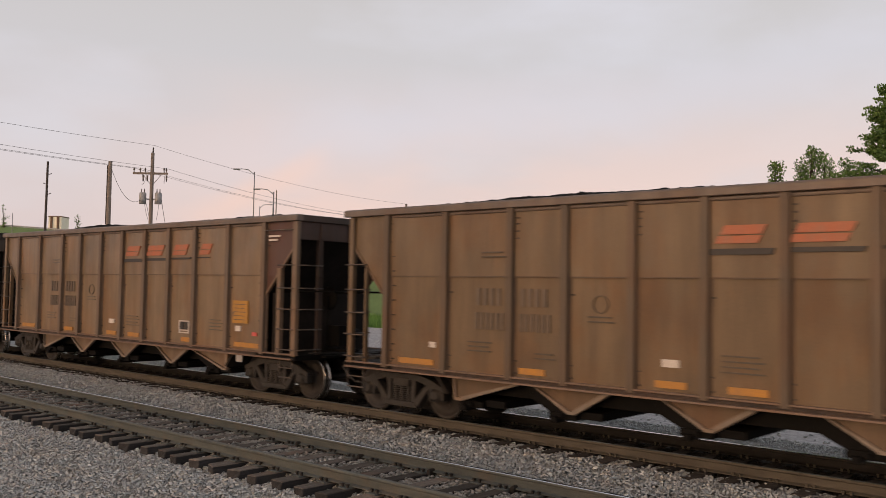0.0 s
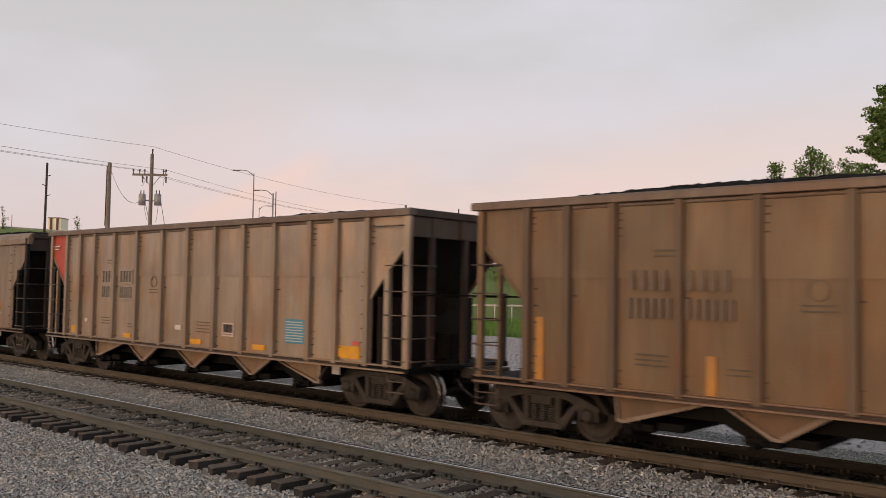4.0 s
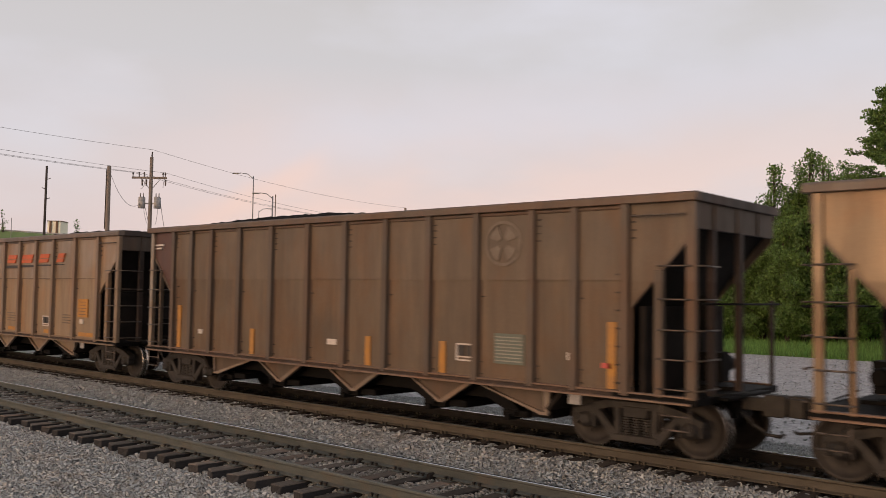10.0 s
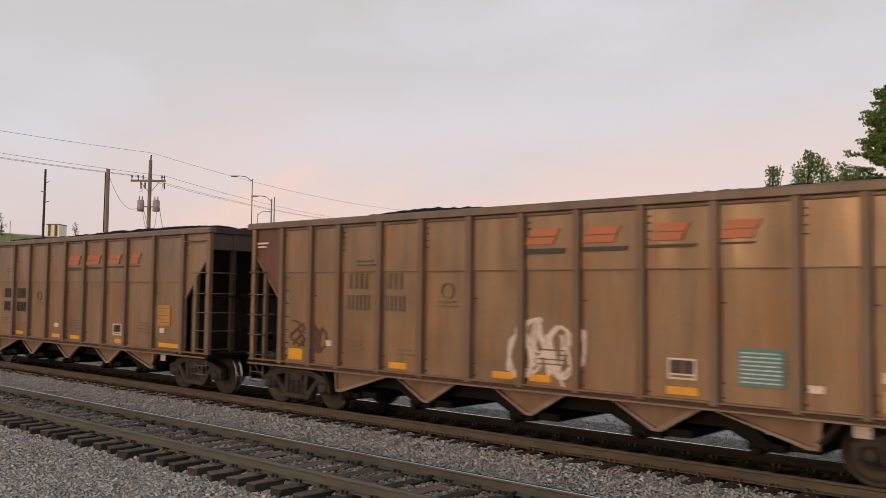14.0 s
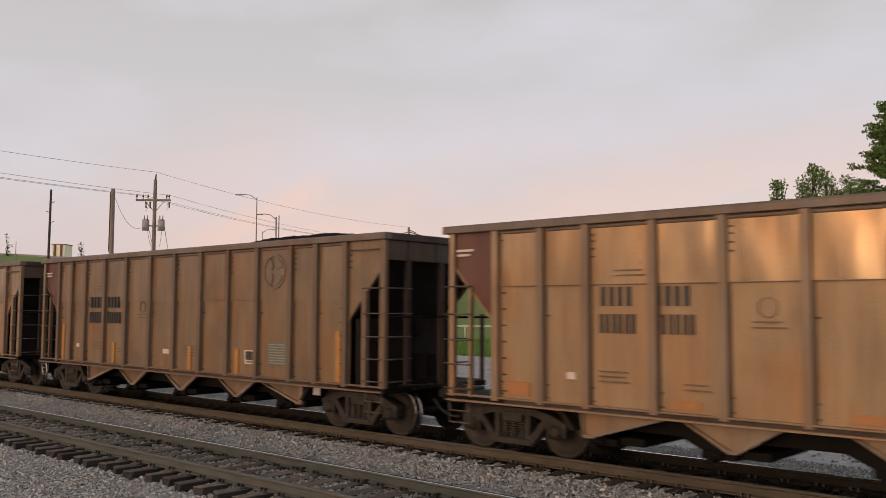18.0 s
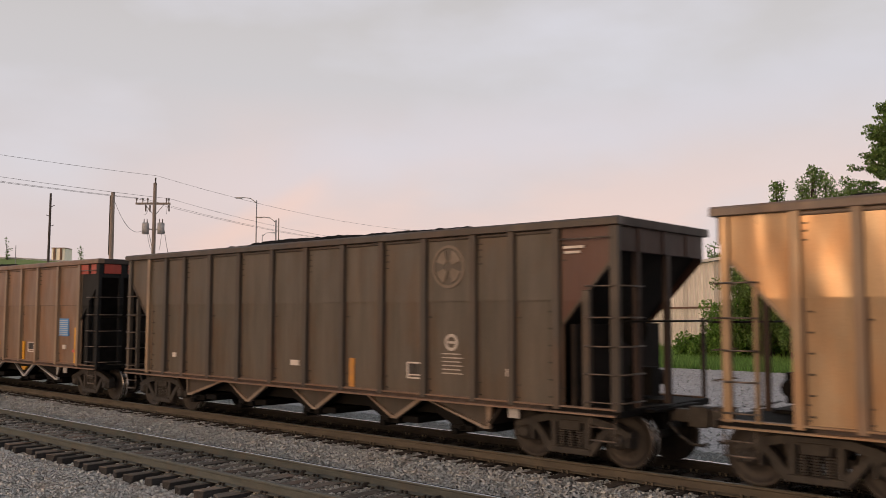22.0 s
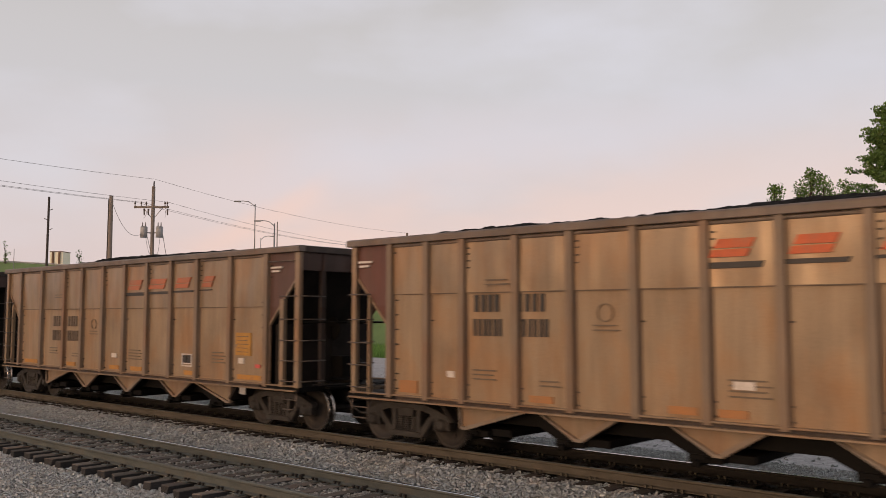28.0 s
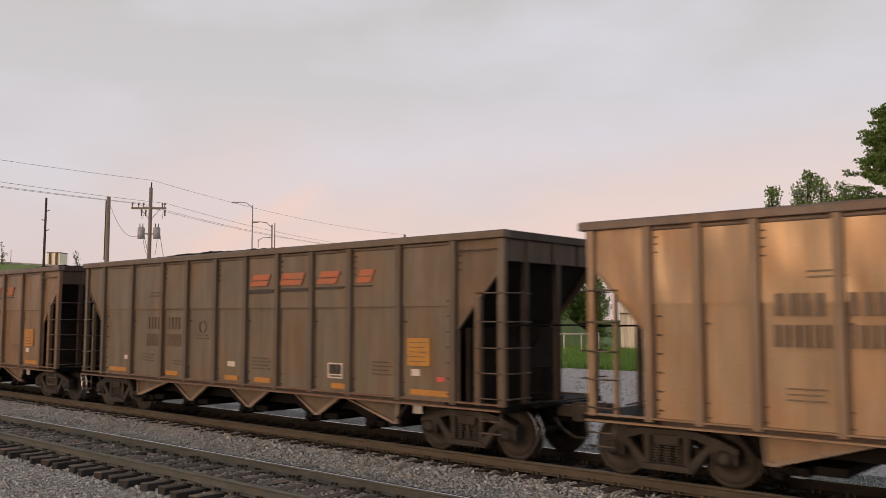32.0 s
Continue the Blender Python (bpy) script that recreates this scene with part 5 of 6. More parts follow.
                        plate(bm, x0 + 0.06 + k * w, x0 + 0.06 + k * w + w * 0.72, z0 + 0.05, z1 - 0.05, 0.012)
                        return to_mesh("stencil_bar", bm, M_INK)
                    piece("stencil_bar", cached(("bar", x0, z0, k), bar), car)
    if c["style"] == "flat":
        tag("placard", 4.95, 5.35, 1.52, 1.76, M_STRIPE_OLD, "small orange placard")
    if c["style"] == "ends":
        for z0, n in ((2.05, 4), (1.62, 5)):
            tag("dark_plate", -4.50, -3.62, z0, z0 + 0.29, M_INK, "dark patch with a row of white bars")
            for k in range(n):
                w = 0.80 / n
                tag("white_bar", -4.46 + k * w, -4.46 + k * w + w * 0.74, z0 + 0.06, z0 + 0.23, M_SPRAY)
        for x0, x1 in ((6.22, 6.64), (6.80, 7.12)):
            tag("red_panel", x0, x1, 3.49, 3.75, PAINT["red"], "faded red band on the black end")
            tag("reflective_tape", x0 + 0.2, x1 + 0.1, 0.88, 0.97, M_STRIPE, "yellow reflective tape")
            tag("red_panel", -x1, -x0, 3.49, 3.75, PAINT["red"], "faded red band on the black end")
    # small pale lines on the red end sheets
    for sx, g in ((-1, c["left"]), (1, c["right"])):
        if g in ("maroon", "red", "rust"):
            x0 = -7.05 if sx < 0 else 6.3
            tag("white_tag", x0, x0 + 0.38, 3.44, 3.48, M_WHITE)
            tag("white_tag", x0 + 0.02, x0 + 0.30, 3.36, 3.40, M_WHITE)


WHEELSETS = []          # (wheelset, truck, index of its car)


def hopper_car(i, c):
    p, q = PAINT[c["paint"]], RUSTED[c["paint"]]
    flat = c["style"] == "flat"
    if c["style"] == "ends":
        q = RUSTED["light"]
    elif c["paint"] == "silver":
        q = p
    ribs = {"wide": RIBS_WIDE, "close": RIBS_CLOSE, "mid": RIBS_MID, "flat": RIBS_FLAT, "ends": RIBS_WIDE}[c["style"]]
    seam = SEAM + 0.2 if c["style"] == "mid" else SEAM
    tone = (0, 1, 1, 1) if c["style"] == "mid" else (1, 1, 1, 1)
    car = thing("hopper_car", (0, T2, 0), label=c["label"], category="freight car", group="coal train")
    for side in (-1, 1):
        turn = None if side < 0 else (0, 0, math.pi)
        y = side * (W - 0.09)
        for a, b in zip(ribs, ribs[1:]):
            sheet_ = piece("side_panel", panel_mesh(b - a, flat, i % 3, seam, 0 if flat else 1 if a == ribs[0] else -1 if b == ribs[-1] else 0), car, (-side * (a + b) / 2, y, 0), p, turn=turn)
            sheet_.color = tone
        for a in ribs:
            pale = c["pale"] and a == -EDGE
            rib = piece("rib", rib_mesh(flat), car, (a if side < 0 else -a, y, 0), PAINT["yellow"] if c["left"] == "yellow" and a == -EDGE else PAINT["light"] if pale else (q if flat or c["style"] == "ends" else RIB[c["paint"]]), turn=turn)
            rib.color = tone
        piece("top_chord", cached(("chord", flat), lambda: make_chord(flat)), car, (0, side * W, 0), p if flat or c["style"] == "ends" else PAINT["chord"] if c["paint"] in ("tan", "light", "gloss", "silver", "brown") else q, turn=turn)
        if not flat and c["style"] != "close":
            piece("seam", cached("seam", make_seam), car, (0, y, seam - SEAM), turn=turn)
        piece("side_sill", cached("sill", make_sill), car, (0, side * W, 0), q if c["paint"] in ("light", "gloss", "silver", "smooth") else M_SILL, turn=turn)
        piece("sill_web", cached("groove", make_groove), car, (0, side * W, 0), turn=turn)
    for end in (-1, 1):
        turn = None if end > 0 else (0, 0, math.pi)
        g = PAINT[c["right"] if end > 0 else c["left"]]
        frame_paint = PAINT["ebony"] if flat and end > 0 else (q if end > 0 else p) if c["style"] != "ends" and not (c["left"] == "yellow" and end < 0) else g
        # end fascias, end chords and far posts take darker tones than the sides
        piece("end_chord", cached("endchord", make_end_chord), car, (end * E, 0, 0), PAINT["deep_brown"], turn=turn)
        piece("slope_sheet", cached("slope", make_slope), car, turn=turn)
        # the front bulkhead is set outwards to fit the dark gap in view
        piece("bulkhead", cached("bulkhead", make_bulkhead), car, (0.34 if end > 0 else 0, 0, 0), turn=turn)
        piece("end_fascia", cached("fascia", make_fascia), car, mat=g if c["style"] == "ends" else (g if (c["right"] if end > 0 else c["left"]) == "yellow" else PAINT["dark_red"] if (c["right"] if end > 0 else c["left"]) in ("maroon", "rust", "red") else PAINT["deep_brown"] if flat else PAINT["dark_tan"]), turn=turn)
        piece("end_platform", cached("platform", make_platform), car, turn=turn)
        piece("handrail", cached("handrail", make_handrail), car, (end * (E - 0.05), 0, 0), turn=turn)
        piece("coupler", cached("coupler", make_coupler), car, turn=turn)
        piece("air_hose", cached("hose", make_hose), car, turn=turn)
        for side in (-1, 1):
            flip = (math.pi if end < 0 else 0)
            # gusset under the chord, mirrored by a half turn on the other end
            gm = cached(("gusset", end, side), lambda: mirrored(make_gusset(0.08 if end > 0 else 0.16), end * side))
            piece("end_gusset", gm, car, (0, side * (W - 0.09), 0), g, turn=(0, 0, 0) if side < 0 else (0, 0, math.pi))
            if side < 0:
                piece("gusset_flange", cached(("gflange", end), lambda: mirrored(make_gusset_edge(0.06 if end > 0 else 0.14), -end)), car, (0, -W + 0.09, 0), q if c["style"] != "ends" else g)
            # a bright car's rear near post is silver, its highlight put into the colour
            piece("corner_post", cached(("cpost", end, side), lambda: make_post(0.95, 2.35 if side > 0 and end > 0 else 3.76, 0.05 if side > 0 else 0.15 if end > 0 else 0.12)), car, (end * (E - (0.10 if end > 0 else 0.19)), side * (W - 0.06), 0), PAINT["silver"] if c["bright"] and end < 0 and side < 0 else frame_paint if side < 0 else PAINT["deep_brown"])
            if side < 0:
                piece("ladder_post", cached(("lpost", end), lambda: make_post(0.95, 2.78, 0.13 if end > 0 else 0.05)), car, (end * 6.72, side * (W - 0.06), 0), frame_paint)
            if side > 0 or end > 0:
                piece("end_post", cached(("epost", end), lambda: make_post(0.95, 3.4, 0.12 if end > 0 else 0.06)), car, (end * (E - 0.10), -0.82 if side < 0 else 0.15, 0), PAINT["deep_brown"] if c["style"] != "ends" else frame_paint, turn=(0, 0, math.pi / 2))
            piece("sill_step", cached("step", make_sill_step), car, (end * 6.98, side * (W - 0.05), 0))
            for z in (1.08, 1.50, 1.92, 2.36, 2.84) if side < 0 else ():
                piece("rung", cached(("rungx", end), lambda: make_rung(0.50 if end > 0 else 0.46, "x")), car, (end * (6.98 if end > 0 else 6.93), side * (W - 0.02), z), turn=(0, 0, 0) if side < 0 else (0, 0, math.pi))
                piece("rung", cached("rungy", lambda: make_rung(0.62, "y")), car, (end * (E - 0.03), side * 1.14, z), turn=turn)
        if end > 0:
            piece("grab_iron", cached("grabx", lambda: make_rung(0.86, "x")), car, (6.72, -W + 0.02, 3.58))
    if c["left"] == "yellow":
        piece("chord_cap", cached("chordcap", make_chord_cap), car, (0, -W, 0), label="yellow end of the top chord")
    for x, kind in ((-4.05, "rear"), (-2.16, "full"), (0.12, "full"), (2.40, "full"), (4.20, "fore")):
        cp = M_BLACK if c["style"] in ("ends", "flat") else PAINT["tan"] if c["paint"] == "silver" else q
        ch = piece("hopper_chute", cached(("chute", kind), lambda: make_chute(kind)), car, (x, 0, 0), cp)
        piece("chute_flange", cached(("flange", kind), lambda: make_flange(kind)), ch, mat=M_TANK if c["style"] == "ends" else M_BLACK if cp is M_BLACK else M_FLANGE)
        if c["style"] == "ends" and kind == "full":
            piece("reflective_tape", cached("chute_tape", make_chute_tape), ch, label="yellow reflective tape")
        if flat:
            piece("hanger_plate", cached("hanger", make_hanger), ch, mat=PAINT["black"])
            piece("reflective_tape", cached("chute_tape", make_chute_tape), ch, mat=M_STRIPE_OLD)
        piece("chute_gate", cached("gate", make_gate), ch)
    if c["style"] == "ends":
        for end in (-1, 1):
            for y in (-1.10, -0.40, 0.40, 1.10):
                piece("red_panel", cached("endred", make_end_red), car, (end * (E - 0.05), y, 0), label="faded red band on the black end")
            piece("end_side_sheet", cached("endside", make_end_side), car, (end * 6.62, 0, 0), PAINT["ebony"])
    piece("centre_sill", cached("csill", make_centre_sill), car)
    piece("brake_gear", cached("brake", make_brake), car, (-6.75, 0, 0))
    piece("brake_gear", cached("brake", make_brake), car, (6.84, 0.35, 0), turn=(0, 0, math.pi))
    piece("rivets", cached(("rivets", c["style"]), lambda: make_rivets(ribs)), car)["kind"] = "stuff"
    piece("coal_load", cached(("load", i % 7), lambda: make_load(i % 7 + 3)), car, label="heaped black coal")
    for end in (-1, 1):
        truck = piece("truck", cached("bolster", make_bolster), car, (end * TRUCK_X, 0, 0))
        for side in (-1, 1):
            piece("side_frame", cached("sframe", make_side_frame), truck, (0, side * 1.0, 0))
            piece("spring_pack", cached("springs", make_springs), truck, (0, side * 1.0, 0))["kind"] = "stuff"
            for ax in (-1, 1):
                piece("bearing_adapter", cached("bearing", make_bearing), truck, (ax * AXLE_X, side * 0.99, WHEEL_R), turn=(0, 0, 0) if side < 0 else (0, 0, math.pi))
        if end > 0:
            piece("grey_plate", cached("wplate", make_wheel_plate), truck, (-AXLE_X, -W + 0.12, 0), label="pale grey plate under the sill")
        for ax in (-1, 1):
            w = piece("wheelset", cached("wheelset", make_wheelset), truck, (ax * AXLE_X, 0, WHEEL_R))
            WHEELSETS.append((w, ax * AXLE_X, end * TRUCK_X + ax * AXLE_X, i))
    decals(car, c, i)
    return car


def mirrored(me, s):
    """The mesh as it is, or mirrored in x with its faces turned back outwards."""
    if s < 0:
        return me
    me.transform(Matrix.Diagonal((-1, 1, 1, 1)))
    me.flip_normals()
    return me


TONE = {"tan": "tan-brown", "light": "light tan", "gloss": "shiny tan", "russet": "reddish brown", "brown": "rusty brown", "dark": "dark brown", "grey": "grey-brown", "black": "sooty black", "silver": "dusty silver", "smooth": "dusty beige"}


def spec(paint, style="wide", logo=1, marks=1, sign="yellow", tape="low", emblem=0, left=None, right=None, spray=0, patch=None, pale=False, bright=False):
    text = TONE[paint] + {"wide": " ribbed", "close": " closely ribbed", "mid": " ribbed", "flat": " smooth-sided", "ends": " black-ended"}[style] + " open hopper car heaped with coal"
    if logo:
        text += ", " + ("faded " if logo == 1 else "") + "orange logo"
    elif emblem:
        text += ", round emblem"
    elif spray:
        text += ", graffiti"
    return dict(paint=paint, style=style, logo=logo, marks=marks, sign=sign, tape=tape, emblem=emblem, left=left or paint, right=right or paint, spray=spray, patch=patch, pale=pale, bright=bright, label=text)


TRAIN = [
    spec("brown"), spec("tan", right="maroon"), spec("tan", left="maroon"), spec("light", left="maroon", tape="low2"),
    spec("brown", "close", logo=0, sign="dull", tape="tall", emblem=1, right="maroon"),
    spec("silver", "close", logo=0, marks=2, sign="blue", tape="low2", left="red"),
    spec("smooth", "flat", logo=0, sign="blue", tape="none"),
    spec("gloss", "mid", logo=2, marks=2, sign="teal"),
    spec("brown", "mid", sign="dull", tape="none", left="maroon"),
    spec("grey", logo=2, tape="low2"),
    spec("tan", right="maroon"),
    spec("dark", "close", logo=0, marks=0, sign="dull", tape="tall", emblem=1, left="maroon", bright=True),
    spec("light", logo=2, left="maroon"),
    spec("light", "mid", marks=2, sign="teal", left="rust"),
    spec("dark", sign="yellow", tape="low2", spray=2),
    spec("tan", "mid", sign="teal", left="rust", tape="low2", spray=1),
    spec("tan", marks=2, left="maroon", tape="low2"),
    spec("silver", "close", logo=0, marks=2, sign="blue", tape="low2", right="red", spray=3),
    spec("tan", tape="low2", right="maroon"),
    spec("gloss", "mid", marks=2, sign="dull", left="rust", pale=True),
    spec("tan", "close", logo=0, marks=2, sign="dull", tape="tall", emblem=1, left="rust"),
    spec("gloss", logo=2, left="maroon"), spec("gloss", logo=2, left="maroon"),
    spec("gloss", "close", logo=0, sign="teal", tape="none", emblem=2, right="rust", patch=[(-3.3, -2.7, 1.3, 1.55), (-2.5, -2.1, 1.28, 1.45)], pale=True),
    spec("black", "close", logo=0, marks=0, sign="ring", tape="one", emblem=1, right="maroon", pale=True),
    spec("russet", "ends", logo=0, marks=0, sign="blue_end", tape="tall2", left="ebony", right="ebony"),
    spec("light", "mid", logo=2, marks=2, sign="teal", right="rust"),
    spec("light", "mid", logo=2, marks=2, sign="teal", right="rust", tape="low2"),
    spec("grey"), spec("dark", left="rust"),
    spec("light", "mid", logo=2, marks=2, sign="teal", left="rust"),
    spec("light", right="maroon"), spec("light", marks=2, tape="low2", right="maroon"),
    spec("smooth", "flat", logo=0, marks=0, sign="blue", left="yellow", patch=[(-5.42, -4.86, 2.46, 2.76), (-5.44, -4.86, 2.06, 2.32), (-3.90, -3.40, 1.62, 1.96), (-4.62, -3.68, 2.46, 2.76), (-4.62, -3.34, 2.06, 2.34)]),
    spec("light", "close", logo=0, sign="dull", tape="none", emblem=2, right="rust"),
    spec("grey", right="dark"), spec("tan"),
]
CARS = [hopper_car(i, c) for i, c in enumerate(TRAIN)]

# ---------------------------------------------------------------- trees, shrubs and grass


def leaf_cloud(name, clumps, per, size, mat, seed, parent, flat=0.6):
    """Many small leaves round the given clump centres (x, y, z, radius)."""
    rng = np.random.default_rng(seed)
    vs = []
    for cx, cy, cz, r in clumps:
        n = int(per * max(0.22, r) ** 2)
        d = rng.normal(size=(n, 3))
        d /= np.linalg.norm(d, axis=1)[:, None]
        d *= (r * rng.uniform(0.25, 1.0, n) ** 0.5)[:, None]
        d[:, 2] *= flat + 0.2
        c = d + (cx, cy, cz)
        u = rng.normal(size=(n, 3))
        u /= np.linalg.norm(u, axis=1)[:, None]
        w = np.cross(u, rng.normal(size=(n, 3)))
        w /= np.linalg.norm(w, axis=1)[:, None]
        s = (size * rng.uniform(0.6, 1.4, n))[:, None]
        vs.append(np.stack([c - u * s, c - w * s * 0.62, c + u * s, c + w * s * 0.62], 1))
    v = np.concatenate(vs)
    f = np.arange(len(v) * 4).reshape(-1, 4)
    return piece(name, mesh_np(name, v.reshape(-1, 3), f, mat), parent)


def tree(name, x, y, h, spread, seed, mat, label, z0=-0.4, bare=0.25, clump=0.9, per=170, size=0.11, dense=40, layers=False):
    random.seed(seed)
    t = thing(name, (x, y, z0), label=label, category="tree")
    bm = bmesh.new()
    top = Vector((random.uniform(-0.3, 0.3), random.uniform(-0.3, 0.3), h * 0.93))
    r0 = 0.018 * h + 0.03
    last = Vector((0, 0, 0))
    stem = []
    for k in range(1, 7):
        q = top * (k / 6) + Vector((random.uniform(-0.12, 0.12), random.uniform(-0.12, 0.12), 0))
        rod(bm, last, q, r0 * (1 - (k - 1) / 6.6), r0 * (1 - k / 6.6), 7)
        stem.append(q)
        last = q
    part("trunk", bm, M_BARK, t)
    clumps = []
    bm = bmesh.new()
    spires = [(Vector((0, 0, 0)), 1.0)] + [(Vector((math.cos(a), math.sin(a), 0)) * spread * random.uniform(0.5, 0.8), random.uniform(0.72, 0.93)) for a in (random.uniform(0, 6.283) for _ in range(4))]
    for k in range(dense):
        a = random.uniform(0, 6.283)
        out = Vector((math.cos(a), math.sin(a), 0))
        if layers:
            # near-level boughs that carry flat sprays with gaps between them
            u = bare + (1 - bare) * (k + random.random()) / dense
            base = top * max(0.12, u - 0.06)
            tip = top * u + out * spread * (1.25 - u) * random.uniform(0.6, 1.2) + Vector((0, 0, random.uniform(-0.3, 0.3)))
            steps = 9
        else:
            # upswept twigs round the stem and four side leaders, shorter towards the ragged tops
            foot, high = spires[k % 5]
            u = bare + (high - bare) * min(1.0, ((k // 5) + random.random()) / (dense / 5))
            base = top * max(0.1, u - 0.10) + foot * u
            rest = max(0.0, 1 - u / high)
            tip = top * u + foot + out * spread * 0.6 * min(1.0, 2.2 * rest ** 0.8 + 0.2) * random.uniform(0.4, 1.15) + Vector((0, 0, random.uniform(-0.1, 0.4)))
            steps = 3
        mid = base.lerp(tip, 0.5) + Vector((0, 0, 0.05))
        rod(bm, base, mid, r0 * 0.2, r0 * 0.12, 5)
        rod(bm, mid, tip, r0 * 0.12, r0 * 0.04, 5)
        for j in range(steps):
            v = 0.35 + 0.65 * j / (steps - 1)
            p = base * (1 - v) ** 2 + mid * 2 * v * (1 - v) + tip * v * v
            b = random.uniform(0, 6.283)
            off = clump * random.uniform(0.0, 0.6)
            q = p + Vector((math.cos(b) * off, math.sin(b) * off, random.uniform(-0.12, 0.25) * clump))
            clumps.append((*q, clump * random.uniform(0.45, 0.95) * (1.1 - 0.3 * v)))
    clumps.append((*top, clump * 0.6))
    part("branchwork", bm, M_BARK, t)["kind"] = "stuff"
    leaf_cloud("crown", clumps, per, size, mat, seed, t, 0.22 if layers else 0.8)
    return t


def shrub(x, y, h, r, seed, mat, label):
    random.seed(seed)
    t = thing("shrub", (x, y, -0.42), label=label, category="shrub", group="shrubs by the lawn")
    bm = bmesh.new()
    clumps = []
    for k in range(16):
        a, q = random.uniform(0, 6.283), r * random.uniform(0.1, 1) ** 0.6
        tip = Vector((math.cos(a) * q, math.sin(a) * q, h * random.uniform(0.3, 1.0) * (1.08 - 0.35 * q / r)))
        rod(bm, (math.cos(a) * 0.15, math.sin(a) * 0.15, 0), tip, 0.035, 0.01, 5)
        clumps.append((*tip, 0.55 * random.uniform(0.5, 1.3)))
        clumps.append((tip.x * 0.9, tip.y * 0.9, tip.z * 0.6, 0.6))
        clumps.append((tip.x, tip.y, tip.z * 0.28 + 0.15, 0.5))
    part("branchwork", bm, M_BARK, t)["kind"] = "stuff"
    leaf_cloud("foliage", clumps, 330, 0.105, mat, seed, t, 0.8)
    return t


SHRUBS = [(1258, 57, 3.4, 1.25), (1292, 57, 4.6, 1.6), (1324, 60, 5.7, 1.8), (1356, 58, 4.5, 1.8), (1392, 61, 6.0, 2.1), (1428, 58, 4.7, 1.9), (1466, 60, 5.9, 2.0), (1508, 57, 4.5, 1.9), (1546, 59, 5.6, 2.1), (1592, 57, 4.8, 2.1), (1225, 58, 1.7, 1.0), (1640, 58, 5.2, 2.0)]
for k, (px, d, h, r) in enumerate(SHRUBS):
    shrub(*spot(px, d), h, r, 40 + k, M_LEAF, "leafy bright green shrub at the lawn's edge")
TREES = [(1374, 58, 11.8, 1.9, 1), (1340, 62, 9.4, 2.2, 8), (1395, 54, 7.6, 2.0, 21), (1425, 56, 8.6, 2.2, 22), (1352, 57, 7.0, 2.3, 23), (1480, 57, 8.4, 2.2, 24), (1408, 58, 11.5, 1.2, 2), (1442, 57, 12.7, 2.0, 7), (1462, 60, 12.3, 1.8, 3), (1400, 62, 9.5, 2.4, 14), (1512, 56, 11.4, 1.1, 4), (1535, 58, 10.4, 1.6, 9)]
for px, d, h, r, s in TREES:
    tree("tree", *spot(px, d), h + 0.4, r * 1.3, s, M_LEAF_DK, "slender dark green deciduous tree behind the shrubs", bare=0.12, clump=0.74, per=420, size=0.078, dense=96)
tree("tree", *spot(1592, 46), 15.1, 4.2, 5, M_LEAF_DK, "tall green tree with layered leafy branches", bare=0.2, clump=0.56, per=420, size=0.074, dense=130, layers=True)
tree("tree", *spot(1660, 44), 13.0, 3.6, 6, M_LEAF_DK, "tall green tree with layered leafy branches", bare=0.2, clump=0.55, per=400, size=0.075, dense=90, layers=True)
tree("tree", *spot(948, 82), 11.0, 2.6, 11, M_LEAF_DK, "broad dark green tree beside the white building", bare=0.3, clump=1.1, dense=40)
tree("tree", *spot(1258, 104), 11.8, 2.2, 17, M_LEAF_DK, "dark green tree behind the white building", bare=0.3, clump=1.0, dense=44)
tree("tree", *spot(1046, 97), 8.5, 2.6, 15, M_LEAF_DK, "dark green tree behind the white building's corner", bare=0.1, clump=1.1, dense=44)
tree("tree", *spot(1018, 99), 7.5, 2.4, 16, M_LEAF_DK, "dark green tree at the foot of the bank", bare=0.1, clump=1.1, dense=40)
tree("tree", *spot(905, 92), 9.0, 2.4, 12, M_LEAF_DK, "dark green tree at the foot of the bank", bare=0.3, clump=1.1, dense=34)
tree("tree", *spot(985, 96), 11.2, 2.4, 13, M_LEAF_DK, "dark green tree beside the white building", bare=0.3, clump=1.1, dense=34)


def grass(name, x0, x1, y0, y1, count, seed):
    rng = np.random.default_rng(seed)
    x, y = rng.uniform(x0, x1, count), rng.uniform(y0, y1, count)
    a = rng.uniform(0, 6.28, count)
    h, w = rng.uniform(0.12, 0.55, count), rng.uniform(0.02, 0.05, count)
    dx, dy = np.cos(a) * w, np.sin(a) * w
    lx, ly = rng.normal(0, 0.10, count), rng.normal(0, 0.10, count)
    z = np.full(count, -0.46)
    v = np.stack([np.stack([x - dx, y - dy, z], 1), np.stack([x + dx, y + dy, z], 1), np.stack([x + lx, y + ly, z + h], 1)], 1)
    f = np.arange(count * 3).reshape(-1, 3)
    return tagged(new(name, mesh_np(name, v.reshape(-1, 3), f, M_BLADE)), label="uneven green grass along the gravel's edge", category="grass", kind="stuff")


grass("lawn_edge", -62, 2, 43, 50, 70000, 3)
grass("lawn", -72, 0, 50, 72, 50000, 4)

# ---------------------------------------------------------------- white metal building
BX, BY = -44.6, 76.7
ang = math.degrees(math.atan2(50.6 - BY, -15 - BX))
shed = thing("metal_building", (BX, BY, -0.42), ang, label="pale ribbed metal building behind shrubs", category="building")
LEN, DEEP, TALL = 26.0, 16.0, 6.9


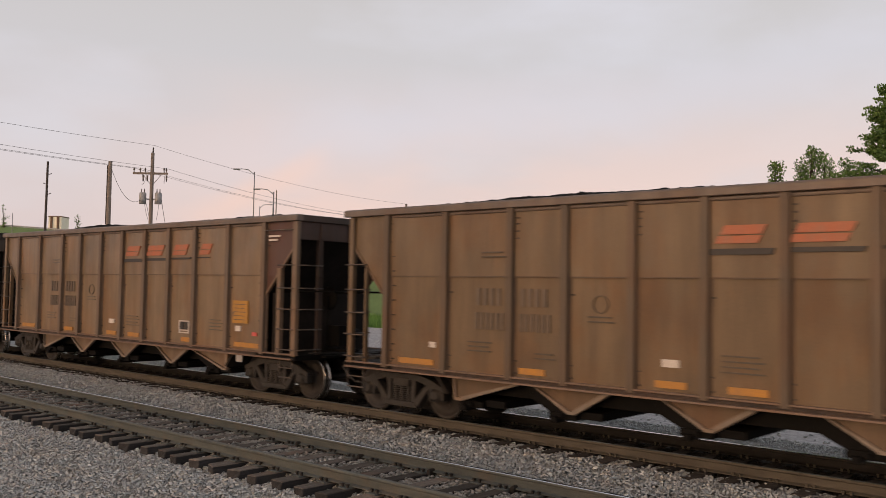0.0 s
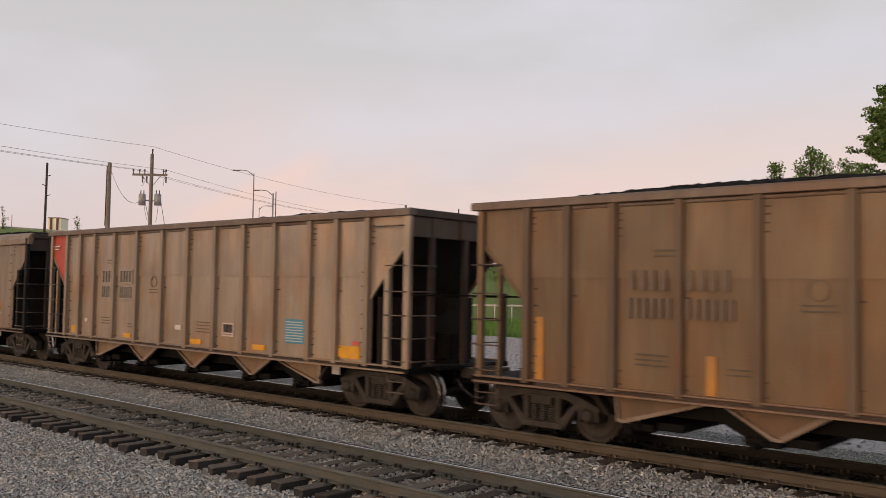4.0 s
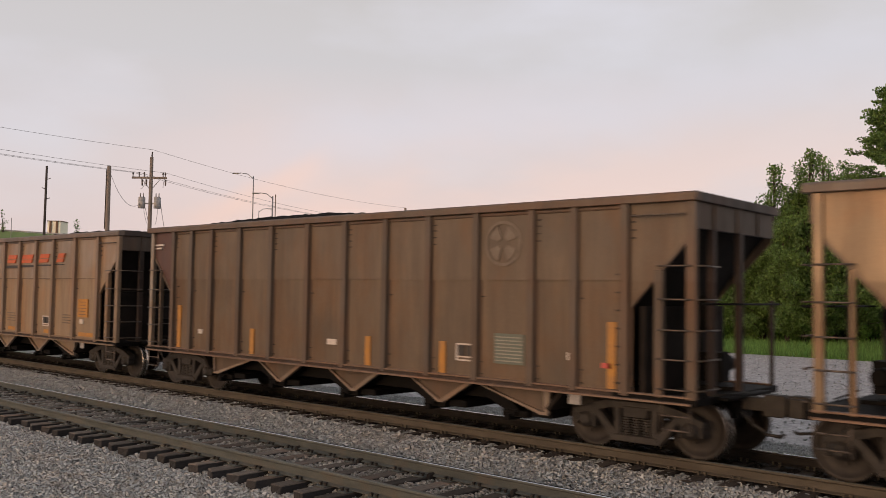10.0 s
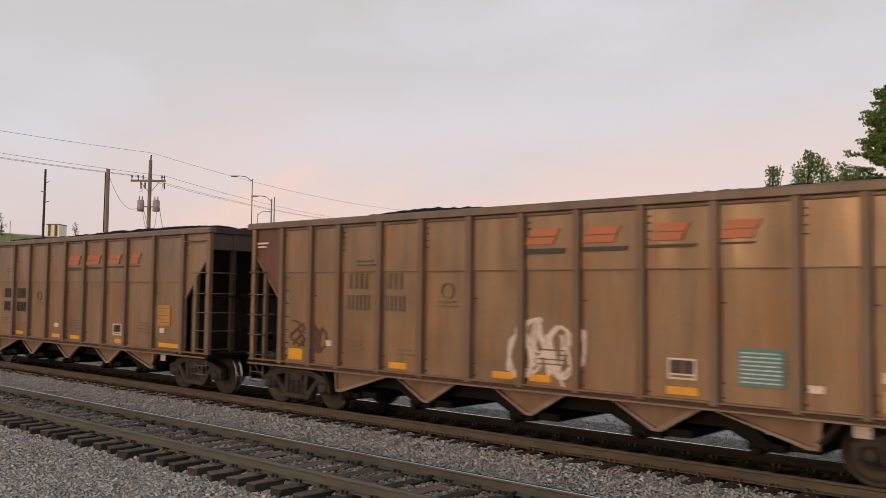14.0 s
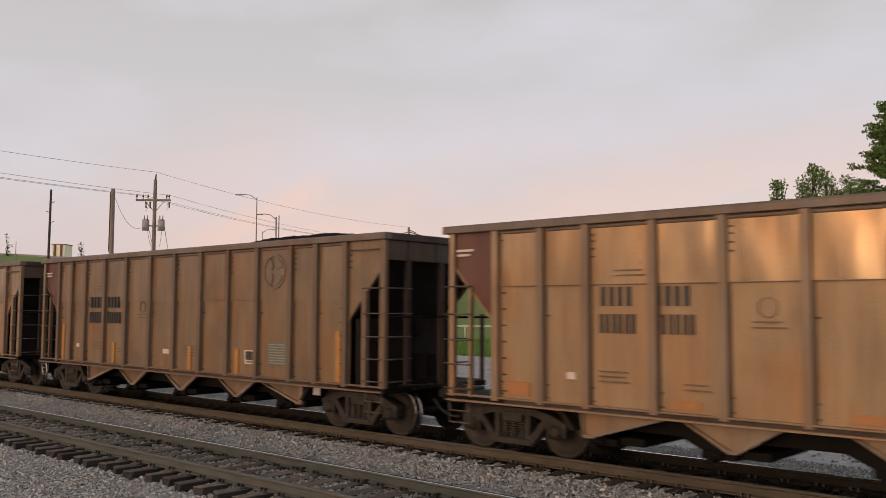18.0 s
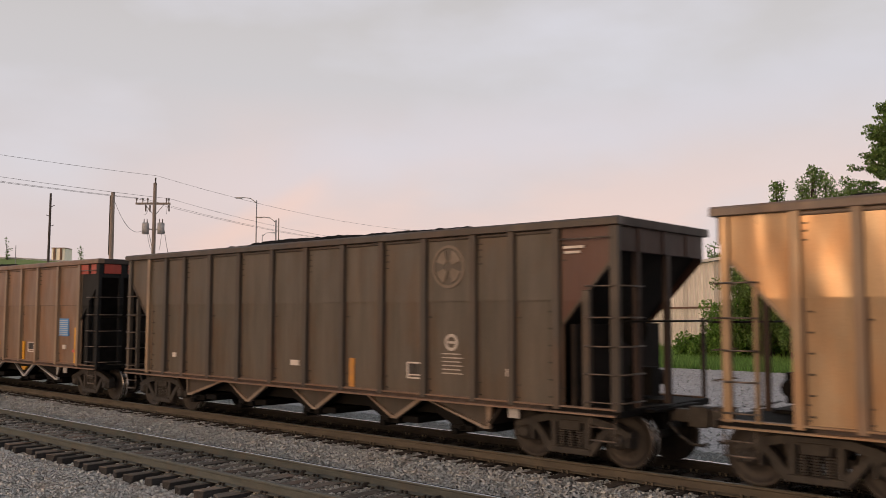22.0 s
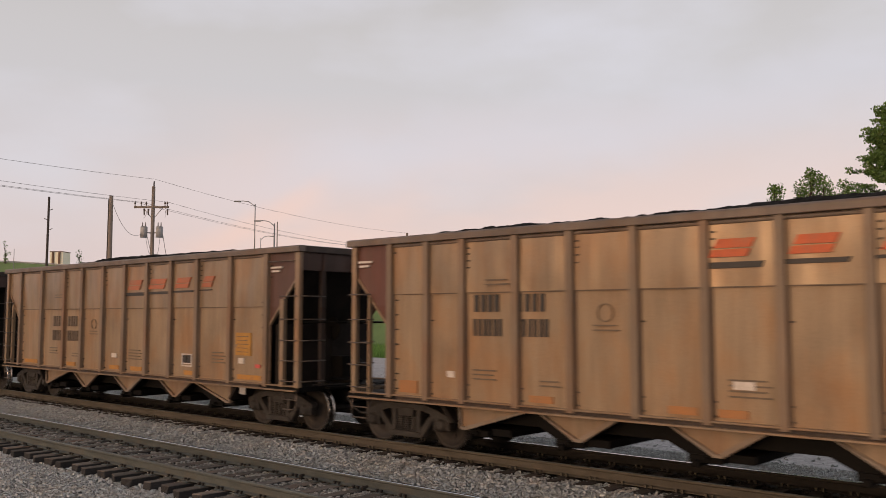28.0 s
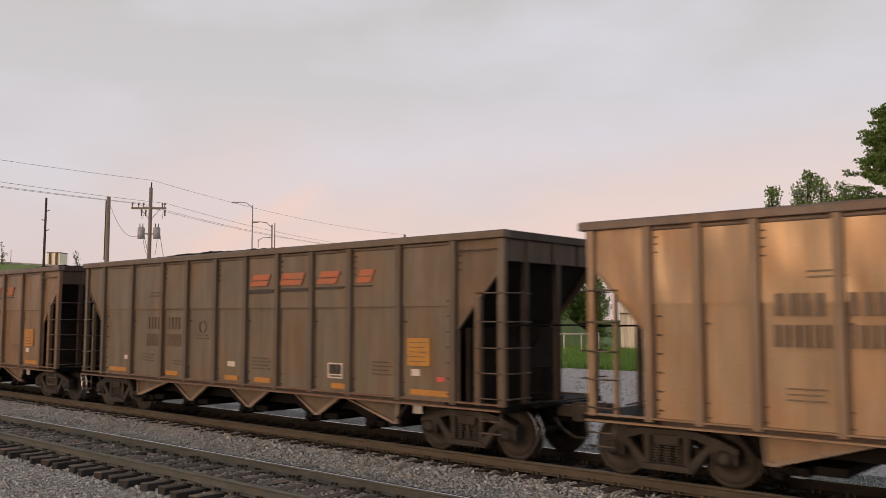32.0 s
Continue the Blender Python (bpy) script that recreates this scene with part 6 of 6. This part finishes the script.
def cladding(length, tall):
    """Ribbed sheet: one panel a metre wide with two raised ribs."""
    bm = bmesh.new()
    xs = [0, 0.10, 0.14, 0.30, 0.34, 0.60, 0.64, 0.80, 0.84, 1.0]
    ys = [0, 0, -0.10, -0.10, 0, 0, -0.10, -0.10, 0, 0]
    a = [bm.verts.new((x, y, 0)) for x, y in zip(xs, ys)]
    b = [bm.verts.new((x, y, tall)) for x, y in zip(xs, ys)]
    c = [bm.verts.new((x, 0.08, 0)) for x in (0, 1.0)]
    d = [bm.verts.new((x, 0.08, tall)) for x in (0, 1.0)]
    for i in range(len(xs) - 1):
        bm.faces.new((a[i], a[i + 1], b[i + 1], b[i]))
    bm.faces.new((c[1], c[0], d[0], d[1]))
    return to_mesh("cladding_panel", bm, M_CLAD)


sheet = cladding(1, TALL)
for k in range(int(LEN)):
    piece("cladding_panel", sheet, shed, (k, 0, 0))
for k in range(int(DEEP)):
    piece("cladding_panel", sheet, shed, (0, DEEP - k, 0), turn=(0, 0, -math.pi / 2))
    piece("cladding_panel", sheet, shed, (LEN, k, 0), turn=(0, 0, math.pi / 2))
bm = bmesh.new()
box(bm, 0.1, LEN - 0.1, DEEP - 0.1, DEEP, 0, TALL)
part("back_wall", bm, M_CLAD, shed)
bm = bmesh.new()
extrude_x(bm, [(-0.35, TALL), (-0.35, TALL + 0.12), (DEEP / 2, TALL + 1.2), (DEEP + 0.35, TALL + 0.12), (DEEP + 0.35, TALL), (DEEP / 2, TALL + 1.05)], -0.3, LEN + 0.3)
part("roof", bm, M_ROOF, shed)
bm = bmesh.new()
box(bm, -0.2, LEN + 0.2, -0.36, -0.30, TALL - 0.06, TALL + 0.14)
part("gutter", bm, M_FENCE, shed)
bm = bmesh.new()
box(bm, 0, LEN, -0.15, -0.105, 3.3, 3.46)
part("rust_strip", bm, M_BROWN, shed, "rusty brown strip along the wall")
bm = bmesh.new()
box(bm, 6.4, 6.55, -0.20, -0.105, 0, TALL)
part("downpipe", bm, M_FENCE, shed)

# ---------------------------------------------------------------- road bank with its lamps
bm = bmesh.new()
CREST = [(-700, 128, 10.9), (-200, 118, 10.2), (20, 112, 9.3), (300, 106, 7.8), (600, 99, 6.4), (920, 93, 4.7), (1010, 91, 2.4), (1075, 90, -0.3)]
prev = None
for px, d, z in CREST:
    cx, cy = spot(px, d)
    n = Vector((0.62, -0.78, 0))
    run = max(0.2, (z + 0.4) * 2.0)
    ring = [(cx + n.x * run, cy + n.y * run, -0.45), (cx + n.x * run * 0.5, cy + n.y * run * 0.5, z * 0.5), (cx, cy, z), (cx - n.x * 1.2, cy - n.y * 1.2, z - 0.6), (cx - n.x * 11, cy - n.y * 11, z - 0.6), (cx - n.x * (11 + run), cy - n.y * (11 + run), -0.45)]
    row = [bm.verts.new(p) for p in ring]
    if prev:
        for i in range(5):
            f = bm.faces.new((prev[i], prev[i + 1], row[i + 1], row[i]))
            f.material_index = 1 if i == 3 else 0
    prev = row
solid("road_bank", bm, M_FAR, M_ASPHALT, label="grassy embankment carrying a road", category="embankment", kind="structure")


def road(px, back=5.5):
    """A place on the bank's road, by its bearing."""
    for (a, da, za), (b, db, zb) in zip(CREST, CREST[1:]):
        if a <= px <= b:
            u = (px - a) / (b - a)
            return Vector((*spot(px, da + (db - da) * u + back), za + (zb - za) * u - 0.6))


def vehicle(name, tall, paint, label):
    """A car with its nose towards +x, standing on z = 0."""
    t = thing(name, road(-600), label=label, category="car", group="traffic on the road bank")
    bm = bmesh.new()
    prism(bm, [(-2.25, 0.32), (2.2, 0.30), (2.3, 0.62), (2.15, 0.82), (1.2, 0.98), (-2.2, 1.02), (-2.32, 0.6)], -0.88, 0.88)
    body = part("body", bm, paint, t, bevel=0.06)
    bm = bmesh.new()
    back = -2.15 if tall > 1.6 else -1.75
    prism(bm, [(back, 1.0), (1.15, 0.97), (0.35, tall - 0.06), (back + 0.35, tall - 0.02)], -0.76, 0.76)
    part("cabin", bm, paint, t, bevel=0.05)
    for side in (-1, 1):
        bm = bmesh.new()
        prism(bm, [(back + 0.28, 1.05), (0.95, 1.04), (0.32, tall - 0.15), (back + 0.45, tall - 0.13)], side * 0.765 - 0.006, side * 0.765 + 0.006)
        part("side_window", bm, M_CARGLASS, t)
        bm = bmesh.new()
        box(bm, -2.33, -2.24, side * 0.72 - 0.12, side * 0.72 + 0.12, 0.72, 0.90)
        part("tail_lamp", bm, M_TAIL, t, "lit red tail lamp")
        for x in (-1.4, 1.4):
            bm = bmesh.new()
            lathe_y(bm, [(0.05, side * 0.90), (0.20, side * 0.90), (0.22, side * 0.88), (0.33, side * 0.90), (0.34, side * 0.72)], 18, x, 0.34)
            part("wheel", bm, M_HOSE, t)
    return t


VEHICLES = [(vehicle("suv", 1.72, M_CARDARK, "dark grey suv driving along the road bank"), 7.0, 45, 225, 760),
            (vehicle("hatchback", 1.50, M_CARDARK, "dark low hatchback driving along the road bank"), 0.4, 18, 230, 900),
            (vehicle("sedan", 1.46, M_CARPALE, "silver sedan driving along the road bank"), 4.3, 20, 245, 830)]
rail = thing("guard_rail", (0, 0, 0), label="grey steel guard rail along the bank's edge", category="guard rail")
spots = [road(px, 0.9) + Vector((0, 0, 0.15)) for px in range(-160, 560, 60)]
for a in spots:
    bm = bmesh.new()
    box(bm, a.x - 0.06, a.x + 0.06, a.y - 0.06, a.y + 0.06, a.z - 0.3, a.z + 0.72)
    part("rail_post", bm, M_TANK, rail)
for a, b in zip(spots, spots[1:]):
    bm = bmesh.new()
    rod(bm, a + Vector((0, 0, 0.6)), b + Vector((0, 0, 0.6)), 0.09, 0.09, 6)
    part("rail_beam", bm, M_TANK, rail)


def street_lamp(px, depth, base, top, arm, label, r=0.09):
    x, y = spot(px, depth)
    t = thing("street_lamp", (x, y, base), label=label, category="street lamp", group="lamps on the road bank")
    h = top - base
    bm = bmesh.new()
    rod(bm, (0, 0, 0), (0, 0, h), r, r * 0.6, 10)
    part("pole", bm, M_GALV, t)
    ux, uy = -0.747, -0.664
    bm = bmesh.new()
    pts = [Vector((0, 0, h - 0.3)), Vector((ux * arm * 0.35, uy * arm * 0.35, h + 0.25)), Vector((ux * arm * 0.7, uy * arm * 0.7, h + 0.35)), Vector((ux * arm, uy * arm, h + 0.3))]
    for a, b in zip(pts, pts[1:]):
        rod(bm, a, b, 0.05, 0.04, 7)
    part("arm", bm, M_GALV, t)
    bm = bmesh.new()
    box(bm, -0.16, 0.16, -0.4, 0.4, -0.07, 0.07)
    head = part("lamp_head", bm, M_GALV, t, bevel=0.04)
    head.matrix_basis = Matrix.Translation(pts[-1]) @ Matrix.Rotation(math.atan2(uy, ux) - math.pi / 2, 4, "Z")
    return t


def top_z(py, depth, horizon=506):
    return EYE_Z + (horizon - py) / 1556 * depth


street_lamp(446, 103, 7.2, top_z(305, 103), 2.1, "tall galvanised street lamp with a curved arm")
street_lamp(481, 103, 7.0, top_z(340, 103), 2.0, "dark street lamp with a curved arm", 0.13)
street_lamp(457, 150, 6.5, top_z(366, 150), -1.9, "small distant street lamp")
for px, d, py, r, m, label in ((486, 100, 337, 0.07, M_POLE, "slim grey post on the bank"), (19, 108, 386, 0.05, M_GALV, "thin sign post on the bank")):
    x, y = spot(px, d)
    p = thing("post", (x, y, 7.0), label=label, category="post")
    bm = bmesh.new()
    rod(bm, (0, 0, 0), (0, 0, top_z(py, d) - 7.0), r, r * 0.8, 8)
    part("shaft", bm, m, p)
for px, d, h, s in ((6, 112, 2.6, 31), (138, 112, 1.5, 32)):
    tree("tree", *spot(px, d), h + 1.2, 0.5, s, M_LEAF_DK, "small thin tree on the road bank", z0=top_z(404, d) - 1.4, bare=0.3, clump=0.3, dense=12, per=90, size=0.09)

# ---------------------------------------------------------------- poles and wires


def utility_pole(px, depth, py, r, label, mat, lean=0.0):
    x, y = spot(px, depth)
    t = thing("utility_pole", (x, y, -0.4), label=label, category="utility pole", group="wooden poles beside the line")
    h = top_z(py, depth) + 0.4
    bm = bmesh.new()
    rod(bm, (0, 0, 0), (lean, 0, h), r, r * 0.72, 12)
    part("pole", bm, mat, t)
    return t, h


ACROSS = Vector((0.747, 0.664, 0))
pc, hc = utility_pole(264, 53, 274, 0.145, "wooden utility pole with a crossarm and two transformers", M_POLE)
bm = bmesh.new()
z = top_z(311, 53) + 0.4
for a, b in ((-1.15, 0.95),):
    p0, p1 = ACROSS * a, ACROSS * b
    w = Vector((-0.664, 0.747, 0)) * 0.05
    q = [bm.verts.new(Vector(c) + s * w + Vector((0, 0, dz))) for c in (p0, p1) for s in (-1, 1) for dz in (-0.06, 0.06)]
    for f in ((0, 1, 3, 2), (4, 6, 7, 5), (0, 4, 5, 1), (2, 3, 7, 6), (0, 2, 6, 4), (1, 5, 7, 3)):
        bm.faces.new([q[i] for i in f])
part("crossarm", bm, M_POLE, pc)
for s in (-0.62, 0.62):
    bm = bmesh.new()
    rod(bm, ACROSS * s + Vector((0, 0, z)), Vector((0, 0, z - 0.75)), 0.02)
    part("brace", bm, M_GALV, pc)
# crossarm stands at its own height above the pole's foot
for o in pc.children:
    if o.name.startswith("crossarm"):
        o.location = (0, 0, z)
for s in (-1.1, -0.72, -0.42, 0.72, 0.86):
    bm = bmesh.new()
    c = ACROSS * s
    rod(bm, c + Vector((0, 0, z + 0.05)), c + Vector((0, 0, z + 0.2)), 0.03)
    rod(bm, c + Vector((0, 0, z + 0.2)), c + Vector((0, 0, z + 0.34)), 0.06, 0.04)
    part("insulator", bm, M_CERAMIC, pc)
for s in (-0.55, -0.3, 0.86):
    bm = bmesh.new()
    c = ACROSS * s
    rod(bm, c + Vector((0, 0, z - 0.1)), c + Vector((0.05, 0, z - 0.48)), 0.045)
    rod(bm, c + Vector((0.12, 0, z - 0.12)), c + Vector((0.05, 0, z - 0.48)), 0.02)
    part("fuse_cutout", bm, M_CERAMIC, pc)
zt = top_z(356, 53) + 0.4
for s in (-0.52, 0.42):
    c = ACROSS * s
    bm = bmesh.new()
    rod(bm, c + Vector((0, 0, zt - 0.32)), c + Vector((0, 0, zt + 0.32)), 0.21, 0.21, 14)
    rod(bm, c + Vector((0, 0, zt + 0.32)), c + Vector((0, 0, zt + 0.37)), 0.21, 0.15, 14)
    tank = part("transformer", bm, M_TANK, pc, "grey cylindrical transformer")
    for k in (-0.09, 0.09):
        bm = bmesh.new()
        rod(bm, c + ACROSS * k + Vector((0, 0, zt + 0.36)), c + ACROSS * k + Vector((0, 0, zt + 0.60)), 0.035, 0.025)
        part("bushing", bm, M_CERAMIC, tank)
    bm = bmesh.new()
    rod(bm, c + Vector((0, 0, zt)), Vector((0, 0, zt - 0.05)), 0.04)
    part("bracket", bm, M_GALV, tank)
bm = bmesh.new()
rod(bm, (0, 0, hc - 0.25), (0.06, 0, hc + 0.32), 0.05, 0.04)
part("top_pin", bm, M_POLE_DK, pc)

pb, hb = utility_pole(189, 50, 291, 0.155, "bare stout wooden pole", M_POLE)
bm = bmesh.new()
rod(bm, (-0.12, -0.10, hb - 3.6), (-0.11, -0.09, hb - 0.2), 0.035)
part("conduit", bm, M_POLE_DK, pb)
pa, ha = utility_pole(77, 72, 293, 0.12, "slim dark pole with step brackets", M_POLE_DK, 0.1)
for py, s in ((316, 1), (333, -1), (351, 1)):
    bm = bmesh.new()
    zz = top_z(py, 72) + 0.4
    rod(bm, ACROSS * 0.05 * s + Vector((0.1, 0, zz - 0.05)), ACROSS * 0.34 * s + Vector((0.1, 0, zz + 0.06)), 0.03)
    part("bracket", bm, M_POLE_DK, pa)
p2, h2 = utility_pole(717, 84, 357, 0.15, "distant utility pole showing above the train", M_POLE)
bm = bmesh.new()
for s in (0.1,):
    rod(bm, (0, 0, h2 - 0.25), ACROSS * 0.7 + Vector((0, 0, h2 - 0.55)), 0.04)
part("crossarm", bm, M_POLE, p2)
for px, py in ((682, 375), (762, 379)):
    bm = bmesh.new()
    a, b = Vector((*spot(717, 84), 0)), Vector((*spot(px, 84), 0))
    rod(bm, (0, 0, h2 - 0.45), (b.x - a.x, b.y - a.y, top_z(py, 84) + 0.4), 0.045 if px > 717 else 0.03, seg=6)
    part("stay_wire", bm, M_POLE_DK, p2)
p3, h3 = utility_pole(811, 112, 362, 0.11, "distant utility pole showing above the train", M_POLE_DK)


def wire(p, q, sag, r=0.009, n=14, label="thin dark overhead wire between poles"):
    bm = bmesh.new()
    p, q = Vector(p), Vector(q)
    side = (q - p).cross(Vector((0, 0, 1)))
    side = side.normalized() if side.length > 1e-6 else Vector((1, 0, 0))
    over = side.cross(q - p).normalized()
    rings = []
    for k in range(n + 1):
        u = k / n
        c = p.lerp(q, u) - Vector((0, 0, 4 * sag * u * (1 - u)))
        rings.append([bm.verts.new(c + (side * math.cos(a) + over * math.sin(a)) * r) for a in (0, 1.257, 2.513, 3.770, 5.027)])
    for a, b in zip(rings, rings[1:]):
        for i in range(5):
            bm.faces.new((a[i], a[(i + 1) % 5], b[(i + 1) % 5], b[i]))
    bm.faces.new(rings[0][::-1])
    bm.faces.new(rings[-1])
    ob = solid("overhead_wire", bm, M_WIRE, label=label, category="wire", group="overhead wires")
    return ob


C = Vector((*spot(266, 53), 0))
P2 = Vector((*spot(717, 84), 0))
P0 = C - (P2 - C)
UP = Vector((0, 0, 1))
zc, z2 = hc - 0.05, h2 - 0.4
wire(P0 + UP * (zc - 0.6), C + UP * (zc + 0.1), 0.35)
wire(C + UP * (zc + 0.1), P2 + UP * z2, 0.5)
za = z - 0.4 + 0.3
for s in (-1.1, -0.72, 0.86):
    wire(P0 + ACROSS * s + UP * (za - 0.1), C + ACROSS * s + UP * za, 0.35)
    wire(C + ACROSS * s + UP * za, P2 + ACROSS * s * 0.8 + UP * (z2 - 1.5), 0.6)
PB = Vector((*spot(189, 50), 0))
wire(PB + UP * (hb - 0.6), C + ACROSS * -0.6 + UP * (zt - 0.4), 0.9, 0.012, label="slack service wire between two poles")
wire(C + ACROSS * -0.6 + UP * (zt - 0.1), C + UP * (zt - 2.4), -0.3, 0.015, label="looped drop cable on the pole")
wire(C + ACROSS * 0.5 + UP * (zt - 0.1), C + ACROSS * 1.0 + UP * (zt - 2.6), 0.2, 0.015, label="looped drop cable on the pole")

for s, u, g in ((-0.42, -0.52, 0.35), (0.72, 0.42, -0.4), (-0.52, 0.0, 0.5), (0.42, 0.0, 0.7)):
    top = zt + 0.5 if u else zt - 0.4
    wire(C + ACROSS * s + UP * (za - 0.55 if u else zt - 0.3), C + ACROSS * (u + (0.25 if s > 0 else -0.2)) + UP * (top - (0 if u else 1.3)), g * 0.5, 0.012, label="looped drop cable on the pole")

# ---------------------------------------------------------------- white rail fence and far tower
fence = thing("rail_fence", (0, 0, 0), label="low white rail fence on the grass bank", category="fence")
a, b = Vector((*spot(700, 78), 0)), Vector((*spot(1060, 76), 0))
for k in range(13):
    p = a.lerp(b, k / 12)
    bm = bmesh.new()
    rod(bm, (p.x, p.y, -0.5), (p.x, p.y, 1.25), 0.06)
    part("fence_post", bm, M_FENCE, fence)
for zz in (1.12,):
    bm = bmesh.new()
    rod(bm, (a.x, a.y, zz), (b.x, b.y, zz), 0.085, seg=8)
    part("fence_rail", bm, M_FENCE, fence)

x, y = spot(797, 77)
lamp = thing("garden_lamp", (x, y, 0.2), label="small white globe lamp on a thin post by the fence", category="lamp")
bm = bmesh.new()
rod(bm, (0, 0, 0), (0, 0, 2.1), 0.05, 0.04)
part("post", bm, M_FENCE, lamp)
bm = bmesh.new()
bmesh.ops.create_icosphere(bm, subdivisions=2, radius=0.22, matrix=Matrix.Translation((0, 0, 2.25)))
part("globe", bm, M_FENCE, lamp)
bm = bmesh.new()
box(bm, -0.35, 0.1, -0.12, 0.12, 0.0, 0.75)
part("meter_box", bm, M_FENCE, lamp, bevel=0.02)

x, y = spot(94.5, 300)
tower = thing("tower_block", (x, y, -0.4), 41.6, label="distant cream tower with brown corner piers", category="building")
ht = top_z(391.5, 300) + 0.4
bm = bmesh.new()
box(bm, -2.2, 2.2, 0, 6, 0, ht)
part("wall", bm, M_CREAM, tower)
for k in (-1.1, 1.1):
    bm = bmesh.new()
    box(bm, k - 0.32, k + 0.32, -0.4, 0.0, 0, ht + 0.1)
    part("pier", bm, M_BROWN, tower)
bm = bmesh.new()
box(bm, -2.3, 2.3, -0.1, 6.1, ht, ht + 0.3)
part("roof", bm, M_BROWN, tower)

# ---------------------------------------------------------------- what moves
PITCH, FIRST = 16.0956, 7.33     # car spacing; from a car's rear top corner to its middle
def travel(t):
    """The way of the leading car's rear corner at t seconds."""
    for (a, ua), (b, ub) in zip(TRAVEL, TRAVEL[1:]):
        if t <= b:
            return ua + (ub - ua) * (t - a) / (b - a)
    return TRAVEL[-1][1]


def motions():
    for i, car in enumerate(CARS):
        walk(car, [(t, pose(u - i * PITCH + FIRST, T2, 0)) for t, u in TRAVEL])
    for k, (car, t0, p0, speed, last) in enumerate(VEHICLES):
        begin, stop = -690 + 70 * k, last
        rows = []
        for j in range(0, 129):
            t = j / 4
            px = min(stop, max(begin, p0 + speed * (t - t0)))
            here, ahead = road(px), road(px + 20) - road(px)
            rows.append((t, pose(here.x, here.y, here.z, 0, 0, math.degrees(math.atan2(ahead.y, ahead.x)))))
        walk(car, rows)
    # wheels roll while their car is near; 1/30 s turns them by about 72 degrees
    for w, ax, off, i in WHEELSETS:
        steps = [t / 30 for t in range(0, 961) if -36 < travel(t / 30) - i * PITCH + FIRST + off < 4]
        spin = [(t, pose(ax, 0, WHEEL_R, 0, math.degrees((travel(t) - i * PITCH) / WHEEL_R) % 360, 0)) for t in steps]
        if not spin:
            spin = [(0, pose(ax, 0, WHEEL_R))]
        rows = ([(0, spin[0][1])] if spin[0][0] > 0 else []) + spin + ([(32, spin[-1][1])] if spin[-1][0] < 32 else [])
        walk(w, rows)


motions()
